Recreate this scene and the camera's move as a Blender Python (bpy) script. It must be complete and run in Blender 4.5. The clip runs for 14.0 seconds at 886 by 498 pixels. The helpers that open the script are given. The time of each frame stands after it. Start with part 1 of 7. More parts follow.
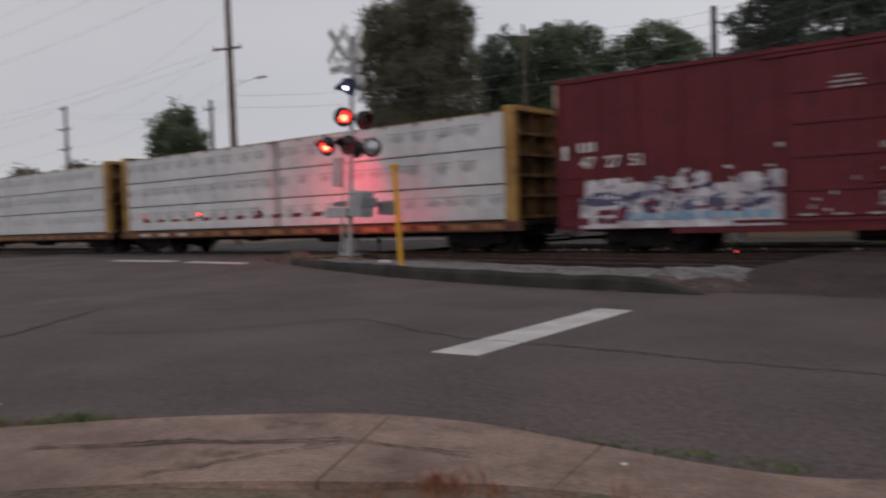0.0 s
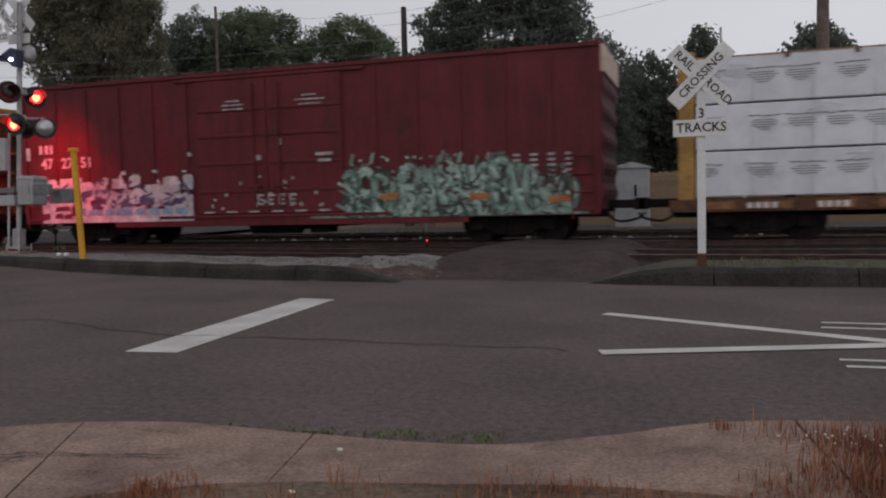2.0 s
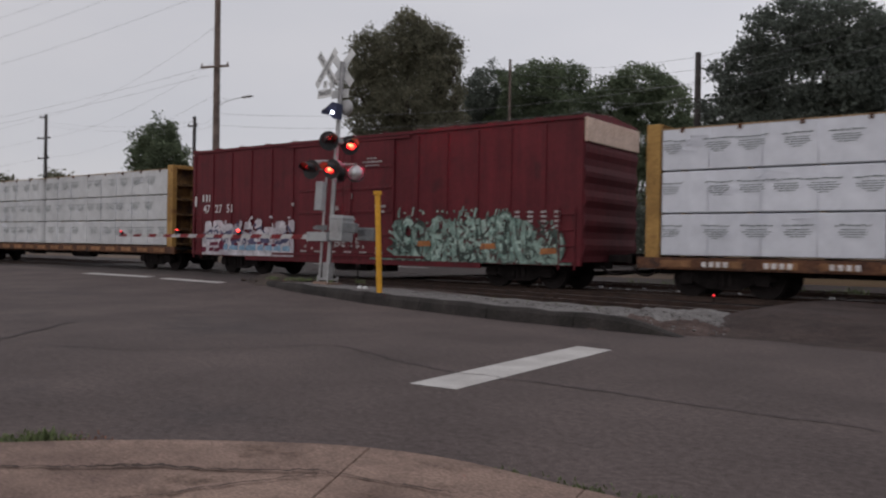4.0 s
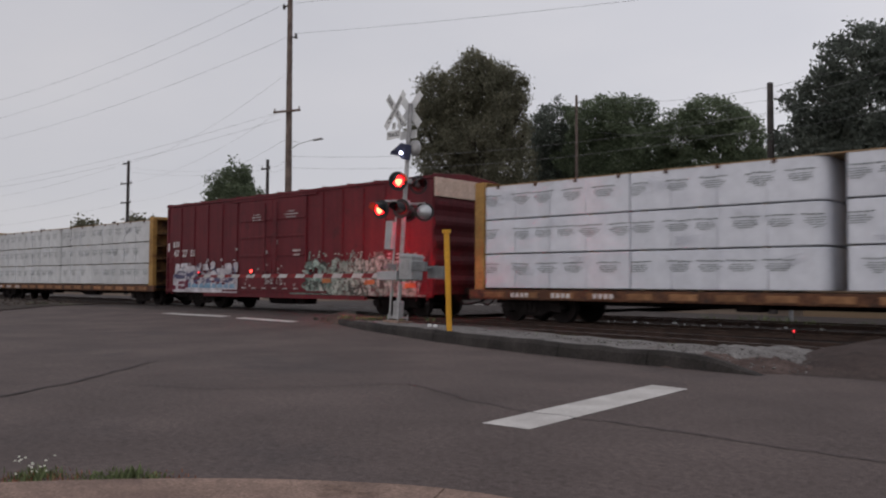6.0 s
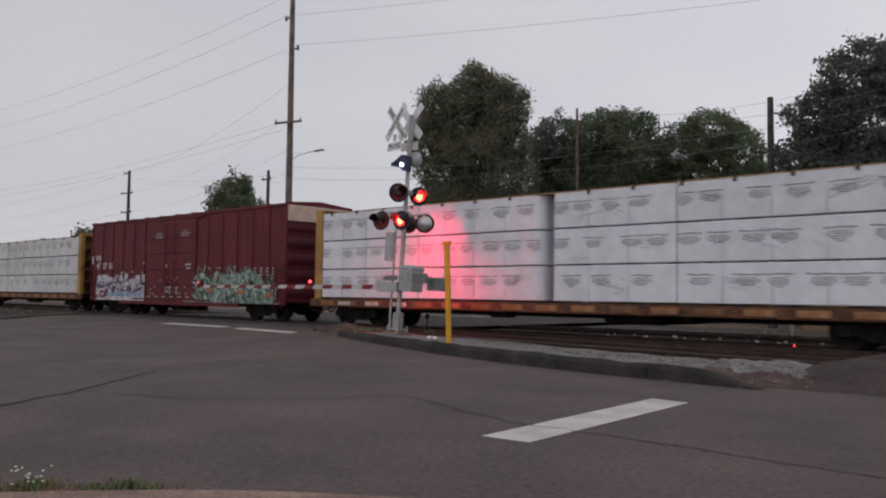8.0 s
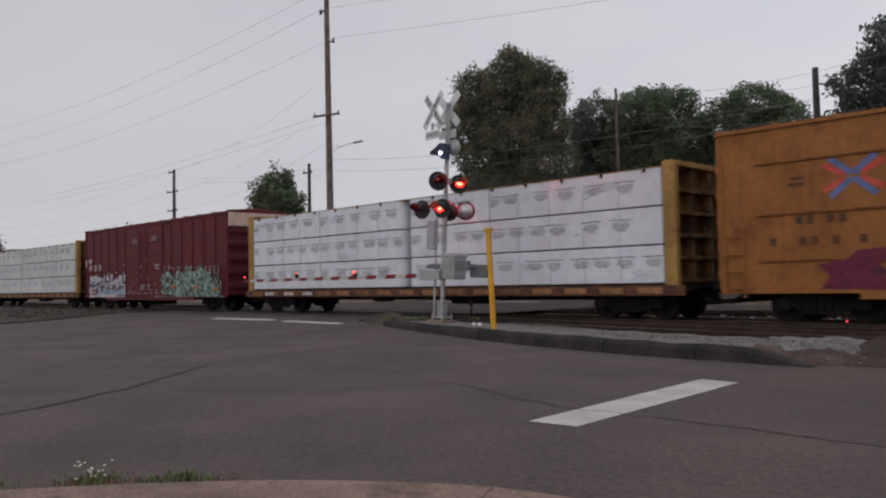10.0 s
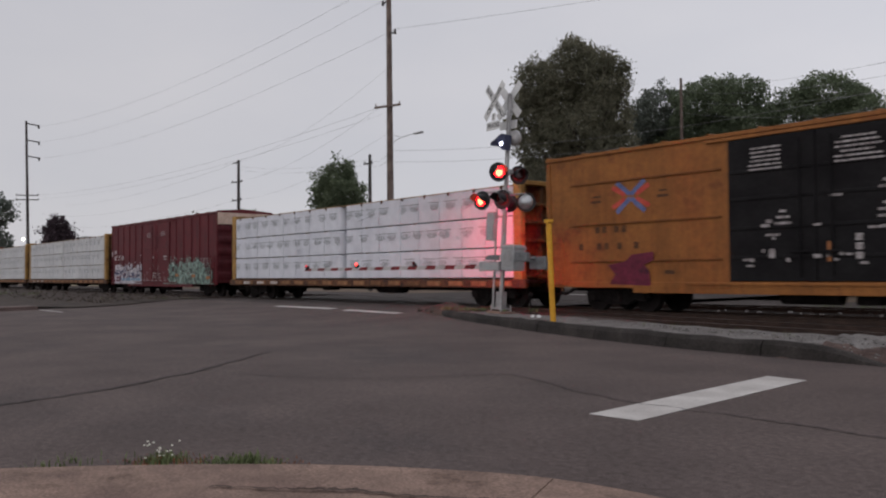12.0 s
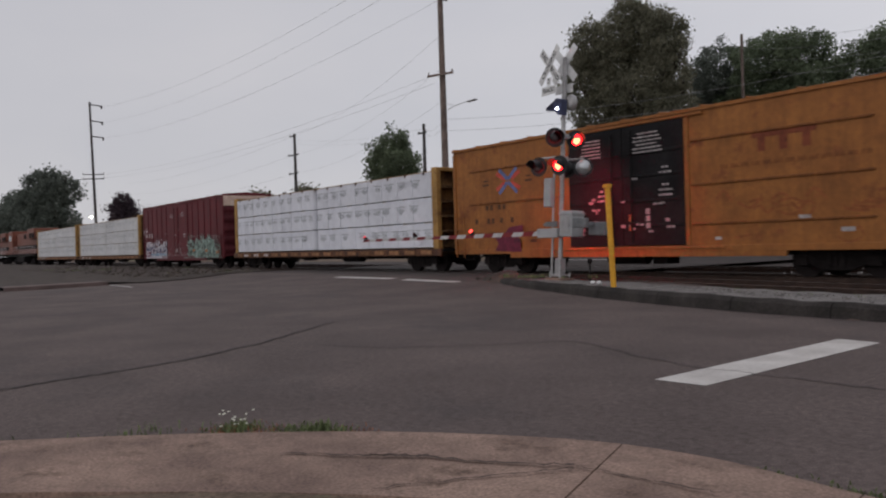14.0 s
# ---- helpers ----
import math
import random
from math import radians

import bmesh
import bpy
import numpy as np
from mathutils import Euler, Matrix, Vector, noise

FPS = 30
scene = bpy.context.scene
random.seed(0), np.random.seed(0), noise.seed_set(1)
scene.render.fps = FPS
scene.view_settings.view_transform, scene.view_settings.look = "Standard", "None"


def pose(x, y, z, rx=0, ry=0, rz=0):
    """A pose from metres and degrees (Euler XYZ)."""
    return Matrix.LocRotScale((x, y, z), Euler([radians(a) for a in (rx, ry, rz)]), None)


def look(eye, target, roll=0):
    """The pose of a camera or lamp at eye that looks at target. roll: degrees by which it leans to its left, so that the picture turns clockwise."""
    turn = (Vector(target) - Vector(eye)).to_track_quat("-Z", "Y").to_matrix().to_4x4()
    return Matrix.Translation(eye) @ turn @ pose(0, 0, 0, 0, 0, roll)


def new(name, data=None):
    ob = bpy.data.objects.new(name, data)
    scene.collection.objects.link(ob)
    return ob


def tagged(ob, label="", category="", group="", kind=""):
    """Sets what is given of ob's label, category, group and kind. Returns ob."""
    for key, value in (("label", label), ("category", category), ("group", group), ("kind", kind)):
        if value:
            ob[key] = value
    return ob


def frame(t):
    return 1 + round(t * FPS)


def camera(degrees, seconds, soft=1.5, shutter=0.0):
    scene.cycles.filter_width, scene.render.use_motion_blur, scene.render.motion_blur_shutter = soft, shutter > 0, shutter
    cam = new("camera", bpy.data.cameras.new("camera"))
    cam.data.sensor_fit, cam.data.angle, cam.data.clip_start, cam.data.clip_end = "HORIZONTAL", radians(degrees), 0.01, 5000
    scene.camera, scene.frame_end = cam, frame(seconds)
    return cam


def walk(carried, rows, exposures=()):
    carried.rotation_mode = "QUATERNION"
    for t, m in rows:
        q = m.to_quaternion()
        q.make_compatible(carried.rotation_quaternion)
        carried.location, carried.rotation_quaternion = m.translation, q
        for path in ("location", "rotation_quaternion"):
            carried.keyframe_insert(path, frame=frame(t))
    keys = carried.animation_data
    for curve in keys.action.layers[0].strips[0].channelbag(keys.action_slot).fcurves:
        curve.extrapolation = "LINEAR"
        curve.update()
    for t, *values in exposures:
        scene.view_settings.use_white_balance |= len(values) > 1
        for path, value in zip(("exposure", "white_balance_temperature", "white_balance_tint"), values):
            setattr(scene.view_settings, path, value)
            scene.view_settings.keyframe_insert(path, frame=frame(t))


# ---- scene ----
# The place: a street beside a railway crossing at dusk. X runs along the track, Y away from the viewer.

# ---- camera and its path ----
cam = camera(57.5, 14.0, soft=2.1, shutter=0.8)
TURNS = [
    (0.0, 0.080, 0.055, 1.245, 39.05, -2.17, 1.97),
    (0.5, 0.066, 0.051, 1.258, 31.32, -3.03, 2.40),
    (1.0, 0.025, 0.037, 1.266, 23.21, -3.53, 3.13),
    (1.5, 0.034, 0.050, 1.263, 19.39, -3.70, 1.74),
    (2.0, 0.024, 0.011, 1.250, 17.74, -3.51, 1.44),
    (2.5, 0.009, -0.068, 1.270, 21.81, -3.07, 1.04),
    (3.0, 0.010, 0.070, 1.283, 32.00, -1.68, -1.33),
    (3.5, -0.020, 0.072, 1.255, 35.74, -0.88, -1.51),
    (6.0, -0.003, 0.008, 1.279, 42.30, 2.44, -0.32),
    (6.5, -0.010, 0.023, 1.278, 42.46, 2.97, -0.70),
    (7.0, -0.022, 0.013, 1.271, 42.40, 3.44, -0.86),
    (7.5, -0.011, 0.007, 1.279, 42.25, 3.33, -1.11),
    (8.0, -0.016, 0.013, 1.278, 42.27, 3.28, -0.72),
    (10.5, 0.017, -0.007, 1.288, 46.22, 2.06, 0.94),
    (11.0, -0.037, 0.021, 1.277, 47.33, 2.04, 0.09),
    (11.5, -0.018, -0.006, 1.276, 48.64, 2.10, 0.34),
    (12.0, -0.009, -0.009, 1.274, 49.51, 1.82, 0.42),
    (12.5, 0.004, -0.080, 1.285, 49.92, 1.72, 0.26),
    (13.0, -0.022, -0.036, 1.266, 51.24, 1.39, -0.17),
    (13.5, -0.015, -0.010, 1.277, 52.56, 0.29, 1.09),
    (14.0, -0.028, -0.053, 1.278, 53.49, -0.35, 1.71),
]
walk(cam, [(t, pose(x, y, z, 90 + pitch, roll, yaw)) for t, x, y, z, yaw, pitch, roll in TURNS],
     exposures=[(0.0, -0.14), (1.0, -0.21), (2.5, -0.21), (3.5, -0.09), (6.0, -0.02), (12.0, -0.02), (14.0, -0.06)])

# ---- light: an overcast evening sky, brighter in the west behind the viewer ----
world = bpy.data.worlds.new("evening_sky")
scene.world = world
world.use_nodes = True
wn, wl = world.node_tree.nodes, world.node_tree.links
sky = wn.new("ShaderNodeTexSky")
sky.sky_type = 'NISHITA'
sky.sun_disc = False
sky.sun_elevation = radians(14)
sky.sun_rotation = radians(190)
sky_bg = wn["Background"]
sky_bg.inputs["Strength"].default_value = 0.05
wl.new(sky.outputs["Color"], sky_bg.inputs["Color"])
cloud_bg = wn.new("ShaderNodeBackground")
cloud_bg.inputs["Color"].default_value = (0.96, 0.95, 1.0, 1)
cloud_bg.inputs["Strength"].default_value = 0.80
cloud_noise = wn.new("ShaderNodeTexNoise")      # faint unevenness of the cloud deck
cloud_noise.inputs["Scale"].default_value = 2.2
cloud_noise.inputs["Detail"].default_value = 5
cloud_coord = wn.new("ShaderNodeTexCoord")
cloud_map = wn.new("ShaderNodeMapping")
cloud_map.inputs["Scale"].default_value = (1.0, 1.0, 2.6)
wl.new(cloud_coord.outputs["Generated"], cloud_map.inputs["Vector"])
wl.new(cloud_map.outputs["Vector"], cloud_noise.inputs["Vector"])
cloud_ramp = wn.new("ShaderNodeValToRGB")
cloud_ramp.color_ramp.elements[0].position, cloud_ramp.color_ramp.elements[1].position = 0.3, 0.7
cloud_ramp.color_ramp.elements[0].color = (0.90, 0.898, 0.975, 1)
cloud_ramp.color_ramp.elements[1].color = (1.01, 0.99, 1.045, 1)
wl.new(cloud_noise.outputs["Fac"], cloud_ramp.inputs["Fac"])
sky_split = wn.new("ShaderNodeSeparateXYZ")      # the deck is thicker towards -X
wl.new(cloud_coord.outputs["Generated"], sky_split.inputs["Vector"])
sky_side = wn.new("ShaderNodeMapRange")
sky_side.inputs["From Min"].default_value, sky_side.inputs["From Max"].default_value = -0.95, 0.1
sky_side.inputs["To Min"].default_value, sky_side.inputs["To Max"].default_value = 0.81, 1.06
wl.new(sky_split.outputs["X"], sky_side.inputs["Value"])
sky_tint = wn.new("ShaderNodeMix")
sky_tint.data_type, sky_tint.blend_type = 'RGBA', 'MULTIPLY'
sky_tint.inputs[0].default_value = 1
wl.new(cloud_ramp.outputs["Color"], sky_tint.inputs[6])
wl.new(sky_side.outputs["Result"], sky_tint.inputs[7])
wl.new(sky_tint.outputs[2], cloud_bg.inputs["Color"])
sky_mix = wn.new("ShaderNodeMixShader")
sky_mix.inputs[0].default_value = 0.88
wl.new(sky_bg.outputs[0], sky_mix.inputs[1])
wl.new(cloud_bg.outputs[0], sky_mix.inputs[2])
wl.new(sky_mix.outputs[0], wn["World Output"].inputs["Surface"])

sun_data = bpy.data.lights.new("sun", 'SUN')
sun_data.energy = 0.3
sun_data.angle = radians(40)
sun_data.color = (1.0, 0.95, 0.92)
sun = new("sun", sun_data)
sun.matrix_world = look((4, -20, 6.5), (0, 0, 0))


# ---- materials ----
def surface(name, dark, light, scale=1.0, rough=0.8, metal=0.0, grain=20.0, grain_amount=0.25, bump=0.15,
            spec=0.3, island=0.0, stain=None, stain_scale=0.6, stain_at=0.6, per_object=0.0, mottle=0.0, mottle_scale=6.0, streak=0.0):
    """A procedural surface: two tones at one scale, grain at a finer one, and where given a stain with a shape of its own."""
    m = bpy.data.materials.new(name)
    m.use_nodes = True
    n, l = m.node_tree.nodes, m.node_tree.links
    b = n["Principled BSDF"]
    b.inputs["Roughness"].default_value = rough
    b.inputs["Metallic"].default_value = metal
    b.inputs["Specular IOR Level"].default_value = spec
    tc = n.new("ShaderNodeTexCoord")
    big = n.new("ShaderNodeTexNoise")
    big.inputs["Scale"].default_value = scale
    big.inputs["Detail"].default_value = 6
    l.new(tc.outputs["Object"], big.inputs["Vector"])
    ramp = n.new("ShaderNodeValToRGB")
    ramp.color_ramp.elements[0].position, ramp.color_ramp.elements[1].position = 0.35, 0.65
    ramp.color_ramp.elements[0].color, ramp.color_ramp.elements[1].color = (*dark, 1), (*light, 1)
    l.new(big.outputs["Fac"], ramp.inputs["Fac"])
    fine = n.new("ShaderNodeTexNoise")
    fine.inputs["Scale"].default_value = grain
    fine.inputs["Detail"].default_value = 4
    l.new(tc.outputs["Object"], fine.inputs["Vector"])
    colour = ramp.outputs["Color"]
    if stain:
        st = n.new("ShaderNodeTexNoise")
        st.inputs["Scale"].default_value = stain_scale
        st.inputs["Detail"].default_value = 8
        st.inputs["Roughness"].default_value = 0.7
        l.new(tc.outputs["Object"], st.inputs["Vector"])
        sr = n.new("ShaderNodeValToRGB")
        sr.color_ramp.elements[0].position, sr.color_ramp.elements[1].position = stain_at, min(1, stain_at + 0.12)
        l.new(st.outputs["Fac"], sr.inputs["Fac"])
        sm = n.new("ShaderNodeMix")
        sm.data_type = 'RGBA'
        l.new(sr.outputs["Color"], sm.inputs[0])
        l.new(colour, sm.inputs[6])
        sm.inputs[7].default_value = (*stain, 1)
        colour = sm.outputs[2]
    gm = n.new("ShaderNodeMapRange")
    gm.inputs["From Min"].default_value, gm.inputs["From Max"].default_value = 0.25, 0.75
    gm.inputs["To Min"].default_value, gm.inputs["To Max"].default_value = 1 - grain_amount, 1 + grain_amount
    l.new(fine.outputs["Fac"], gm.inputs["Value"])
    mul = n.new("ShaderNodeMix")
    mul.data_type, mul.blend_type = 'RGBA', 'MULTIPLY'
    mul.inputs[0].default_value = 1
    l.new(colour, mul.inputs[6])
    l.new(gm.outputs["Result"], mul.inputs[7])
    colour = mul.outputs[2]
    if mottle:
        spots = n.new("ShaderNodeTexNoise")
        spots.inputs["Scale"].default_value = mottle_scale
        spots.inputs["Detail"].default_value = 3
        spots.inputs["Roughness"].default_value = 0.65
        l.new(tc.outputs["Object"], spots.inputs["Vector"])
        sp = n.new("ShaderNodeMapRange")
        sp.inputs["From Min"].default_value, sp.inputs["From Max"].default_value = 0.3, 0.7
        sp.inputs["To Min"].default_value, sp.inputs["To Max"].default_value = 1 - mottle, 1 + mottle
        l.new(spots.outputs["Fac"], sp.inputs["Value"])
        ms = n.new("ShaderNodeMix")
        ms.data_type, ms.blend_type = 'RGBA', 'MULTIPLY'
        ms.inputs[0].default_value = 1
        l.new(colour, ms.inputs[6])
        l.new(sp.outputs["Result"], ms.inputs[7])
        colour = ms.outputs[2]
    if streak:                                   # grime washed down an upright side
        sc = n.new("ShaderNodeMapping")
        sc.inputs["Scale"].default_value = (5.5, 5.5, 0.35)
        l.new(tc.outputs["Object"], sc.inputs["Vector"])
        sn = n.new("ShaderNodeTexNoise")
        sn.inputs["Scale"].default_value = 1.0
        sn.inputs["Detail"].default_value = 5
        sn.inputs["Roughness"].default_value = 0.7
        l.new(sc.outputs["Vector"], sn.inputs["Vector"])
        sk = n.new("ShaderNodeMapRange")
        sk.inputs["From Min"].default_value, sk.inputs["From Max"].default_value = 0.3, 0.7
        sk.inputs["To Min"].default_value, sk.inputs["To Max"].default_value = 1 - streak, 1 + streak
        l.new(sn.outputs["Fac"], sk.inputs["Value"])
        sx = n.new("ShaderNodeMix")
        sx.data_type, sx.blend_type = 'RGBA', 'MULTIPLY'
        sx.inputs[0].default_value = 1
        l.new(colour, sx.inputs[6])
        l.new(sk.outputs["Result"], sx.inputs[7])
        colour = sx.outputs[2]
    if island or per_object:
        rnd = n.new("ShaderNodeNewGeometry").outputs["Random Per Island"] if island else n.new("ShaderNodeObjectInfo").outputs["Random"]
        im = n.new("ShaderNodeMapRange")
        amount = island or per_object
        im.inputs["To Min"].default_value, im.inputs["To Max"].default_value = 1 - amount, 1 + amount
        l.new(rnd, im.inputs["Value"])
        mi = n.new("ShaderNodeMix")
        mi.data_type, mi.blend_type = 'RGBA', 'MULTIPLY'
        mi.inputs[0].default_value = 1
        l.new(colour, mi.inputs[6])
        l.new(im.outputs["Result"], mi.inputs[7])
        colour = mi.outputs[2]
    l.new(colour, b.inputs["Base Color"])
    if bump:
        bp = n.new("ShaderNodeBump")
        bp.inputs["Strength"].default_value = bump
        bp.inputs["Distance"].default_value = 0.02
        l.new(fine.outputs["Fac"], bp.inputs["Height"])
        l.new(bp.outputs["Normal"], b.inputs["Normal"])
    return m


def leafy(m):
    """Leaves let part of the light through."""
    n, l = m.node_tree.nodes, m.node_tree.links
    b, out = n["Principled BSDF"], n["Material Output"]
    tr = n.new("ShaderNodeBsdfTranslucent")
    l.new(b.inputs["Base Color"].links[0].from_socket, tr.inputs["Color"])
    mx = n.new("ShaderNodeMixShader")
    mx.inputs[0].default_value = 0.5
    l.new(b.outputs[0], mx.inputs[1])
    l.new(tr.outputs[0], mx.inputs[2])
    l.new(mx.outputs[0], out.inputs["Surface"])


def glow(name, colour, strength):
    m = bpy.data.materials.new(name)
    m.use_nodes = True
    b = m.node_tree.nodes["Principled BSDF"]
    b.inputs["Base Color"].default_value = (*colour, 1)
    b.inputs["Emission Color"].default_value = (*colour, 1)
    b.inputs["Emission Strength"].default_value = strength
    return m


ASPHALT = surface("asphalt", (0.0715, 0.0538, 0.0500), (0.106, 0.0800, 0.0738), 0.6, 0.88, grain=120, grain_amount=0.85, bump=0.1, mottle=0.36, mottle_scale=17.0,
                  stain=(0.060, 0.048, 0.047), stain_scale=0.22, stain_at=0.55)
# darker asphalt tone for the roads across and beyond the tracks
CROSS_ASPHALT = surface("darker_asphalt", (0.043, 0.034, 0.032), (0.068, 0.054, 0.050), 0.8, 0.9, grain=40, grain_amount=0.4, bump=0.15, mottle=0.15, mottle_scale=3.0)
PATCH = surface("fresh_asphalt", (0.036, 0.0245, 0.0215), (0.058, 0.040, 0.035), 1.4, 0.9, grain=40, grain_amount=0.5, bump=0.4, mottle=0.25, mottle_scale=6.0)
CRACK = surface("crack_filler", (0.034, 0.028, 0.027), (0.060, 0.049, 0.046), 3, 0.9)
PAINT_W = surface("road_paint", (0.42, 0.395, 0.375), (0.55, 0.525, 0.50), 2.0, 0.7, grain=60, grain_amount=0.2, stain=(0.2, 0.19, 0.19), stain_scale=7, stain_at=0.62)
CONCRETE = surface("concrete", (0.160, 0.106, 0.086), (0.278, 0.190, 0.150), 1.5, 0.9, grain=55, grain_amount=0.45, bump=0.15, mottle=0.14, mottle_scale=7.0, stain=(0.115, 0.074, 0.055), stain_scale=2.6, stain_at=0.57)
DARK_CONCRETE = surface("stained_concrete", (0.095, 0.068, 0.062), (0.14, 0.10, 0.092), 1.2, 0.9, grain=30, grain_amount=0.3, bump=0.3)
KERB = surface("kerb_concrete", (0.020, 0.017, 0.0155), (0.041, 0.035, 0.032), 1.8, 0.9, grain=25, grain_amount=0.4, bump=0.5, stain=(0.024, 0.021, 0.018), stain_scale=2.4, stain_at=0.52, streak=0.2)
ISLAND_EARTH = surface("grassy_earth", (0.048, 0.040, 0.031), (0.085, 0.075, 0.058), 2.5, 0.95, grain=26, grain_amount=0.5, bump=0.6, stain=(0.05, 0.06, 0.03), stain_scale=1.6, stain_at=0.52)
GRAVEL = surface("gravel", (0.115, 0.105, 0.10), (0.205, 0.193, 0.185), 3.0, 0.95, grain=28, grain_amount=0.5, bump=0.8, stain=(0.1, 0.075, 0.06), stain_scale=0.8, stain_at=0.58)
BALLAST = surface("ballast", (0.022, 0.017, 0.0155), (0.046, 0.036, 0.0335), 2.0, 0.95, grain=22, grain_amount=0.55, bump=0.9)
VERGE_EARTH = surface("stony_earth", (0.034, 0.026, 0.022), (0.072, 0.055, 0.045), 1.2, 0.95, grain=14, grain_amount=0.6, bump=0.9, stain=(0.12, 0.085, 0.064), stain_scale=0.45, stain_at=0.62)
DIRT = surface("dry_ground", (0.10, 0.07, 0.05), (0.18, 0.13, 0.095), 1.5, 0.95, grain=30, grain_amount=0.45, bump=0.6, stain=(0.08, 0.085, 0.05), stain_scale=0.9, stain_at=0.57)
RED_EARTH = surface("reddish_rubble", (0.055, 0.035, 0.030), (0.100, 0.070, 0.061), 3, 0.95, grain=18, grain_amount=0.45, bump=0.6, stain=(0.125, 0.112, 0.105), stain_scale=2.2, stain_at=0.58)
RAIL = surface("rail_steel", (0.05, 0.035, 0.03), (0.09, 0.06, 0.05), 4, 0.55, 0.6, grain=30)
RAIL_TOP = surface("worn_rail_steel", (0.2, 0.19, 0.19), (0.28, 0.27, 0.26), 6, 0.4, 1.0, grain=50)
TIE = surface("tarred_timber", (0.026, 0.018, 0.016), (0.045, 0.032, 0.028), 3, 0.9, grain=30, bump=0.5)
RED_CAR = surface("oxide_red_paint", (0.088, 0.0085, 0.0136), (0.117, 0.0125, 0.0182), 0.8, 0.6, grain=12, grain_amount=0.14, bump=0.05,
                  stain=(0.064, 0.010, 0.013), stain_scale=1.5, stain_at=0.56, streak=0.22)
RED_END = surface("faded_red_paint", (0.07, 0.011, 0.016), (0.10, 0.016, 0.021), 1.2, 0.65, grain=14, streak=0.2)
TAN = surface("weathered_tan_panel", (0.50, 0.37, 0.30), (0.62, 0.48, 0.40), 2.0, 0.7, grain=14, stain=(0.25, 0.14, 0.1), stain_scale=3, stain_at=0.6)
YELLOW_CAR = surface("amber_paint", (0.225, 0.083, 0.020), (0.285, 0.110, 0.027), 0.9, 0.6, grain=10, grain_amount=0.14, bump=0.05, mottle=0.1, mottle_scale=3.0,
                     stain=(0.17, 0.052, 0.016), stain_scale=1.6, stain_at=0.56, streak=0.16)
YELLOW_STEEL = surface("dusty_yellow_steel", (0.27, 0.15, 0.045), (0.40, 0.23, 0.07), 1.5, 0.65, grain=16, grain_amount=0.25, stain=(0.17, 0.08, 0.03), stain_scale=2.0, stain_at=0.55)
# recess shade between the bulkhead ribs is put into this colour, along with grime
BULK_SHADE_GRIME = surface("shaded_grimy_yellow_steel", (0.10, 0.052, 0.022), (0.22, 0.12, 0.045), 1.3, 0.75, grain=14, grain_amount=0.3, stain=(0.045, 0.026, 0.018), stain_scale=1.4, stain_at=0.48, streak=0.25)
SILL_PLATE = surface("faded_sill_plates", (0.14, 0.062, 0.032), (0.28, 0.145, 0.07), 2, 0.8, grain=14, grain_amount=0.3, per_object=0.3, stain=(0.07, 0.035, 0.025), stain_scale=2.5, stain_at=0.55)
RUST_SILL = surface("rusty_deck_steel", (0.07, 0.032, 0.02), (0.13, 0.058, 0.03), 3, 0.8, grain=16, grain_amount=0.35, stain=(0.05, 0.03, 0.025), stain_scale=2.5, stain_at=0.52)
BLACK_STEEL = surface("sooty_steel", (0.011, 0.009, 0.009), (0.022, 0.018, 0.018), 3, 0.85, grain=14, spec=0.1)
BLACK_DOOR = surface("black_door_paint", (0.007, 0.006, 0.007), (0.013, 0.012, 0.013), 1.5, 0.7, grain=12, spec=0.15)
WRAP = surface("white_lumber_wrap", (0.57, 0.58, 0.63), (0.66, 0.67, 0.72), 1.4, 0.42, grain=7, grain_amount=0.05, bump=0.25, per_object=0.05)
DULL_WRAP = surface("dull_lumber_wrap", (0.475, 0.475, 0.48), (0.575, 0.575, 0.58), 1.4, 0.5, grain=7, grain_amount=0.06, bump=0.25, per_object=0.05)
PRINT = surface("grey_green_print", (0.11, 0.13, 0.13), (0.24, 0.27, 0.27), 9, 0.6, grain=25, grain_amount=0.3, bump=0)
WOOD_END = surface("lumber_ends", (0.30, 0.20, 0.11), (0.42, 0.29, 0.17), 6, 0.8, grain=20)
STENCIL_FAINT = surface("worn_white_stencil", (0.22, 0.19, 0.19), (0.42, 0.39, 0.385), 6, 0.7, grain=22, grain_amount=0.35, bump=0)
# ribs coloured darker to imitate the shadow line beneath each one
AMBER_RIB = surface("shadow_toned_amber_rib", (0.13, 0.045, 0.012), (0.21, 0.075, 0.016), 2, 0.65, grain=12, bump=0)
STENCIL = surface("white_stencil", (0.50, 0.47, 0.47), (0.66, 0.63, 0.62), 5, 0.7, grain=22, grain_amount=0.25, bump=0)
DARK_STENCIL = surface("dark_stencil", (0.06, 0.028, 0.015), (0.11, 0.048, 0.02), 5, 0.7, bump=0)
GREEN_TAG = surface("green_spray_paint", (0.11, 0.18, 0.155), (0.25, 0.34, 0.295), 2.6, 0.6, grain=9, grain_amount=0.4, bump=0, stain=(0.085, 0.030, 0.030), stain_scale=5, stain_at=0.55)
DARK_TAG = surface("dark_green_spray_paint", (0.03, 0.042, 0.037), (0.06, 0.085, 0.073), 3, 0.6, bump=0, stain=(0.085, 0.016, 0.020), stain_scale=4, stain_at=0.5)
WHITE_TAG = surface("white_spray_paint", (0.36, 0.33, 0.36), (0.60, 0.57, 0.60), 2.2, 0.6, grain=8, grain_amount=0.3, bump=0, stain=(0.12, 0.05, 0.06), stain_scale=4, stain_at=0.55)
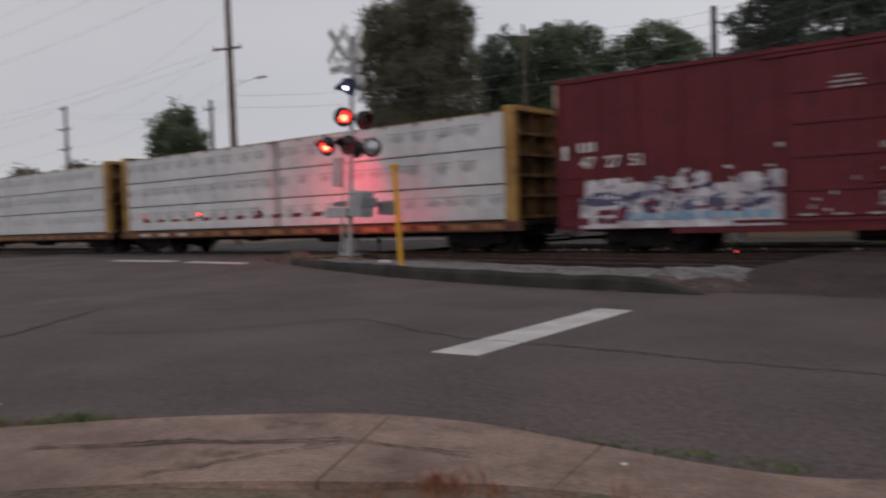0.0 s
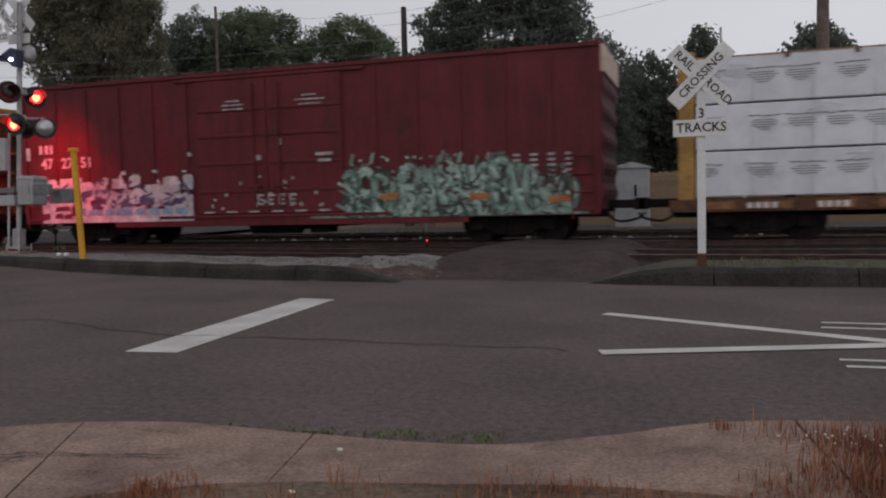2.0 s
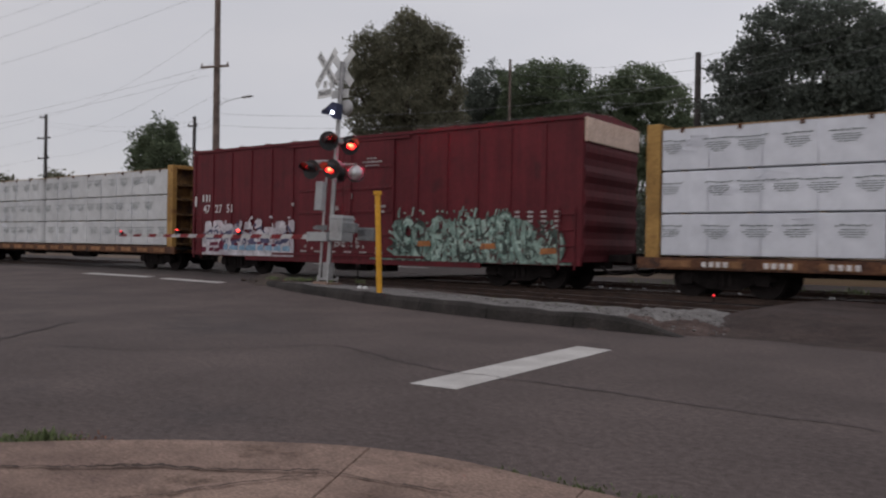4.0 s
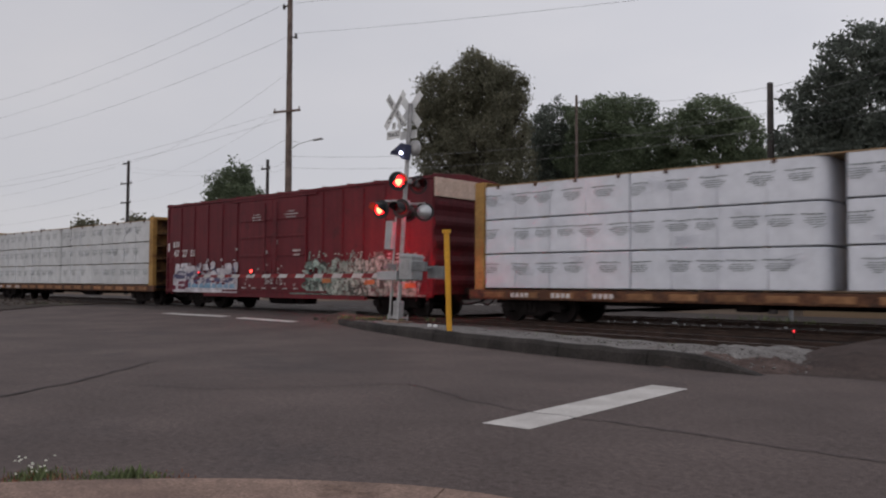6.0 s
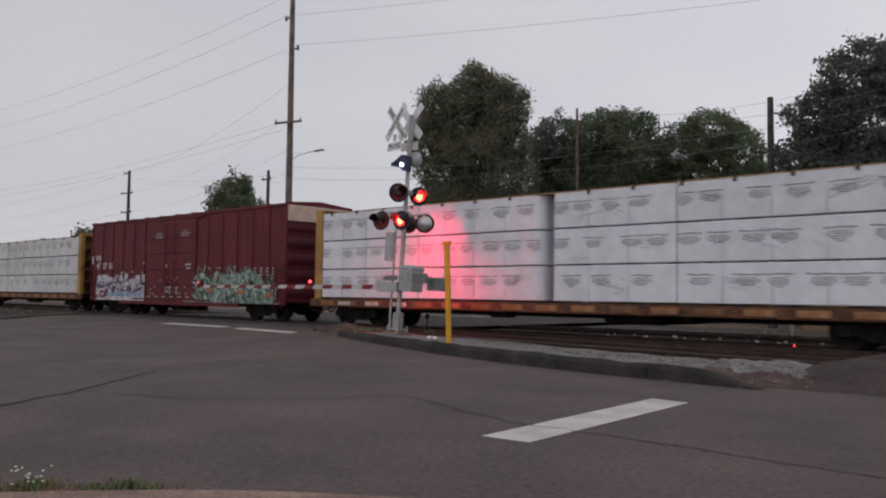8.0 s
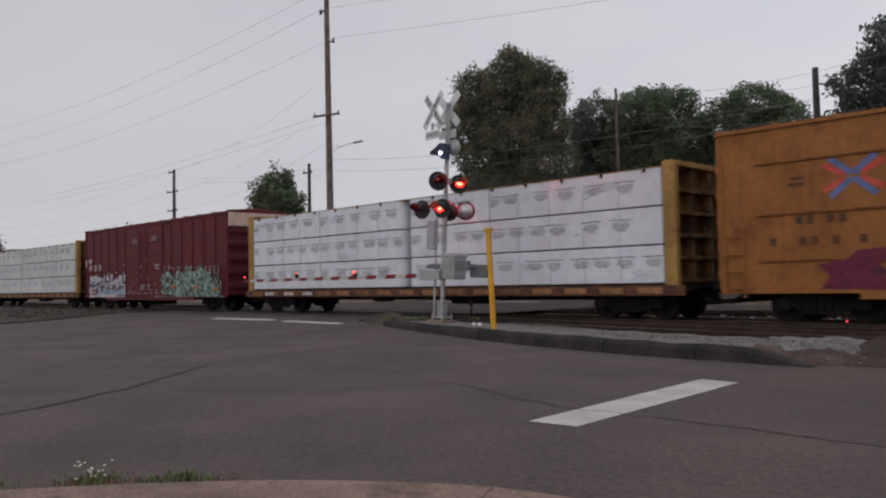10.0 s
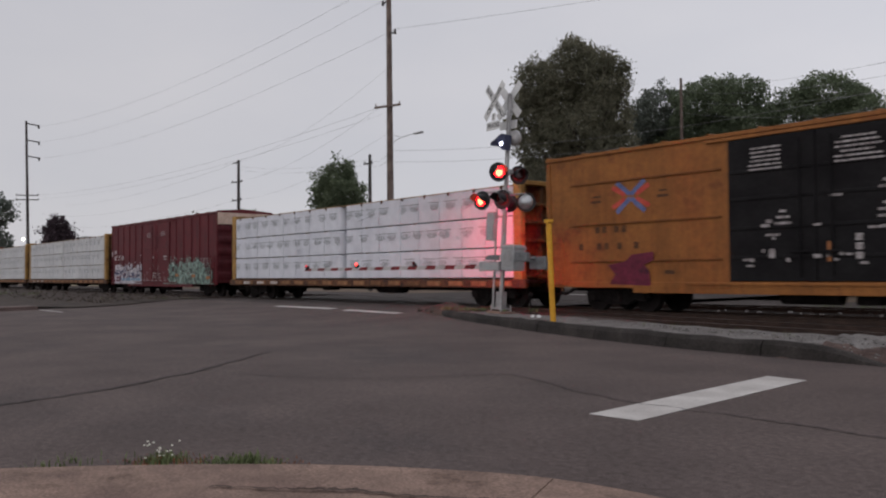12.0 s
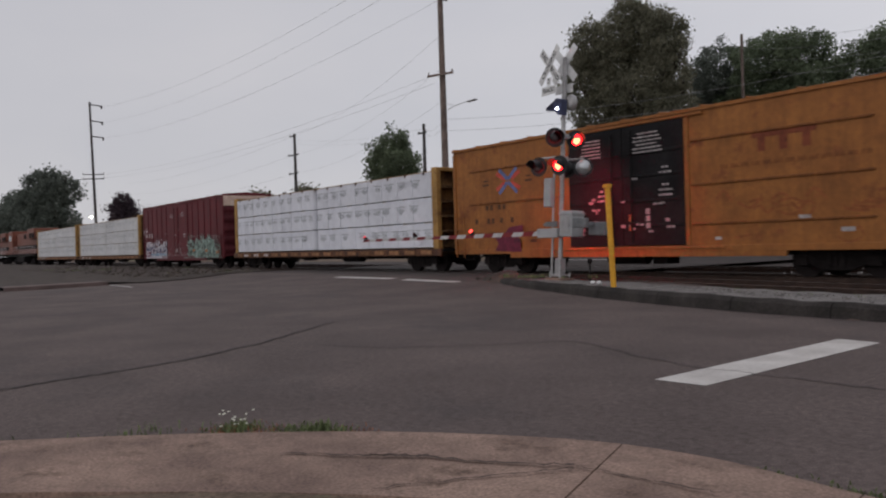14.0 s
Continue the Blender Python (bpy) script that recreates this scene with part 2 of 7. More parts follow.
BLUE_TAG = surface("blue_spray_paint", (0.14, 0.26, 0.38), (0.24, 0.36, 0.47), 3, 0.6, grain=9, grain_amount=0.3, bump=0, stain=(0.36, 0.34, 0.36), stain_scale=4, stain_at=0.56)
NAVY_TAG = surface("navy_spray_paint", (0.05, 0.05, 0.10), (0.10, 0.09, 0.16), 3, 0.6, bump=0)
ORANGE_TAG = surface("orange_spray_paint", (0.30, 0.11, 0.04), (0.42, 0.17, 0.06), 3, 0.6, bump=0, stain=(0.12, 0.05, 0.04), stain_scale=5, stain_at=0.55)
MAROON_TAG = surface("maroon_spray_paint", (0.10, 0.012, 0.030), (0.17, 0.020, 0.05), 3, 0.6, grain=8, bump=0, stain=(0.05, 0.012, 0.022), stain_scale=3, stain_at=0.52)
LOGO_RED = surface("red_logo_paint", (0.45, 0.05, 0.04), (0.55, 0.09, 0.06), 4, 0.6, bump=0)
LOGO_BLUE = surface("blue_logo_paint", (0.09, 0.12, 0.27), (0.15, 0.17, 0.34), 4, 0.6, bump=0)
LOCO_ORANGE = surface("locomotive_orange", (0.125, 0.040, 0.026), (0.18, 0.058, 0.035), 1.0, 0.55, grain=10, stain=(0.2, 0.06, 0.03), stain_scale=1.2, stain_at=0.58)
GALV = surface("galvanised_steel", (0.29, 0.285, 0.285), (0.40, 0.395, 0.395), 3, 0.5, 0.35, grain=25, grain_amount=0.15)
DARK_BOX = surface("dark_grey_casting", (0.12, 0.125, 0.13), (0.19, 0.195, 0.2), 2, 0.6, grain=20)
SILVER_BOX = surface("grey_painted_box", (0.29, 0.295, 0.30), (0.38, 0.385, 0.39), 2, 0.55, grain=20, grain_amount=0.12)
SIGN_WHITE = surface("sign_white", (0.58, 0.58, 0.58), (0.70, 0.70, 0.69), 3, 0.5, grain=20, grain_amount=0.1, bump=0)
SIGN_BLACK = surface("sign_black", (0.02, 0.02, 0.02), (0.04, 0.04, 0.04), 3, 0.6, bump=0)
SIGNAL_BLACK = surface("signal_black", (0.012, 0.012, 0.013), (0.022, 0.022, 0.024), 4, 0.5, bump=0)
BELL_BLUE = surface("dark_blue_hood", (0.02, 0.024, 0.055), (0.035, 0.04, 0.08), 4, 0.5, bump=0)
MIRROR_GREY = surface("aluminium_housing", (0.40, 0.41, 0.42), (0.52, 0.53, 0.54), 3, 0.35, 0.7, grain=20, grain_amount=0.1)
POST_YELLOW = surface("yellow_post_paint", (0.55, 0.27, 0.02), (0.66, 0.34, 0.03), 2, 0.55, grain=16, grain_amount=0.15)
ARM_WHITE = surface("gate_arm_white", (0.40, 0.39, 0.39), (0.52, 0.51, 0.50), 3, 0.6)
ARM_RED = surface("gate_arm_red", (0.15, 0.014, 0.018), (0.22, 0.02, 0.024), 3, 0.5)
LENS_DARK = surface("unlit_red_lens", (0.05, 0.012, 0.014), (0.08, 0.018, 0.02), 6, 0.2, bump=0, spec=0.5)
LENS_LIT = glow("lit_red_lens", (1.0, 0.010, 0.014), 7.0)
LENS_CORE = glow("hot_lamp_core", (1.0, 0.30, 0.13), 4.2)
LENS_BEAM = glow("lit_red_beam_lens", (1.0, 0.010, 0.055), 1400.0)
WHITE_LED = glow("white_indicator", (0.86, 0.88, 1.0), 9.0)
ARM_LAMP = glow("red_arm_lamp", (1.0, 0.05, 0.04), 4.5)
DIM_RED = glow("dim_red_glow", (0.9, 0.04, 0.05), 1.3)
HEADLIGHT = glow("headlight", (1.0, 0.97, 0.9), 14.0)
STREET_LIGHT = glow("street_light", (1.0, 0.93, 0.8), 14.0)
WOOD_POLE = surface("weathered_pole", (0.10, 0.075, 0.065), (0.19, 0.145, 0.125), 1.5, 0.9, grain=20, grain_amount=0.3, bump=0.3)
DARK_POLE = surface("dark_pole", (0.04, 0.035, 0.034), (0.075, 0.066, 0.064), 1.5, 0.9, grain=20)
WIRE = surface("cable", (0.20, 0.20, 0.21), (0.28, 0.28, 0.29), 2, 0.8, bump=0)
LEAF_OLIVE = surface("olive_leaves", (0.130, 0.128, 0.090), (0.205, 0.198, 0.142), 0.5, 0.75, grain=3, grain_amount=0.25, bump=0, spec=0.15, island=0.22)
LEAF_GREEN = surface("green_leaves", (0.100, 0.126, 0.080), (0.165, 0.200, 0.125), 0.5, 0.75, grain=3, grain_amount=0.25, bump=0, spec=0.2, island=0.25)
LEAF_DARK = surface("dark_leaves", (0.100, 0.116, 0.100), (0.150, 0.168, 0.142), 0.5, 0.8, grain=3, grain_amount=0.25, bump=0, spec=0.2, island=0.25)
LEAF_PLUM = surface("purple_leaves", (0.055, 0.040, 0.048), (0.090, 0.065, 0.075), 0.5, 0.8, grain=3, bump=0, spec=0.2, island=0.4)
for leaf in (LEAF_OLIVE, LEAF_GREEN, LEAF_DARK, LEAF_PLUM):
    leafy(leaf)
BARK = surface("bark", (0.045, 0.036, 0.03), (0.08, 0.064, 0.054), 2, 0.9, grain=14, bump=0.5)
GRASS = surface("green_grass", (0.095, 0.125, 0.050), (0.170, 0.200, 0.090), 2, 0.8, bump=0, island=0.4)
DRY_GRASS = surface("dry_weeds", (0.17, 0.062, 0.036), (0.30, 0.135, 0.075), 2, 0.85, bump=0, island=0.4)
FLOWER = surface("white_petals", (0.6, 0.6, 0.5), (0.72, 0.72, 0.62), 5, 0.7, bump=0)
CAR_WHITE = surface("white_car_paint", (0.62, 0.63, 0.64), (0.7, 0.7, 0.71), 2, 0.3, bump=0, spec=0.5)
GLASS_DARK = surface("dark_car_glass", (0.02, 0.022, 0.025), (0.03, 0.032, 0.036), 2, 0.1, bump=0, spec=0.6)
RUBBER = surface("tyre_rubber", (0.015, 0.015, 0.015), (0.025, 0.025, 0.025), 5, 0.9)
TAIL_RED = glow("tail_lamp", (1.0, 0.05, 0.05), 2.5)
RUST_TAG = surface("faded_rust_scrawl", (0.205, 0.064, 0.020), (0.255, 0.082, 0.025), 3, 0.7, grain=10, grain_amount=0.3, bump=0)
FADED_BROWN = surface("faded_brown_paint", (0.14, 0.034, 0.016), (0.19, 0.05, 0.02), 3, 0.7, grain=10, grain_amount=0.3, bump=0)
FADED_STENCIL = surface("faded_amber_lettering", (0.15, 0.05, 0.016), (0.21, 0.075, 0.02), 3, 0.7, grain=10, grain_amount=0.3, bump=0)
MINT_TAG = surface("mint_spray_paint", (0.23, 0.33, 0.285), (0.37, 0.47, 0.42), 3, 0.6, grain=9, grain_amount=0.35, bump=0, stain=(0.10, 0.05, 0.045), stain_scale=6, stain_at=0.58)
FENCE_TAN = surface("tan_boards", (0.17, 0.12, 0.075), (0.25, 0.18, 0.12), 1.5, 0.9, grain=18, grain_amount=0.3)
BUILDING = surface("pale_rendered_wall", (0.36, 0.33, 0.24), (0.44, 0.41, 0.31), 1, 0.9, grain=12)


# ---- mesh tools ----
def box(bm, x0, x1, y0, y1, z0, z1, bevel=0.0):
    ret = bmesh.ops.create_cube(bm, size=1.0, matrix=Matrix.Translation(((x0 + x1) / 2, (y0 + y1) / 2, (z0 + z1) / 2)) @ Matrix.Diagonal((x1 - x0, y1 - y0, z1 - z0, 1)))
    if bevel:
        edges = list({e for v in ret["verts"] for e in v.link_edges})
        bmesh.ops.bevel(bm, geom=edges, offset=bevel, segments=2, affect='EDGES', profile=0.5)


def rod(bm, a, b, r0, r1=None, n=10, caps=True):
    a, b = Vector(a), Vector(b)
    r1 = r0 if r1 is None else r1
    m = Matrix.Translation((a + b) / 2) @ (b - a).to_track_quat('Z', 'Y').to_matrix().to_4x4()
    bmesh.ops.create_cone(bm, cap_ends=caps, segments=n, radius1=r0, radius2=r1, depth=(b - a).length, matrix=m)


def ball(bm, c, r, sx=1, sy=1, sz=1, n=12):
    bmesh.ops.create_uvsphere(bm, u_segments=n, v_segments=max(6, n // 2), radius=r, matrix=Matrix.Translation(c) @ Matrix.Diagonal((sx, sy, sz, 1)))


def stones(name, spots, material, label, category="stones"):
    """Many small angular stones as one object: spots of (x, y, z, r)."""
    rnd = random.Random(len(spots))
    base = [(0, 0, 1), (0, 0, -0.6)] + [(math.cos(k * math.pi / 3), math.sin(k * math.pi / 3), 0.15 if k % 2 else -0.1) for k in range(6)]
    verts, faces = [], []
    for x, y, z, r in spots:
        n, sx, sy, sz, a = len(verts), rnd.uniform(0.8, 1.4), rnd.uniform(0.7, 1.1), rnd.uniform(0.5, 0.8), rnd.uniform(0, 6.28)
        for bx, by, bz in base:
            k = r * rnd.uniform(0.8, 1.15)
            px, py = bx * sx * k, by * sy * k
            verts.append((x + px * math.cos(a) - py * math.sin(a), y + px * math.sin(a) + py * math.cos(a), z + bz * sz * k))
        for k in range(6):
            faces += [(n, n + 2 + k, n + 2 + (k + 1) % 6), (n + 1, n + 2 + (k + 1) % 6, n + 2 + k)]
    me = bpy.data.meshes.new(name)
    me.from_pydata(verts, [], faces)
    me.materials.append(material)
    return tagged(new(name, me), label, category, kind="stuff")


def prism(bm, outline, depth):
    """A flat outline of 3D points pushed along the vector depth."""
    a = [bm.verts.new(p) for p in outline]
    d = Vector(depth)
    b = [bm.verts.new(Vector(p) + d) for p in outline]
    bm.faces.new(a)
    bm.faces.new(list(reversed(b)))
    for i in range(len(a)):
        j = (i + 1) % len(a)
        bm.faces.new((a[j], a[i], b[i], b[j]))
    bmesh.ops.recalc_face_normals(bm, faces=bm.faces[:])


def mesh_of(name, bm, material, smooth=False):
    me = bpy.data.meshes.new(name)
    bm.to_mesh(me)
    bm.free()
    for mt in (material if isinstance(material, (list, tuple)) else [material]):
        me.materials.append(mt)
    if smooth:
        for p in me.polygons:
            p.use_smooth = True
    return me


def part(name, bm, material, parent, label="", at=None, smooth=False):
    ob = new(name, mesh_of(name, bm, material, smooth))
    ob.parent = parent
    if at is not None:
        ob.matrix_basis = at
    if label:
        ob["label"] = label
    return ob


def share(name, me, parent, at):
    ob = new(name, me)
    ob.parent = parent
    ob.matrix_basis = at
    return ob


def thing(name, at, label, category, group="", kind=""):
    ob = new(name)
    ob.empty_display_size = 0.3
    ob.matrix_basis = at
    return tagged(ob, label, category, group, kind)


def solid(name, bm, material, label, category, group="", kind="", at=None, smooth=False):
    ob = new(name, mesh_of(name, bm, material, smooth))
    if at is not None:
        ob.matrix_basis = at
    return tagged(ob, label, category, group, kind)


def lettering(text, size):
    """The mesh of a line of text in the built-in font, centred, in the XY plane."""
    cu = bpy.data.curves.new("lettering", 'FONT')
    cu.body = text
    cu.size = size
    cu.align_x, cu.align_y = 'CENTER', 'CENTER'
    cu.offset = size * 0.015
    cu.extrude = 0.002
    cu.resolution_u = 2
    tmp = bpy.data.objects.new("lettering", cu)
    scene.collection.objects.link(tmp)
    me = bpy.data.meshes.new_from_object(tmp.evaluated_get(bpy.context.evaluated_depsgraph_get()))
    bpy.data.objects.remove(tmp)
    bpy.data.curves.remove(cu)
    return me


def text_part(name, text, size, material, parent, at, label=""):
    me = lettering(text, size)
    me.materials.clear()
    me.materials.append(material)
    ob = share(name, me, parent, at)
    if label:
        ob["label"] = label
    return ob


UPRIGHT = pose(0, 0, 0, 90, 0, 0)      # turns flat text to stand and face -Y


# ---- the large structure ----
def smooth01(a, b, v):
    k = min(1.0, max(0.0, (v - a) / (b - a)))
    return k * k * (3 - 2 * k)


def sheet(bm, xs, ys, height):
    """A grid of faces over xs and ys, with its height from a function."""
    rows = [[bm.verts.new((x, y, height(x, y))) for x in xs] for y in ys]
    for a, b in zip(rows, rows[1:]):
        for i in range(len(xs) - 1):
            bm.faces.new((a[i], a[i + 1], b[i + 1], b[i]))


def band(bm, edge_a, edge_b):
    """Faces between two rows of points."""
    va, vb = [bm.verts.new(p) for p in edge_a], [bm.verts.new(p) for p in edge_b]
    for i in range(len(va) - 1):
        bm.faces.new((va[i], va[i + 1], vb[i + 1], vb[i]))


def steps(a, b, n):
    return [a + (b - a) * i / n for i in range(n + 1)]


def curve_points(points, n=8):
    """A smooth row of points through the given ones."""
    out = []
    ps = [Vector(p) for p in points]
    for i in range(len(ps) - 1):
        p0, p1, p2, p3 = ps[max(0, i - 1)], ps[i], ps[i + 1], ps[min(len(ps) - 1, i + 2)]
        for k in range(n):
            t = k / n
            out.append(0.5 * ((2 * p1) + (p2 - p0) * t + (2 * p0 - 5 * p1 + 4 * p2 - p3) * t * t + (3 * p1 - p0 - 3 * p2 + p3) * t ** 3))
    out.append(ps[-1])
    return out


RAIL_Z = 0.20
MAIN_Y = 19.6
FAR_Y = 24.3

bm = bmesh.new()
sheet(bm, [-2500, -400, -120, -60, -30, 0, 30, 80, 400, 2500], [-2500, -300, -60, -20, 0, 12, 28, 40, 80, 300, 2500],
      lambda x, y: -0.06)
solid("ground", bm, DIRT, "dry earth and gravel round the crossing", "ground", kind="structure")


def road_height(x, y):
    return smooth01(11.3, 16.0, y) * 0.19 * (1 - smooth01(-13, -7, x))


bm = bmesh.new()
sheet(bm, [-300, -120, -60, -45, -40, -37] + steps(-36, -12, 24) + steps(-11, 14, 20) + [30, 80, 250],
      [-9.0, -4, 0, 3, 6, 9, 11, 12, 12.5, 13, 13.5, 14, 14.5, 15, 15.5, 16.0], road_height)
road = solid("road", bm, ASPHALT, "grey worn asphalt street with fine cracks", "road", kind="structure")

bm = bmesh.new()
sheet(bm, steps(-37.5, -18.6, 12), [16.0, 17.4, 18.8, 20.4, 22, 24, 26, 28, 60, 160], lambda x, y: 0.19)
solid("crossing_road", bm, CROSS_ASPHALT, "asphalt roadway carried level across the tracks", "road", kind="structure")

bm = bmesh.new()
sheet(bm, [-300, -37.5], [26.6, 28, 33.5], lambda x, y: 0.05)
sheet(bm, [-18.6, -10, 0, 20, 250], [26.6, 28, 33.5], lambda x, y: 0.05)
solid("far_road", bm, CROSS_ASPHALT, "grey asphalt street beyond the tracks", "road", kind="structure")

# short asphalt ramp over the near rails, between the two islands
bm = bmesh.new()
def ramp_height(x, y):
    k = smooth01(11.6, 14.2, y + 0.45 * noise.noise(Vector((x * 1.2, y * 0.8, 11))) + 0.15 * noise.noise(Vector((x * 4.5, y * 4.5, 12))))
    side = smooth01(-5.4, -4.0, x) * (1 - smooth01(-1.6, -0.7, x))
    return -0.01 + 0.30 * k * side + (0.012 * math.sin(3 * x) + 0.03 * noise.noise(Vector((x * 2.3, y * 2.3, 4)))) * k
sheet(bm, steps(-5.7, -0.7, 40), steps(11.4, 18.0, 36), ramp_height)
for f in bm.faces:
    f.smooth = True
solid("asphalt_ramp", bm, PATCH, "dark asphalt ramp mounded up over the near track", "ramp", kind="structure")


# ballast and rails
def near_rail(x):
    """Y of the near rail of the siding, which closes in on the main track to the left."""
    s = -x
    k = max(0.0, s + 2)
    return min(14.35 + 0.05 * k + 0.0044 * k * k, MAIN_Y - 0.72)


bm = bmesh.new()
xs = [-300, -200, -120, -80, -60, -50, -44, -37.6]
for group_x in (xs, steps(-18.5, 14, 40) + [30, 60, 250]):
    top = [(x, near_rail(x) - 0.62, 0.07) for x in group_x]
    band(bm, [(x, near_rail(x) - 1.15, -0.05) for x in group_x], top)
    band(bm, top, [(x, 21.3, 0.07) for x in group_x])
    band(bm, [(x, 21.3, 0.07) for x in group_x], [(x, 26.2, 0.06) for x in group_x])
    band(bm, [(x, 26.2, 0.06) for x in group_x], [(x, 26.7, -0.05) for x in group_x])
solid("ballast", bm, BALLAST, "dark oil-stained ballast under the tracks", "ballast", kind="structure")


def rail_mesh(points, name, parent):
    """A flat-bottomed rail along a row of points at its head."""
    bm = bmesh.new()
    prof = [(-0.035, 0), (0.035, 0), (0.033, -0.04), (0.012, -0.05), (0.012, -0.13), (0.065, -0.15), (-0.065, -0.15), (-0.012, -0.13), (-0.012, -0.05), (-0.033, -0.04)]
    rows = [[bm.verts.new((p[0], p[1] + a, p[2] + b)) for a, b in prof] for p in points]
    for a, b in zip(rows, rows[1:]):
        for i in range(len(prof)):
            j = (i + 1) % len(prof)
            f = bm.faces.new((a[i], a[j], b[j], b[i]))
            f.material_index = 1 if i == 0 else 0
    bmesh.ops.recalc_face_normals(bm, faces=bm.faces[:])
    return part(name, bm, [RAIL, RAIL_TOP], parent)


tie_bm = bmesh.new()
box(tie_bm, -0.115, 0.115, -1.3, 1.3, -0.17, 0.0, 0.01)
TIE_MESH = mesh_of("tie", tie_bm, TIE)

main_track = thing("railway_track", pose(0, MAIN_Y, RAIL_Z), "straight main railway track with rusty rails on dark ties", "railway track", kind="structure")
for y in (-0.72, 0.72):
    rail_mesh([(x, y, 0) for x in (-400, -100, 0, 250)], "rail", main_track)
for i in range(64):
    share("tie", TIE_MESH, main_track, pose(-18.2 + i * 0.52, 0, -0.12))
bm = bmesh.new()
for i in range(240):
    x = -38.2 - i * 0.52
    box(bm, x - 0.115, x + 0.115, -1.3, 1.3, -0.27, -0.12)
part("far_ties", bm, TIE, main_track)["kind"] = "stuff"

siding = thing("railway_track", pose(0, 0, RAIL_Z), "siding that joins the main track, rusty rails on dark ties", "railway track", kind="structure")
curve_x = steps(-26, 14, 40) + [60, 250]
rail_mesh([(x, near_rail(x), 0) for x in curve_x], "rail", siding)
rail_mesh([(x, near_rail(x) + 1.44, 0) for x in curve_x if near_rail(x) + 1.44 < MAIN_Y - 0.5], "rail", siding)
for i in range(58):
    x = -16.5 + i * 0.52
    share("tie", TIE_MESH, siding, pose(x, near_rail(x) + 0.72, -0.12, 0, 0, math.degrees(math.atan((near_rail(x + 0.1) - near_rail(x)) / 0.1))))

far_track = thing("railway_track", pose(0, FAR_Y, RAIL_Z), "third railway track beyond the train", "railway track", kind="structure")
for y in (-0.72, 0.72):
    rail_mesh([(x, y, 0) for x in (-400, -100, 0, 250)], "rail", far_track)
for i in range(64):
    share("tie", TIE_MESH, far_track, pose(-18.2 + i * 0.52, 0, -0.12))


# traffic islands: kerb stones in front, gravel behind
def kerb_run(name, line, parent, stone=1.8, height=0.235, width=0.2):
    """Kerb stones along a smooth line; each is a piece of its own."""
    pts = curve_points(line, 10)
    lengths = [0.0]
    for a, b in zip(pts, pts[1:]):
        lengths.append(lengths[-1] + (b - a).length)
    count = max(1, round(lengths[-1] / stone))
    def at(d):
        for i in range(len(pts) - 1):
            if lengths[i + 1] >= d:
                return pts[i].lerp(pts[i + 1], (d - lengths[i]) / max(1e-6, lengths[i + 1] - lengths[i]))
        return pts[-1]
    for k in range(count):
        d0, d1 = lengths[-1] * k / count + 0.008, lengths[-1] * (k + 1) / count - 0.008
        bm = bmesh.new()
        rows = []
        for d in steps(d0, d1, 9):
            p, q = at(d), at(min(lengths[-1], d + 0.05))
            if (q - p).length < 1e-4:
                p2 = at(d - 0.05)
                along = (p - p2).normalized()
            else:
                along = (q - p).normalized()
            side = Vector((-along.y, along.x, 0))
            z = p.z * (1 + 0.09 * noise.noise(Vector((p.x * 1.7, p.y * 1.7, 1))) + 0.08 * noise.noise(Vector((p.x * 5.5, p.y * 5.5, 3))))
            p = p + side * (0.035 * noise.noise(Vector((p.x * 1.3, p.y * 1.3, 7))) + 0.02 * noise.noise(Vector((p.x * 6, p.y * 6, 8))))
            rows.append([bm.verts.new(v) for v in (
                Vector((p.x, p.y, -0.1)) - side * 0.05, Vector((p.x, p.y, z * 0.72)) + side * 0.015, Vector((p.x, p.y, z)) + side * 0.08,
                Vector((p.x, p.y, z)) + side * width, Vector((p.x, p.y, -0.1)) + side * width)])
        for a, b in zip(rows, rows[1:]):
            for i in range(4):
                bm.faces.new((a[i], b[i], b[i + 1], a[i + 1]))
        bm.faces.new(rows[0])
        bm.faces.new(list(reversed(rows[-1])))
        bmesh.ops.recalc_face_normals(bm, faces=bm.faces[:])
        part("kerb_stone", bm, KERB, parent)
    return pts


island_w = thing("traffic_island", pose(0, 0, 0), "gravel island behind a worn concrete kerb beside the track", "traffic island", kind="structure")
west_line = [(-18.6, 15.75, 0.20), (-18.3, 15.2, 0.24), (-16.2, 14.1, 0.28), (-13.3, 13.15, 0.28), (-11.4, 12.65, 0.26), (-7.95, 11.92, 0.24), (-5.9, 11.66, 0.23), (-5.3, 11.6, 0.2), (-4.4, 11.45, 0.0)]
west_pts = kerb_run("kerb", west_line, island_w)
bm = bmesh.new()
inner = [p + Vector((0.03, 0.18, -0.012)) for p in west_pts if p.x < -5.7]
cols = []
for p in inner:
    y1 = max(p.y + 0.25, near_rail(p.x) - 0.75)
    cols.append([bm.verts.new((p.x, p.y + (y1 - p.y) * k / 5, p.z * (1 - 0.25 * k / 5) + 0.012 * math.sin(p.x * 5 + k * 2))) for k in range(6)])
for a, b in zip(cols, cols[1:]):
    for i in range(5):
        bm.faces.new((a[i], a[i + 1], b[i + 1], b[i]))
bmesh.ops.recalc_face_normals(bm, faces=bm.faces[:])
for f in bm.faces:
    f.smooth = True
    if f.normal.z < 0:
        f.normal_flip()
part("gravel_top", bm, GRAVEL, island_w, "pale grey gravel and broken concrete")

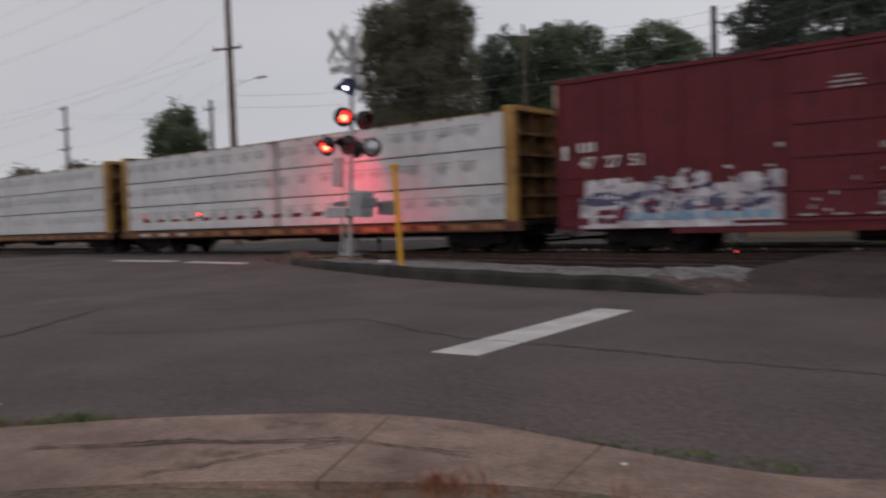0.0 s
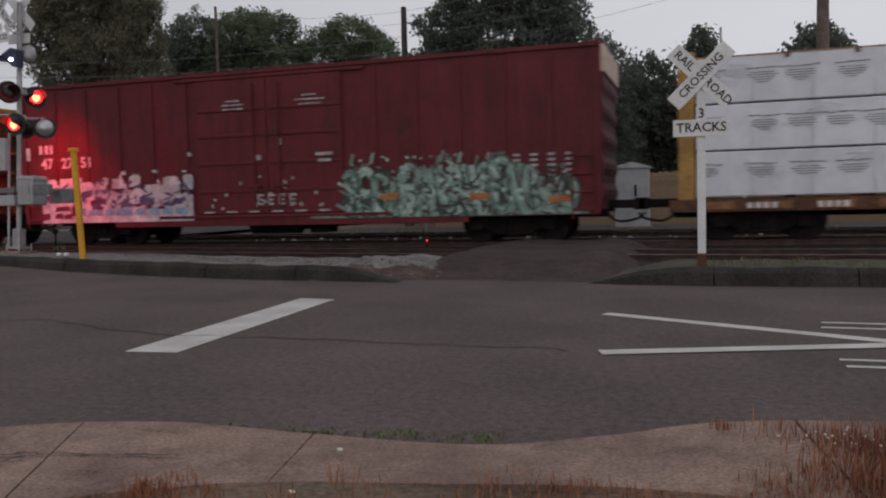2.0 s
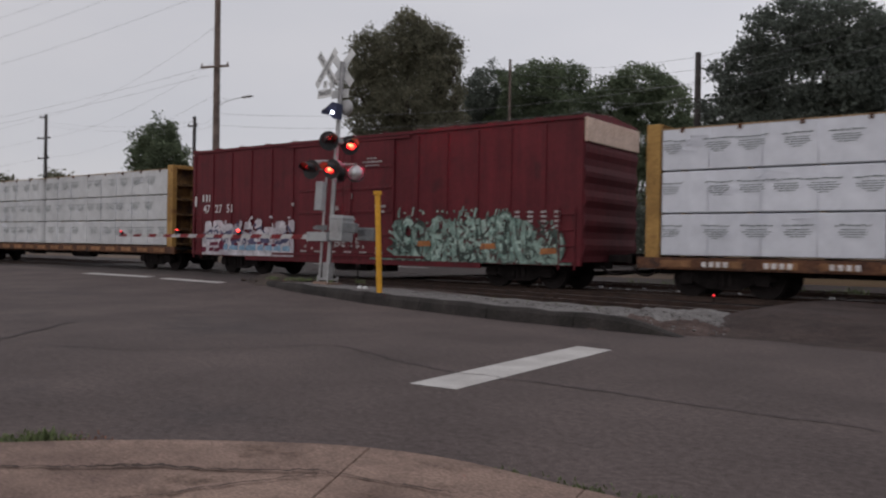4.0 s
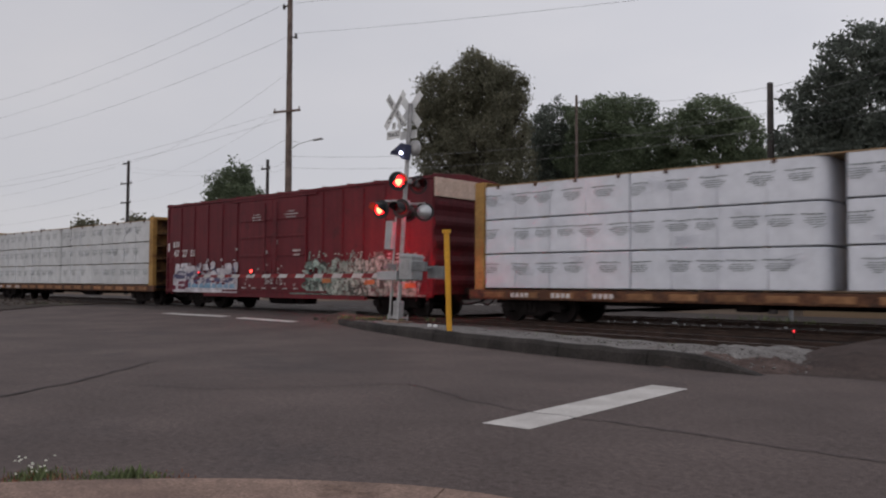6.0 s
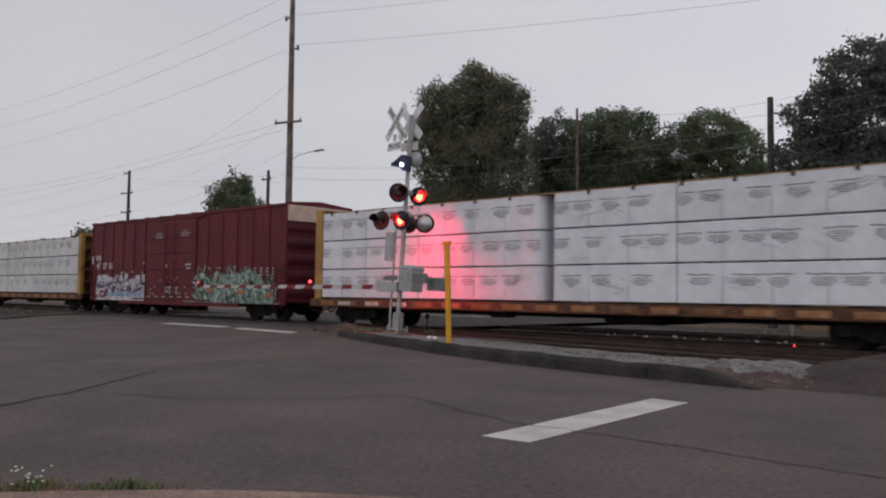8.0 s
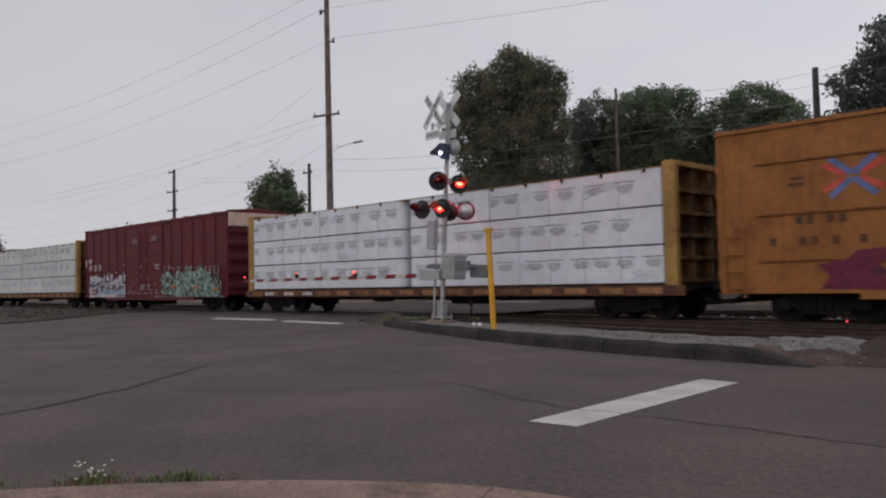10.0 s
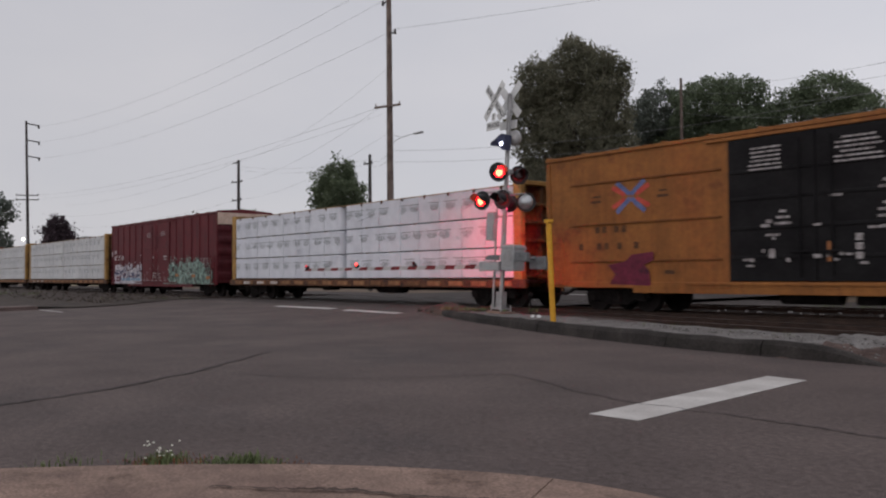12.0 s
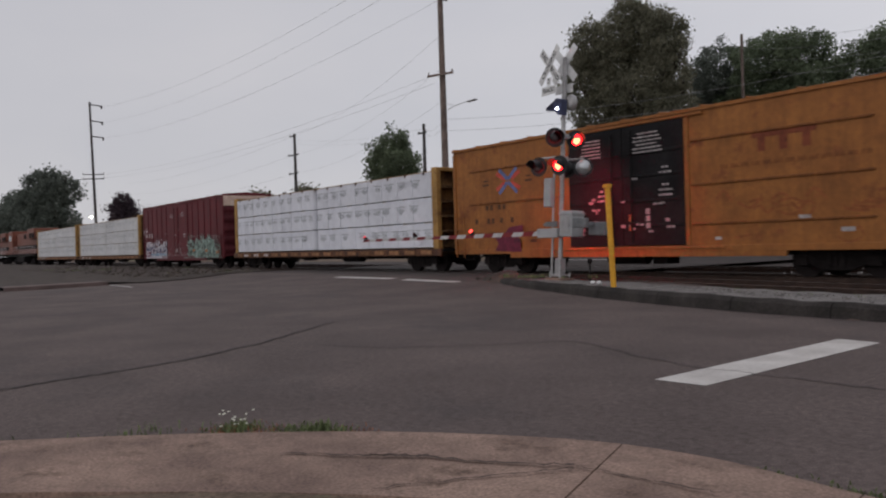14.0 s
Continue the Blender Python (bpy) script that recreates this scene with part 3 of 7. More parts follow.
island_e = thing("traffic_island", pose(0, 0, 0), "grassy gravel island behind a dark concrete kerb", "traffic island", kind="structure")
east_line = [(-1.55, 11.55, 0.0), (-0.5, 11.42, 0.23), (0.5, 11.4, 0.24), (3, 11.4, 0.24), (8, 11.4, 0.24), (16, 11.4, 0.24)]
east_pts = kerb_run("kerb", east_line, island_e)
bm = bmesh.new()
cols = []
for p in east_pts:
    cols.append([bm.verts.new((p.x + 0.1, p.y + 0.18 + (1.85 - 0.18) * k / 5, p.z * (1 - 0.1 * k / 5) - 0.012 + 0.012 * math.sin(p.x * 5 + k * 2))) for k in range(6)])
for a, b in zip(cols, cols[1:]):
    for i in range(5):
        bm.faces.new((a[i], b[i], b[i + 1], a[i + 1]))
for f in bm.faces:
    f.smooth = True
part("gravel_top", bm, ISLAND_EARTH, island_e, "dark earth with sparse grass")

# the pavement corner in the foreground, in slabs
outer_line = [(-7.3, -12, 0.12), (-7.1, -4, 0.12), (-6.7, -1.0, 0.12), (-5.84, 0.75, 0.12), (-4.63, 2.37, 0.12), (-3.55, 3.28, 0.12), (-2.75, 3.62, 0.11), (-1.9, 3.75, 0.06),
              (-1.05, 3.86, 0.025), (-0.45, 4.05, 0.06), (0.45, 4.36, 0.11), (3, 4.55, 0.12), (9, 4.6, 0.12), (30, 4.6, 0.12)]
inner_line = [(-5.5, -12, 0.13), (-5.3, -4, 0.13), (-5.15, -1.3, 0.13), (-4.75, 0.1, 0.13), (-3.95, 1.15, 0.13), (-3.05, 2.02, 0.13), (-2.1, 2.63, 0.13), (-1.65, 2.83, 0.13),
              (-1.0, 3.0, 0.12), (-0.3, 3.13, 0.12), (0.6, 3.12, 0.13), (3, 3.2, 0.13), (9, 3.2, 0.13), (30, 3.2, 0.13)]
outer, inside = curve_points(outer_line, 8), curve_points(inner_line, 8)
pavement = thing("pavement", pose(0, 0, 0), "cracked tan concrete corner pavement with a dropped kerb", "pavement", kind="structure")
cuts = [0, 16, 44, 56, 80, 104]
for a, b in zip(cuts, cuts[1:]):
    bm = bmesh.new()
    rows = []
    for i in range(a, b + 1):
        o, q = outer[i].copy(), inside[i].copy()
        if i == a:
            o, q = o.lerp(outer[i + 1], 0.04), q.lerp(inside[i + 1], 0.04)
        if i == b and b < 104:
            o, q = o.lerp(outer[i - 1], 0.04), q.lerp(inside[i - 1], 0.04)
        w = (q - o).normalized()
        rows.append([bm.verts.new(v) for v in (Vector((o.x, o.y, -0.08)), Vector((o.x, o.y, o.z * 0.75)) + w * 0.015, Vector((o.x, o.y, o.z)) + w * 0.06,
                                               o.lerp(q, 0.4) + Vector((0, 0, 0.004 * math.sin(i))), q, Vector((q.x, q.y, -0.08)))])
    for r0, r1 in zip(rows, rows[1:]):
        for i in range(5):
            f = bm.faces.new((r0[i], r0[i + 1], r1[i + 1], r1[i]))
    bm.faces.new(rows[0])
    bm.faces.new(list(reversed(rows[-1])))
    bmesh.ops.recalc_face_normals(bm, faces=bm.faces[:])
    part("slab", bm, CONCRETE, pavement)

# cracks and a dark patch in the slabs
EARTH_CRACK = surface("earth_filled_crack", (0.045, 0.032, 0.028), (0.085, 0.055, 0.045), 12, 0.95, grain=40)


def slab_crack(points, width, seed):
    rnd = random.Random(seed)
    bm = bmesh.new()
    pts = curve_points(points, 10)
    left, right = [], []
    for i, p in enumerate(pts):
        d = (pts[min(i + 1, len(pts) - 1)] - pts[max(0, i - 1)]).normalized()
        n = Vector((-d.y, d.x, 0))
        off = n * rnd.uniform(-0.02, 0.02)
        w = width * rnd.uniform(0.3, 1.0)
        left.append(p + off + n * w / 2)
        right.append(p + off - n * w / 2)
    band(bm, right, left)
    for f in bm.faces:
        if f.normal.z < 0:
            f.normal_flip()
    part("crack", bm, EARTH_CRACK, pavement)


slab_crack([(-4.2, 1.9, 0.138), (-3.9, 2.15, 0.138), (-3.7, 2.36, 0.138), (-3.3, 2.6, 0.138), (-2.95, 2.9, 0.136)], 0.035, 1)
slab_crack([(-3.85, 2.2, 0.138), (-3.72, 2.33, 0.138), (-3.6, 2.45, 0.138)], 0.05, 2)
slab_crack([(-2.95, 2.9, 0.137), (-2.6, 2.95, 0.135), (-2.2, 3.05, 0.134)], 0.02, 3)
slab_crack([(-3.3, 1.9, 0.139), (-3.1, 2.4, 0.139), (-2.9, 2.85, 0.138)], 0.02, 4)

# reddish earth washed down between the island and the ramp
def earth_height(x, y):
    lump = 0.025 * noise.noise(Vector((x * 2.1, y * 2.1, 2))) + 0.02 * noise.noise(Vector((x * 5.3, y * 5.3, 9)))
    return -0.05 + (0.25 + lump) * smooth01(11.45, 12.7, y + 0.3 * noise.noise(Vector((x * 1.3, 0, 5)))) * smooth01(-6.5, -5.9, x) * (1 - 0.75 * smooth01(-4.9, -3.5, x)) + lump


bm = bmesh.new()
sheet(bm, steps(-6.5, -3.3, 56), steps(11.35, 14.4, 50), earth_height)
for f in bm.faces:
    f.smooth = True
    c = f.calc_center_median()
    f.material_index = 1 if c.y > 12.35 + 0.5 * noise.noise(Vector((c.x * 1.1, c.y, 3))) + 0.25 * noise.noise(Vector((c.x * 4, c.y * 4, 6))) + 0.45 * smooth01(-4.8, -3.6, c.x) else 0
solid("washed_earth", bm, [RED_EARTH, GRAVEL], "reddish earth and rubble beside the ramp", "earth", kind="structure")

# bare earth behind the pavement, where the viewer stands
bm = bmesh.new()
band(bm, [(p.x, p.y, 0.11 + 0.02 * math.sin(p.x * 3)) for p in inside], [(max(-3, p.x) * 0.5, min(p.y, 1) - 6, 0.1) for p in inside])
for f in bm.faces:
    if f.normal.z < 0:
        f.normal_flip()
solid("verge", bm, DIRT, "bare dry earth verge behind the pavement", "verge", kind="structure")

# the corner beyond the crossing road: pavement edge, then dark earth up to the track
bm = bmesh.new()
def corner_edge(y):
    return -33.6 - 0.36 * max(0.0, y - 5.0)
ys = [4.6, 6, 8, 10, 12, 14, 15.5, 17.2]
yk = [4.6, 6, 7.5, 8.6]
band(bm, [(corner_edge(y) - (1.55 if y < 9 else 0.0), y, (0.13 if y < 9 else 0.04) + road_height(-40, y)) for y in ys], [(-75, y, 0.13 + road_height(-40, y)) for y in ys])
band(bm, [(-75, y, 0.13 + road_height(-40, y)) for y in ys], [(-280, y, 0.13 + road_height(-40, y)) for y in ys])
for f in bm.faces:
    if f.normal.z < 0:
        f.normal_flip()
solid("corner_verge", bm, VERGE_EARTH, "dark stony verge between street and track", "verge", kind="structure")
bm = bmesh.new()
band(bm, [(corner_edge(y), y, -0.03 + road_height(-36, y)) for y in yk], [(corner_edge(y) - 0.02, y, 0.14 + road_height(-36, y)) for y in yk])
band(bm, [(corner_edge(y) - 0.02, y, 0.14 + road_height(-36, y)) for y in yk], [(corner_edge(y) - 1.6, y, 0.14 + road_height(-36, y)) for y in yk])
sheet(bm, [-280, -100, -60, -35.0], [3.6, 4.6], lambda x, y: 0.135)
sheet(bm, [-280, -100, -60, -35.0], [3.58, 3.6], lambda x, y: 0.135 if y > 3.59 else -0.05)
for f in bm.faces:
    if f.normal.z < -0.5:
        f.normal_flip()
solid("corner_pavement", bm, DARK_CONCRETE, "stained concrete pavement edge across the crossing road", "pavement", kind="structure")

# painted lines on the road
LIFT = 0.004


def stripe(name, corners, label, z=None):
    bm = bmesh.new()
    prism(bm, [(x, y, (road_height(x, y) if z is None else z) + LIFT) for x, y in corners], (0, 0, 0.004))
    return solid(name, bm, PAINT_W, label, "road marking", kind="structure")


def bar_line(name, a, b, width, label, z=None):
    a, b = Vector(a), Vector(b)
    side = Vector((-(b - a).y, (b - a).x)).normalized() * width / 2
    return stripe(name, [a - side, b - side, b + side, a + side], label, z)


stripe("stop_line", [(-4.74, 5.76), (-4.24, 5.80), (-4.47, 9.38), (-4.98, 9.44)], "broad white stop line, worn and cracked")
stripe("stop_line", [(-26.75, 14.55), (-22.95, 14.6), (-22.95, 14.95), (-26.75, 14.9)], "white stop line before the tracks")
stripe("stop_line", [(-22.0, 14.45), (-18.95, 14.3), (-18.95, 14.62), (-22.0, 14.8)], "white stop line before the tracks")
bar_line("lane_line", (-31.5, 8.6), (-34.5, 8.6), 0.12, "short worn white lane dash")
stripe("stop_line", [(-34, 32.2), (-26, 32.2), (-26, 32.75), (-34, 32.75)], "white stop line beyond the tracks", 0.19)
bar_line("crossing_mark", (-0.95, 8.58), (4.2, 5.9), 0.16, "white diagonal stroke of a railway crossing mark")
bar_line("crossing_mark", (-0.75, 6.42), (4.1, 7.95), 0.17, "white diagonal stroke of a railway crossing mark", 0.005)
for a, b in (((1.09, 8.28), (2.4, 8.2)), ((1.05, 7.98), (2.4, 7.9)), ((0.98, 6.47), (2.2, 6.46)), ((0.99, 6.23), (2.2, 6.22))):
    bar_line("letter_stroke", a, b, 0.06, "thin white stroke of a painted road letter")

# cracks in the asphalt
def crack(points, width, seed):
    rnd = random.Random(seed)
    bm = bmesh.new()
    pts = curve_points([(x, y, 0) for x, y in points], 34)
    left, right = [], []
    drift = 0.0
    for i, p in enumerate(pts):
        d = (pts[min(i + 1, len(pts) - 1)] - pts[max(0, i - 1)]).normalized()
        n = Vector((-d.y, d.x, 0))
        drift = drift * 0.86 + rnd.uniform(-0.03, 0.03)
        off = n * drift
        w = width * rnd.uniform(0.35, 1.0)
        left.append(p + off + n * w / 2 + Vector((0, 0, road_height(p.x, p.y) + 0.0095)))
        right.append(p + off - n * w / 2 + Vector((0, 0, road_height(p.x, p.y) + 0.0095)))
    band(bm, right, left)
    for f in bm.faces:
        if f.normal.z < 0:
            f.normal_flip()
    return solid("road_crack", bm, CRACK, "dark irregular crack in the asphalt", "road crack", kind="structure")


crack([(-8.7, 0.2), (-8.82, 1.14), (-9.35, 2.62), (-10.4, 4.5), (-12.17, 6.5)], 0.075, 1)
crack([(-10.5, 4.6), (-8.43, 5.42), (-7.38, 7.2), (-6.2, 7.0), (-4.96, 6.59), (-2.85, 6.6), (-1.0, 6.5)], 0.032, 2)


# ---- the train ----
# Each car stands at its own origin on the rail heads; the train runs towards -X.
SPEED = 3.686


def disc_wheel(parent, at):
    bm = bmesh.new()
    for y in (-0.72, 0.72):
        s = -1 if y < 0 else 1
        rod(bm, (0, y - 0.065, 0), (0, y + 0.065, 0), 0.42, n=24)
        rod(bm, (0, y - s * 0.065, 0), (0, y - s * 0.09, 0), 0.45, n=24)
        rod(bm, (0, y + s * 0.065, 0), (0, y + s * 0.09, 0), 0.14, n=10)
        for k in range(4):
            a = k * math.pi / 2
            box(bm, 0.26 * math.cos(a) - 0.03, 0.26 * math.cos(a) + 0.03, y + s * 0.06, y + s * 0.08, 0.26 * math.sin(a) - 0.03, 0.26 * math.sin(a) + 0.03)
    rod(bm, (0, -0.72, 0), (0, 0.72, 0), 0.08)
    return part("wheelset", bm, BLACK_STEEL, parent, "dark steel wheelset", at)


def truck_frame():
    bm = bmesh.new()
    for y in (-1.0, 1.0):
        prism(bm, [(-1.12, y - 0.07, 0.42), (-0.95, y - 0.07, 0.62), (-0.35, y - 0.07, 0.72), (0.35, y - 0.07, 0.72), (0.95, y - 0.07, 0.62), (1.12, y - 0.07, 0.42),
                   (0.7, y - 0.07, 0.36), (0.35, y - 0.07, 0.2), (-0.35, y - 0.07, 0.2), (-0.7, y - 0.07, 0.36)], (0, 0.14, 0))
        for x in (-0.86, 0.86):
            box(bm, x - 0.15, x + 0.15, y - 0.12, y + 0.12, 0.3, 0.56, 0.02)
        for x in (-0.16, 0, 0.16):
            rod(bm, (x, y - 0.11, 0.28), (x, y - 0.11, 0.6), 0.07, n=8)
    box(bm, -0.2, 0.2, -1.05, 1.05, 0.45, 0.66, 0.02)
    return mesh_of("truck", bm, BLACK_STEEL)


TRUCK = truck_frame()
WHEELS = []


def add_truck(car, x):
    t = share("truck", TRUCK, car, pose(x, 0, 0))
    for dx in (-0.86, 0.86):
        WHEELS.append(disc_wheel(t, pose(dx, 0, 0.42)))


def coupler(car, x, out):
    bm = bmesh.new()
    box(bm, min(x, x + out * 0.75), max(x, x + out * 0.75), -0.1, 0.1, 0.74, 0.94, 0.02)
    box(bm, min(x + out * 0.7, x + out * 0.98), max(x + out * 0.7, x + out * 0.98), -0.17, 0.15, 0.7, 0.98, 0.04)
    hose = curve_points([(x, -0.45, 0.75), (x + out * 0.35, -0.42, 0.45), (x + out * 0.8, -0.2, 0.5), (x + out * 0.95, 0, 0.62)], 6)
    for a, b in zip(hose, hose[1:]):
        rod(bm, a, b, 0.03, n=6)
    part("coupler", bm, BLACK_STEEL, car)


def ladder(car, x0, x1, y, z0, z1, n, material, axis='x'):
    bm = bmesh.new()
    if axis == 'x':
        for x in (x0, x1):
            rod(bm, (x, y, z0), (x, y, z1), 0.02, n=6)
        for i in range(n):
            z = z0 + (z1 - z0) * (i + 0.5) / n
            rod(bm, (x0, y, z), (x1, y, z), 0.018, n=6)
    else:
        for yy in (x0, x1):
            rod(bm, (y, yy, z0), (y, yy, z1), 0.02, n=6)
        for i in range(n):
            z = z0 + (z1 - z0) * (i + 0.5) / n
            rod(bm, (y, x0, z), (y, x1, z), 0.018, n=6)
    part("ladder", bm, material, car)


def flat_shape(bm, outline, y):
    """A thin painted or plated shape on a side that faces -Y: outline of (x, z)."""
    vs = [bm.verts.new((x, y, z)) for x, z in outline]
    f = bm.faces.new(vs)
    f.normal_update()
    if f.normal.y > 0:
        f.normal_flip()


def print_bars(bm, rows, y):
    """Bars in place of small writing: rows of (x0, x1, z0, z1)."""
    for x0, x1, z0, z1 in rows:
        flat_shape(bm, [(x0, z0), (x1, z0), (x1, z1), (x0, z1)], y)


def stencil_block(cx, cz, w, h, n, rnd, y):
    out = []
    for i in range(n):
        ww = w * rnd.uniform(0.55, 1.0) * (0.7 if i == 0 else 1)
        z = cz + h / 2 - h * i / n
        a = cx - ww / 2
        while a < cx + ww / 2 - 0.03:
            b = min(cx + ww / 2, a + rnd.uniform(0.07, 0.22))
            out.append((a, b, z - h / n * 0.42, z))
            a = b + 0.022
    return out


def boxcar_body(car, half, top, sill, paint, end_paint, door_x0, door_x1, door_paint, ribs, end_panel):
    """Sides, doors, roof, ends and underframe of a boxcar. The side that shows is at y = -1.6."""
    y = 1.55
    bm = bmesh.new()
    box(bm, -half, half, -y, y, sill + 0.12, top - 0.12)
    part("body", bm, paint, car)
    bm = bmesh.new()
    box(bm, -0.07, 0.07, -0.04, 0.04, sill + 0.15, top - 0.2, 0.012)
    post = mesh_of("side_rib", bm, paint)
    bm = bmesh.new()
    run = door_x0 - 0.18 + half - 0.9
    for i in range(7):
        box(bm, run * i / 7, run * (i + 1) / 7 - 0.05, -0.05, 0.05, -0.028, 0.028, 0.01)
    long_rib = mesh_of("side_rib", bm, AMBER_RIB)
    for sgn in (-1, 1):
        if ribs == 'posts':
            n = 15
            spots = [-half + 0.05 + (2 * half - 0.1) * i / n for i in range(n + 1)]
            for x in spots:
                if not door_x0 - 0.1 < x < door_x1 + 0.1:
                    share("side_rib", post, car, pose(x, sgn * y, 0))
        else:
            for z in ribs:
                share("side_rib", long_rib, car, pose(-half + 0.9, sgn * y, z))
                share("side_rib", long_rib, car, pose(door_x1 + 0.18, sgn * y, z))
            for x in (-half + 0.04, half - 0.04, door_x0 - 0.06, door_x1 + 0.06):
                share("side_rib", post, car, pose(x, sgn * y, 0))
    # side sill
    bm = bmesh.new()
    for sgn in (-1, 1):
        box(bm, -half, half, sgn * y - 0.05, sgn * y + 0.05, sill, sill + 0.16, 0.01)
        box(bm, -half * 0.62, half * 0.62, sgn * y - 0.045, sgn * y + 0.03, sill - 0.13, sill + 0.02, 0.01)
    part("side_sill", bm, paint, car)
    # roof: low pitched, with cross seams and an eave
    bm = bmesh.new()
    prism(bm, [(-half - 0.03, -y - 0.06, top - 0.13), (-half - 0.03, -y - 0.06, top - 0.04), (-half - 0.03, 0, top + 0.08), (-half - 0.03, y + 0.06, top - 0.04), (-half - 0.03, y + 0.06, top - 0.13)], (2 * half + 0.06, 0, 0))
    for i in range(13):
        x = -half + 2 * half * i / 12
        for sgn in (-1, 1):
            rod(bm, (x, sgn * (y + 0.02), top - 0.02), (x, 0, top + 0.1), 0.03, n=6)
    part("roof", bm, paint, car)
    # doors
    for sgn in (-1,):
        mid = (door_x0 + door_x1) / 2
        for a, b in ((door_x0, mid - 0.01), (mid + 0.01, door_x1)):
            bm = bmesh.new()
            box(bm, a, b, -y - 0.06, -y + 0.02, sill + 0.18, top - 0.25, 0.015)
            door = part("door", bm, door_paint, car)
            rib = bmesh.new()
            box(rib, a + 0.08, b - 0.08, -y - 0.09, -y - 0.055, -0.04, 0.04, 0.012)
            rib = mesh_of("door_rib", rib, door_paint)
            for z in (sill + 0.75, sill + 1.45, sill + 2.15, sill + 2.8):
                share("door_rib", rib, door, pose(0, 0, z))
            bm = bmesh.new()
            x = b - 0.35 if a == door_x0 else a + 0.35
            rod(bm, (x, -y - 0.12, sill + 0.3), (x, -y - 0.12, top - 0.4), 0.025, n=6)
            rod(bm, (x - 0.2, -y - 0.13, sill + 0.85), (x + 0.2, -y - 0.13, sill + 0.85), 0.03, n=6)
            part("locking_bar", bm, door_paint, door)
    bm = bmesh.new()
    box(bm, door_x0 - 1.2, door_x1 + 1.2, -y - 0.09, -y - 0.02, sill + 0.08, sill + 0.15, 0.01)
    part("door_track", bm, paint, car)
    bm = bmesh.new()
    box(bm, door_x0 - 0.6, door_x1 + 0.6, -y - 0.08, -y - 0.02, top - 0.24, top - 0.16, 0.01)
    part("door_rail", bm, paint, car)
    # ends with deep horizontal corrugations
    for sgn in (-1, 1):
        bm = bmesh.new()
        x = sgn * half
        n = 5
        h = (top - 0.55 - sill - 0.2) / n
        prof = [(x - sgn * 0.02, sill + 0.1), (x + sgn * 0.03, sill + 0.1)]
        for i in range(n):
            z = sill + 0.2 + h * (i + 0.5)
            prof += [(x + sgn * 0.03, z - h * 0.42), (x + sgn * 0.08, z - h * 0.16), (x + sgn * 0.08, z + h * 0.04), (x + sgn * 0.03, z + h * 0.3)]
        prof += [(x + sgn * 0.03, top - 0.15), (x - sgn * 0.02, top - 0.15)]
        prism(bm, [(px, -y + 0.01, pz) for px, pz in prof], (0, 2 * y - 0.02, 0))
        end = part("end_wall", bm, end_paint, car)
        if end_panel:
            bm = bmesh.new()
            box(bm, min(x, x + sgn * 0.12), max(x, x + sgn * 0.12), -y + 0.02, y - 0.02, top - 0.7, top - 0.1, 0.02)
            part("top_panel", bm, end_panel, end, "pale tan top panel")
        ladder(car, x - sgn * 0.15, x - sgn * 0.6, -y - 0.08, sill - 0.1, sill + 1.5, 4, paint)
    # underframe
    bm = bmesh.new()
    box(bm, -half, half, -0.25, 0.25, 0.55, sill + 0.2)
    for x in (-half * 0.35, 0.3, half * 0.35):
        box(bm, x - 0.1, x + 0.1, -1.5, 1.5, sill - 0.05, sill + 0.15)
    rod(bm, (-1.2, -0.8, sill - 0.15), (0.2, -0.8, sill - 0.15), 0.22, n=12)
    box(bm, 0.6, 1.1, -1.1, -0.5, sill - 0.35, sill + 0.05, 0.03)
    rod(bm, (-half * 0.6, -0.6, sill - 0.1), (half * 0.6, -0.6, sill - 0.1), 0.03, n=6)
    part("underframe", bm, BLACK_STEEL, car)
    for sgn in (-1, 1):
        coupler(car, sgn * (half - 0.1), sgn)
        add_truck(car, sgn * (half - 2.1))


def strokes(bm, x0, x1, z0, z1, n, rnd, y, size=0.1):
    for i in range(n):
        x, z = rnd.uniform(x0, x1), rnd.uniform(z0, z1)
        w, h = rnd.uniform(0.03, size), rnd.uniform(0.03, size)
        flat_shape(bm, [(x - w, z - h * rnd.random()), (x + w, z - h), (x + w * 0.8, z + h), (x - w, z + h * rnd.random())], y - rnd.uniform(0, 0.001))


def side_text(car, text, size, material, x, z, y):
    text_part("stencilled_number", text, size, material, car, pose(x, y, z) @ UPRIGHT)


def ragged(bm, x0, x1, z0, z1, drop, rnd, y, n):
    """A sprayed field with an uneven stepped top edge."""
    for i in range(n):
        a, b = x0 + (x1 - x0) * i / n, x0 + (x1 - x0) * (i + 1) / n + 0.03
        top = z1 - drop * rnd.random() * (0.5 if i % 3 else 1)
        flat_shape(bm, [(a, z0), (b, z0), (b, top - 0.06 * rnd.random()), ((a + b) / 2, top + 0.05), (a, top - 0.08 * rnd.random())], y - 0.0004 * (i % 3))


def ribbon(bm, pts, width, y):
    """A brush stroke along a row of points (x, 0, z)."""
    left, right = [], []
    for i, p in enumerate(pts):
        d = (pts[min(i + 1, len(pts) - 1)] - pts[max(0, i - 1)]).normalized()
        n = Vector((-d.z, 0, d.x)) * width / 2
        left.append((p.x + n.x, y, p.z + n.z))
        right.append((p.x - n.x, y, p.z - n.z))
    va, vb = [bm.verts.new(p) for p in left], [bm.verts.new(p) for p in right]
    for i in range(len(va) - 1):
        f = bm.faces.new((va[i], va[i + 1], vb[i + 1], vb[i]))
        f.normal_update()
        if f.normal.y > 0:
            f.normal_flip()


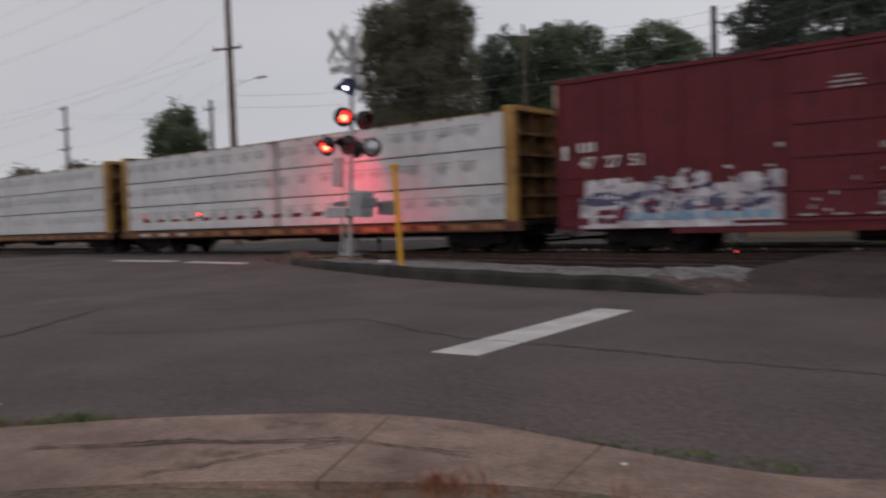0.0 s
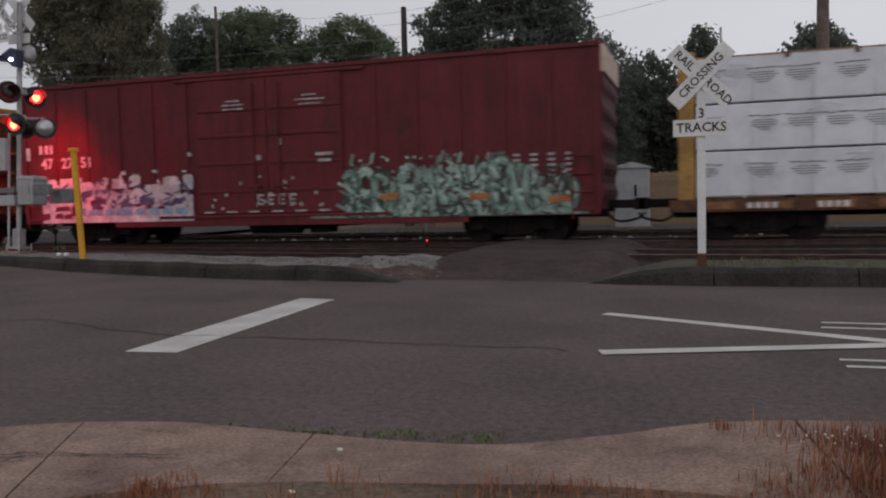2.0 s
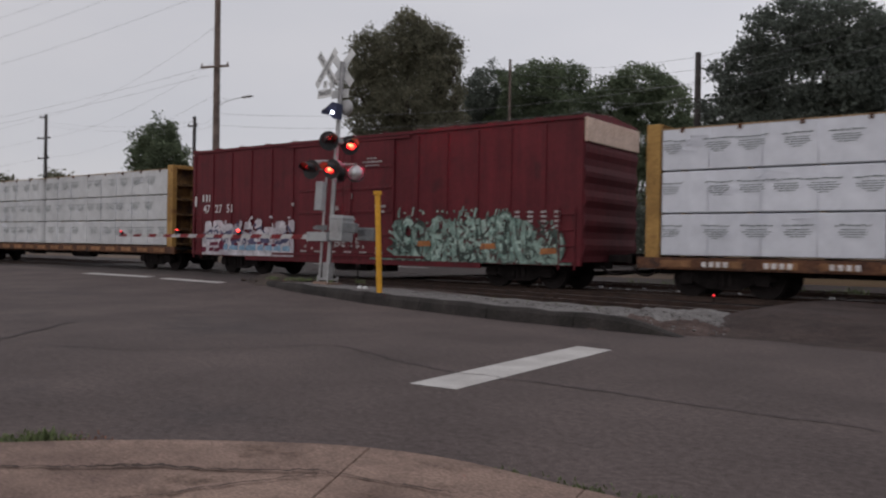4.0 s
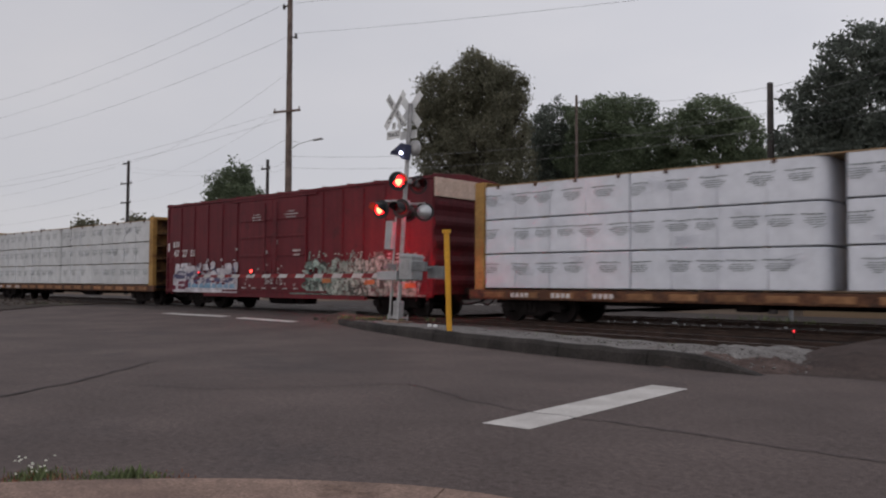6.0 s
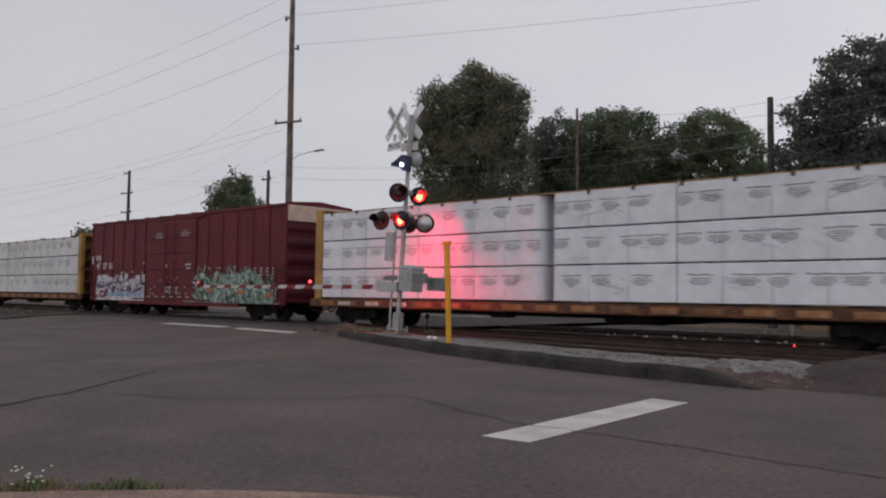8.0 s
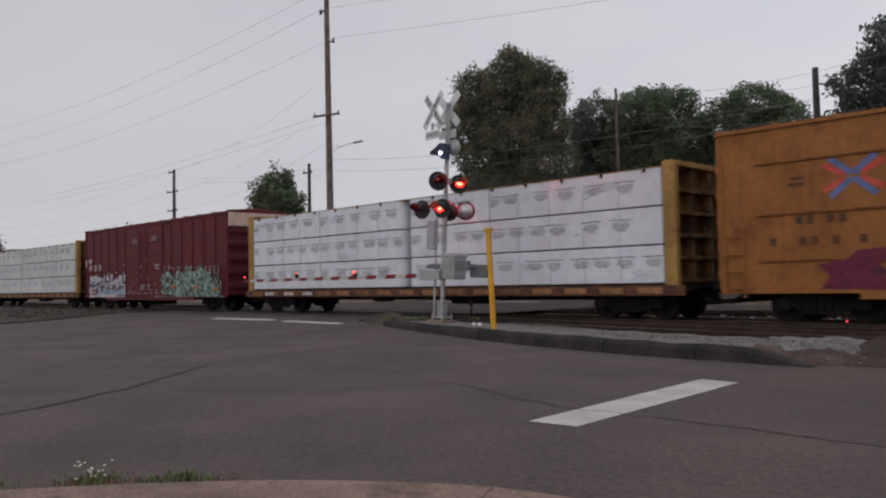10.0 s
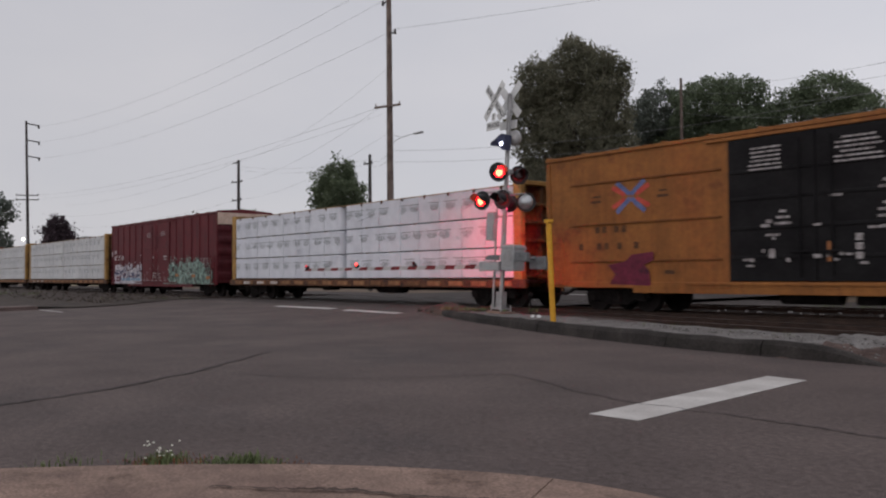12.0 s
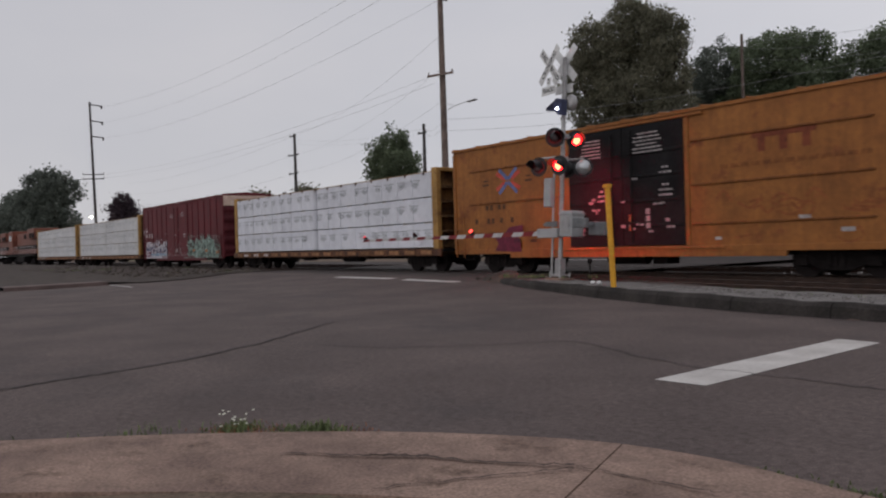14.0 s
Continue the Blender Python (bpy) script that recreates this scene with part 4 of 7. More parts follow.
def letter_strokes(fill, light, line, x0, x1, z0, z1, n, rnd, y):
    """Interlocking sprayed letters: bent thick strokes with dark edges and pale highlights."""
    w, h = (x1 - x0) / n, z1 - z0
    depth = 0.004
    for i in range(n):
        cx = x0 + w * (i + 0.5)
        top = z0 + h * rnd.uniform(0.72, 1.0)
        kinds = rnd.sample(range(6), 4)
        for k in kinds:
            a, b = cx - w * 0.45, cx + w * 0.5
            m = (z0 + top) / 2 + rnd.uniform(-0.12, 0.12)
            s = rnd.uniform(-0.12, 0.12)
            pts = (((a, z0), (a + s, m), (a + s * 2, top)), ((a, top), (cx + s, m), (b, z0)), ((a, z0 + 0.12), (cx, z0 + 0.05), (b, z0 + 0.16)),
                   ((a, m), (cx, m + s), (b, m)), ((a, top - 0.1), (cx, top), (b, top - 0.2)), ((b, top - 0.05), (b + s, m), (b, z0 + 0.05)))[k]
            pts = curve_points([(p[0], 0, max(z0 - 0.02, p[1])) for p in pts], 5)
            wd = rnd.uniform(0.12, 0.2)
            depth += 0.00016
            ribbon(line, pts, wd + 0.09, y - depth)
            depth += 0.00016
            ribbon(fill if rnd.random() < 0.75 else light, pts, wd, y - depth)
            if rnd.random() < 0.5:
                depth += 0.00016
                ribbon(light, [p + Vector((0.03, 0, 0.02)) for p in pts[2:8]], 0.04, y - depth)


# red boxcar
red = thing("boxcar", pose(0, 0, 0), "dark red railway boxcar with graffiti along its lower side", "boxcar", "cars of the train")
RED_HALF, RED_TOP, RED_SILL = 7.95, 4.45, 0.64
boxcar_body(red, RED_HALF, RED_TOP, RED_SILL, RED_CAR, RED_END, -2.3, 1.8, RED_CAR, 'posts', TAN)
rnd = random.Random(7)
YS = -1.605
fill, line, light = bmesh.new(), bmesh.new(), bmesh.new()
ragged(line, 1.8, 6.2, 0.68, 1.5, 0.75, rnd, YS, 30)
ragged(line, 6.35, 7.3, 0.68, 1.35, 0.3, rnd, YS, 6)
letter_strokes(fill, light, line, 1.85, 6.3, 0.72, 1.95, 12, rnd, YS)
letter_strokes(fill, light, line, 6.3, 7.3, 0.72, 1.55, 3, rnd, YS)
for i in range(150):                               # short slanting dabs that break the letters up
    x, z, a, h = rnd.uniform(1.8, 7.25), rnd.uniform(0.74, 1.75), rnd.choice((0.5, 0.9, 1.3, 2.1, 2.6)), rnd.uniform(0.08, 0.26)
    dx, dz = math.cos(a) * h, math.sin(a) * h
    ribbon((line, fill, light, line, fill)[i % 5], [Vector((x - dx, 0, max(0.69, z - dz))), Vector((x + 0.04, 0, z)), Vector((x + dx, 0, max(0.69, z + dz)))], rnd.uniform(0.03, 0.10), YS - 0.014 - 0.00006 * i)
for i in range(26):                                # fading overspray along the top
    x, z = rnd.uniform(1.9, 6.0), rnd.uniform(1.6, 2.1)
    ribbon(fill if i % 3 else light, [Vector((x - 0.03, 0, z - 0.14)), Vector((x, 0, z)), Vector((x + 0.04, 0, z + 0.12))], rnd.uniform(0.03, 0.07), YS - 0.0135)
for k, (bm_k, count) in enumerate(((line, 40), (light, 26), (fill, 40))):
    strokes(bm_k, 1.85, 7.25, 0.74, 1.75, count, rnd, YS - 0.024 - 0.001 * k, 0.075)
strokes(light, 1.8, 6.0, 1.65, 2.1, 14, rnd, YS - 0.028, 0.05)
strokes(fill, 1.8, 6.0, 1.65, 2.15, 22, rnd, YS - 0.029, 0.06)
flat_shape(fill, [(0.9, 0.66), (7.7, 0.66), (7.7, 0.74), (0.9, 0.76)], YS - 0.001)
graffiti = part("graffiti", fill, GREEN_TAG, red, "pale green sprayed lettering")
graffiti["kind"] = "stuff"
part("outline", line, DARK_TAG, graffiti, "dark green spray outlines")["kind"] = "stuff"
part("highlight", light, MINT_TAG, graffiti, "mint spray highlights")["kind"] = "stuff"
bm = bmesh.new()
for x, z in ((3.0, 1.15), (5.2, 1.1), (7.05, 1.0)):
    flat_shape(bm, [(x - 0.25, z - 0.08), (x + 0.25, z - 0.06), (x + 0.22, z + 0.09), (x - 0.22, z + 0.07)], YS - 0.032)
part("accent", bm, ORANGE_TAG, graffiti, "orange spray accents")["kind"] = "stuff"
bm = bmesh.new()
for k in range(4):
    print_bars(bm, [(6.0 + k * 0.4, 6.17 + k * 0.4, 1.5 + j * 0.12, 1.56 + j * 0.12) for j in range(5)], YS - 0.002)
print_bars(bm, stencil_block(-1.17, 3.52, 0.8, 0.3, 3, rnd, 0) + stencil_block(0.98, 3.55, 0.9, 0.32, 3, rnd, 0), -1.655)
print_bars(bm, [(-1.9 + i * 0.42, -1.82 + i * 0.42, 0.98 + 0.28 * (i % 3), 1.07 + 0.28 * (i % 3)) for i in range(8)], -1.655)
for i in range(4):
    a = -0.55 + i * 0.3
    print_bars(bm, [(a, a + 0.05, 1.02, 1.3), (a + 0.05, a + 0.19, 1.24, 1.3), (a + 0.05, a + 0.17, 1.02, 1.08), (a + 0.05, a + 0.15, 1.13, 1.18)], -1.6555)
print_bars(bm, [(1.1, 1.55, 2.2, 2.28), (1.15, 1.5, 2.05, 2.12), (0.1, 0.18, 2.5, 2.66), (-2.55, -2.42, 2.32, 2.42), (-0.55, -0.42, 2.15, 2.28)], -1.655)
strokes(bm, -2.1, 1.6, 0.95, 1.75, 10, rnd, -1.656, 0.05)
print_bars(bm, [(-2.1 + i * 0.65, -1.8 + i * 0.65, 0.84, 0.89) for i in range(6)], -1.655)
part("stencil", bm, STENCIL_FAINT, red, "small white stencilled markings")["kind"] = "stuff"
for text, x in (("47", -7.1), ("27", -6.42), ("51", -5.78)):
    side_text(red, text, 0.4, STENCIL, x, 2.28, YS - 0.002)
bm = bmesh.new()
print_bars(bm, [(-7.35, -7.25, 2.56, 2.8), (-7.15, -7.05, 2.56, 2.8), (-6.98, -6.9, 2.56, 2.8), (-7.8, -7.68, 2.4, 2.75)], YS - 0.002)
part("reporting_mark", bm, STENCIL, red, "white reporting mark")["kind"] = "stuff"
fill, line = bmesh.new(), bmesh.new()
ragged(fill, -7.35, -2.5, 0.66, 1.62, 0.3, rnd, YS, 13)
for i in range(9):
    x, z, w, h = -7.0 + i * 0.55, rnd.uniform(1.5, 1.75), rnd.uniform(0.16, 0.34), rnd.uniform(0.1, 0.24)
    flat_shape(fill, [(x - w, z - h), (x + w * 0.9, z - h), (x + w, z + h * 0.7), (x + w * 0.6, z + h), (x - w * 0.8, z + h * 0.9)], YS - 0.002 - 0.0006 * i)
for i in range(26):
    x, z = rnd.uniform(-7.1, -2.9), rnd.uniform(1.12, 1.5)
    dx = rnd.uniform(0.15, 0.42)
    ribbon(line, curve_points([(x - dx, 0, z - 0.05), (x, 0, z + rnd.uniform(-0.1, 0.1)), (x + dx, 0, z + rnd.uniform(-0.06, 0.06))], 4), rnd.uniform(0.06, 0.2), YS - 0.009 - 0.0003 * i)
strokes(fill, -7.2, -2.6, 1.1, 1.55, 26, rnd, YS - 0.019, 0.11)
for i in range(60):
    x, z, a, h = rnd.uniform(-7.2, -2.6), rnd.uniform(0.95, 1.75), rnd.uniform(0.2, 2.8), rnd.uniform(0.06, 0.2)
    dx, dz = math.cos(a) * h, math.sin(a) * h
    ribbon(line if i % 3 == 0 else fill, [Vector((x - dx, 0, z - dz)), Vector((x + 0.03, 0, z)), Vector((x + dx, 0, z + dz))], rnd.uniform(0.03, 0.09), YS - 0.0195 - 0.00004 * i)
strokes(fill, -7.2, -2.6, 1.6, 2.0, 14, rnd, YS - 0.004, 0.1)
graffiti = part("graffiti", fill, WHITE_TAG, red, "white sprayed lettering with blue shading")
graffiti["kind"] = "stuff"
part("outline", line, NAVY_TAG, graffiti, "navy spray outlines")["kind"] = "stuff"
bm = bmesh.new()
x = -6.2
while x < -2.95:
    w = rnd.uniform(0.3, 0.55)
    flat_shape(bm, [(x, 0.84 + 0.03 * rnd.random()), (x + w, 0.84), (x + w * 0.95, 1.02 + 0.06 * rnd.random()), (x + 0.03, 1.0)], YS - 0.022)
    x += w + rnd.uniform(0.02, 0.12)
part("shading", bm, BLUE_TAG, graffiti, "blue spray band")["kind"] = "stuff"
bm = bmesh.new()
for i in range(9):
    x, z = -7.25 + rnd.random() * 1.1, rnd.uniform(0.78, 1.15)
    flat_shape(bm, [(x - 0.14, z - 0.07), (x + 0.16, z - 0.05), (x + 0.12, z + 0.08), (x - 0.1, z + 0.06)], YS - 0.024 - 0.0004 * i)
for i in range(6):
    x, z = rnd.uniform(-6, -3), rnd.uniform(1.0, 1.25)
    flat_shape(bm, [(x - 0.1, z - 0.05), (x + 0.12, z - 0.04), (x + 0.1, z + 0.05), (x - 0.1, z + 0.04)], YS - 0.024 - 0.0004 * i)
part("accent", bm, MAROON_TAG, graffiti, "red spray patches")["kind"] = "stuff"

# amber boxcar with a black double door
amber = thing("boxcar", pose(0, 0, 0), "amber railway boxcar with a black double door", "boxcar", "cars of the train")
AMB_HALF = 8.03
boxcar_body(amber, AMB_HALF, 4.52, 0.68, YELLOW_CAR, YELLOW_CAR, -2.13, 2.13, BLACK_DOOR, (1.41, 2.45, 3.62), None)
bm = bmesh.new()
yy = -1.652
print_bars(bm, stencil_block(-1.15, 3.72, 1.15, 0.6, 6, rnd, 0) + stencil_block(0.95, 3.72, 1.15, 0.62, 6, rnd, 0), yy)
for x, z, w, n in ((0.45, 2.72, 0.55, 1), (1.55, 2.9, 0.6, 2), (1.55, 2.35, 0.5, 3), (-0.75, 2.3, 0.42, 3), (1.3, 1.98, 0.75, 1), (-1.0, 1.9, 0.55, 1), (-1.6, 1.33, 0.6, 1), (1.7, 1.33, 0.65, 1)):
    print_bars(bm, stencil_block(x, z, w, 0.14 * n, n, rnd, 0), yy)
print_bars(bm, [(x, x + rnd.uniform(0.06, 0.2), z, z + rnd.uniform(0.05, 0.1)) for x, z in ((rnd.uniform(-1.9, 1.7), rnd.uniform(1.2, 2.3)) for i in range(16))], yy)
print_bars(bm, [(0.85, 1.0, 1.35 + i * 0.2, 1.5 + i * 0.2) for i in range(3)] + [(-1.1, -0.95, 1.4, 1.62)], yy)
part("stencil", bm, STENCIL_FAINT, amber, "small white stencilled markings on the black doors")["kind"] = "stuff"
bm = bmesh.new()
print_bars(bm, [(0.25, 0.38, 1.3, 1.75)], yy)
part("sticker", bm, ORANGE_TAG, amber, "orange sticker on the door")
ya = -1.56
def chevron(bm, tip, out, rise, y):
    """Two strokes that meet at a tip."""
    for sgn in (-1, 1):
        ribbon(bm, [Vector((tip + out, 0, 3.16 + sgn * rise)), Vector((tip, 0, 3.16 + sgn * 0.05))], 0.13, y - 0.0004 * sgn)


for tip, out, rise, paint, lift in ((-5.22, -0.42, 0.28, LOGO_RED, 0.0), (-4.86, 0.42, 0.28, LOGO_RED, 0.0), (-5.06, -0.44, 0.42, LOGO_BLUE, 0.003), (-5.02, 0.44, 0.42, LOGO_BLUE, 0.005)):
    bm = bmesh.new()
    chevron(bm, tip, out, rise, ya - lift)
    bmesh.ops.remove_doubles(bm, verts=bm.verts[:], dist=0.06)
    part("emblem_chevron", bm, paint, amber, "faded red emblem stroke" if paint is LOGO_RED else "faded blue emblem stroke")
bm = bmesh.new()
print_bars(bm, [(-6.4, -6.05, 3.05, 3.12), (-6.35, -6.05, 3.2, 3.25), (-4.2, -3.85, 3.07, 3.14), (-4.15, -3.9, 3.22, 3.27), (-6.25, -6.1, 2.2, 2.38), (-6.02, -5.87, 2.2, 2.38), (-5.6, -5.44, 2.2, 2.38), (-5.35, -5.2, 2.2, 2.38),
                (-6.85, -6.7, 1.74, 1.92), (-6.2, -6.05, 1.74, 1.92), (-5.95, -5.8, 1.74, 1.92), (-5.5, -5.35, 1.74, 1.92), (-4.95, -4.8, 1.74, 1.92),
                (-5.3, -5.0, 1.05, 1.1), (-4.0, -3.7, 1.05, 1.15)], ya)
part("stencil", bm, DARK_STENCIL, amber, "dark brown stencilled markings")["kind"] = "stuff"
bm = bmesh.new()
print_bars(bm, [(3.2 + i * 0.3, 3.42 + i * 0.3, 2.8, 2.9) for i in range(13)], ya)
part("stencil", bm, FADED_STENCIL, amber, "faded brown line of lettering")["kind"] = "stuff"
bm = bmesh.new()
flat_shape(bm, [(4.12, 3.46), (5.78, 3.46), (5.78, 3.6), (4.12, 3.6)], ya)
for x in (4.12, 4.7, 5.28):
    flat_shape(bm, [(x + 0.15, 3.12), (x + 0.36, 3.12), (x + 0.36, 3.46), (x + 0.15, 3.46)], ya)
part("emblem", bm, FADED_BROWN, amber, "faded brown block emblem")["kind"] = "stuff"
bm = bmesh.new()
flat_shape(bm, [(-5.75, 0.78), (-4.4, 0.74), (-4.45, 1.15), (-4.6, 1.3), (-4.3, 1.42), (-4.3, 1.64), (-5.0, 1.58), (-5.2, 1.4), (-5.8, 1.3), (-5.55, 1.05)], -1.605)
part("graffiti", bm, MAROON_TAG, amber, "maroon sprayed tag")
bm = bmesh.new()
for i in range(26):
    x, z = rnd.uniform(2.6, 7.4), rnd.choice((1.1, 1.75, 1.9)) + rnd.uniform(-0.15, 0.15)
    dx = rnd.uniform(0.1, 0.35)
    ribbon(bm, curve_points([(x - dx, 0, z), (x, 0, z + rnd.uniform(-0.2, 0.2)), (x + dx, 0, z + rnd.uniform(-0.1, 0.1))], 4), rnd.uniform(0.025, 0.07), ya - 0.0005 - 0.0002 * i)
part("scrawl", bm, RUST_TAG, amber, "faded rust-red scrawls")["kind"] = "stuff"
bm = bmesh.new()
print_bars(bm, [(5.3, 5.6, 1.4, 1.52), (6.3, 6.62, 1.1, 1.2), (3.0, 3.2, 0.98, 1.06)], ya - 0.007)
part("stencil", bm, STENCIL_FAINT, amber, "small white placards")["kind"] = "stuff"


# centre-beam cars with wrapped lumber
def package_mesh(length, height, seed, wrap, soft_ends=(0, 0)):
    """A wrapped lumber package, origin at the middle of its base, 1.3 m deep; and the bars of its printed marks."""
    bm = bmesh.new()
    box(bm, -length / 2, length / 2, -0.65, 0.65, 0, height)
    for s, soft in zip((-1, 1), soft_ends):
        if soft:
            edge = [e for e in bm.edges if all(v.co.x * s > 0 and v.co.y < 0 for v in e.verts)]
            bmesh.ops.bevel(bm, geom=edge, offset=0.3, segments=5, affect='EDGES', profile=0.5)
    bmesh.ops.bevel(bm, geom=bm.edges[:], offset=0.022, segments=1, affect='EDGES')
    bmesh.ops.subdivide_edges(bm, edges=[e for e in bm.edges if e.calc_length() > 1.2], cuts=9, use_grid_fill=True)
    for v in bm.verts:
        k = noise.noise(Vector((v.co.x * 2 + seed, v.co.y * 3, v.co.z * 3)))
        v.co += Vector((k * 0.008, k * 0.018, 0))
    return mesh_of("lumber_package", bm, wrap)


def package_print(length, height, seed):
    """Printed marks: a broken script line over three or four shorter centred lines."""
    rnd = random.Random(seed)
    bm = bmesh.new()
    lim = length / 2 - 0.03
    x = -length / 2 + rnd.uniform(0.1, 0.6)
    while x < length / 2 - 0.1:
        w = 0.33 * rnd.uniform(0.9, 1.08)
        z = height * 0.66
        rows = [(w, z + 0.03, 0.026)] + [(w * q * rnd.uniform(0.88, 1.08), z - 0.055 - 0.05 * j, 0.018) for j, q in enumerate((0.72, 0.84, 0.78, 0.5, 0.3)[:rnd.choice((4, 4, 5))])]
        for k, (hw, zz, th) in enumerate(rows):
            a = x - hw
            while a < x + hw - 0.02:
                b = min(x + hw, a + rnd.uniform(0.05, 0.17))
                a0, b0 = max(-lim, a), min(lim, b)
                lift = rnd.uniform(-0.012, 0.014) if k == 0 else 0.0
                if b0 - a0 > 0.015:
                    print_bars(bm, [(a0, b0, zz + lift - th / 2, zz + lift + th / 2)], 0)
                a = b + rnd.uniform(0.012, 0.03)
        x += rnd.choice((0.72, 0.85, 0.95, 1.1)) + rnd.uniform(-0.05, 0.05)
    return mesh_of("print", bm, PRINT)


def package_folds(length, height, seed):
    """Taped seams and creases standing slightly proud of a package's face."""
    rnd = random.Random(seed)
    bm = bmesh.new()
    x = -length / 2 + 1.1
    while x < length / 2 - 0.3:
        rod(bm, (x, -0.664, 0.02), (x + rnd.uniform(-0.02, 0.02), -0.664, height - 0.02), 0.008, n=6)
        x += 1.15
    for i in range(int(length * 2.2)):
        if i % 5 == 0:                           # creases run in sheaves
            cx, cz, slope = rnd.uniform(-length / 2 + 0.5, length / 2 - 0.5), rnd.uniform(0.1, height - 0.25), rnd.uniform(-0.5, 0.3)
        x, z = cx + rnd.uniform(-0.15, 0.15), cz + 0.05 * (i % 5) + rnd.uniform(-0.015, 0.015)
        dx = rnd.uniform(0.12, 0.42)
        dz = dx * slope
        rod(bm, (max(-length / 2 + 0.03, x - dx), -0.662, max(0.02, z - dz)), (min(length / 2 - 0.03, x + dx), -0.662, min(height - 0.02, max(0.02, z + dz))), 0.008, 0.003, n=5)
    return mesh_of("wrap_fold", bm, WRAP, True)


def centre_beam(label, wrap, tiers=3, bottom=0.96, top=3.9, gap=0.35):
    car = thing("flatcar", pose(0, 0, 0), label, "flatcar", "cars of the train")
    half = 9.57
    h = (top - bottom) / tiers
    bay = half - gap / 2
    cols = [(-half, -gap / 2 - bay * 0.5), (-gap / 2 - bay * 0.5, -gap / 2), (gap / 2, gap / 2 + bay * 0.38), (gap / 2 + bay * 0.38, half)]
    for ci, (a, b) in enumerate(cols):
        for k in range(tiers):
            ln = b - a - 0.03
            me = PACK.get((ci, wrap.name)) or PACK.setdefault((ci, wrap.name), package_mesh(ln, h - 0.035, ci, wrap, ((0, 0), (0, 1), (0, 0), (0, 0))[ci]))
            pk = share("lumber_package", me, car, pose((a + b) / 2, -0.85, bottom + k * h))
            pm = PRINTS.get((ci, k)) or PRINTS.setdefault((ci, k), package_print(ln, h, ci * 7 + k * 3 + 1))
            share("print", pm, pk, pose(0, -0.672, 0))["kind"] = "stuff"
            fm = FOLDS.get((ci, k)) or FOLDS.setdefault((ci, k), package_folds(ln, h - 0.035, ci * 5 + k))
            share("wrap_fold", fm, pk, pose(0, 0, 0))["kind"] = "stuff"
            share("lumber_package", me, car, pose((a + b) / 2, 0.85, bottom + k * h))
    # timber skids between the tiers
    for k in range(tiers):
        bm = bmesh.new()
        x = -half + 0.5
        while x < half:
            if abs(x) > 0.3:
                box(bm, x - 0.05, x + 0.05, -1.4, 1.4, bottom + k * h - 0.036, bottom + k * h + 0.001)
            x += 1.5
        part("skid", bm, WOOD_END, car)["kind"] = "stuff"
    # deck, side sills with stake pockets, centre beam, bulkheads
    bm = bmesh.new()
    box(bm, -half - 0.6, half + 0.6, -1.45, 1.45, bottom - 0.16, bottom - 0.06)
    box(bm, -half - 0.5, half + 0.5, -0.3, 0.3, 0.5, bottom - 0.1)
    rod(bm, (1.4, -0.7, 0.6), (3.0, -0.7, 0.6), 0.22, n=12)
    box(bm, -2.4, -1.8, -1.0, -0.5, 0.45, 0.8, 0.03)
    box(bm, 3.6, 3.9, -1.0, -0.6, 0.5, 0.8, 0.03)
    part("deck", bm, BLACK_STEEL, car)
    for s in (-1, 1):
        bm = bmesh.new()
        box(bm, -half - 0.55, half + 0.55, s * 1.5 - 0.05, s * 1.5 + 0.05, bottom - 0.32, bottom - 0.05, 0.012)
        side = part("side_sill", bm, RUST_SILL, car, "rusty brown side sill")
        if s < 0:
            bm = bmesh.new()
            box(bm, -0.36, 0.36, -1.575, -1.54, bottom - 0.27, bottom - 0.11, 0.008)
            plate = mesh_of("sill_plate", bm, SILL_PLATE)
            for i in range(17):
                share("sill_plate", plate, side, pose(-half + 0.4 + i * (2 * half - 0.8) / 16, 0, 0))
            bm = bmesh.new()
            for x0 in (-8.55, -7.2, -5.9):
                for k in range(4):
                    print_bars(bm, [(x0 + k * 0.16, x0 + k * 0.16 + 0.1, bottom - 0.25, bottom - 0.13)], -1.582)
            part("stencil", bm, STENCIL, side, "white stencilled markings")["kind"] = "stuff"
    bm = bmesh.new()
    box(bm, -half, half, -0.14, 0.14, top + 0.03, top + 0.13, 0.01)
    box(bm, -0.12, 0.12, -0.12, 0.12, bottom, top, 0.01)
    for i in range(12):
        x = -half + 0.6 + i * (2 * half - 1.2) / 11
        box(bm, x - 0.05, x + 0.05, -0.12, 0.12, bottom, top)
    part("centre_beam", bm, YELLOW_STEEL, car)
    bm = bmesh.new()
    n = 15
    for i in range(n):
        x = -half + 0.5 + i * (2 * half - 1.0) / (n - 1)
        if abs(x) < 0.3:
            continue
        box(bm, x - 0.04, x + 0.04, -1.53, -1.5, top - 0.12, top - 0.02)
        box(bm, x - 0.02, x + 0.02, -1.53, -0.1, top - 0.005, top + 0.005)
    part("strap_corner", bm, RUST_SILL, car)["kind"] = "stuff"
    bm = bmesh.new()
    box(bm, -half, half, -1.5, 1.5, top - 0.03, top - 0.005)
    part("top_sheet", bm, WOOD_END, car, "pale timber tops of the packages")
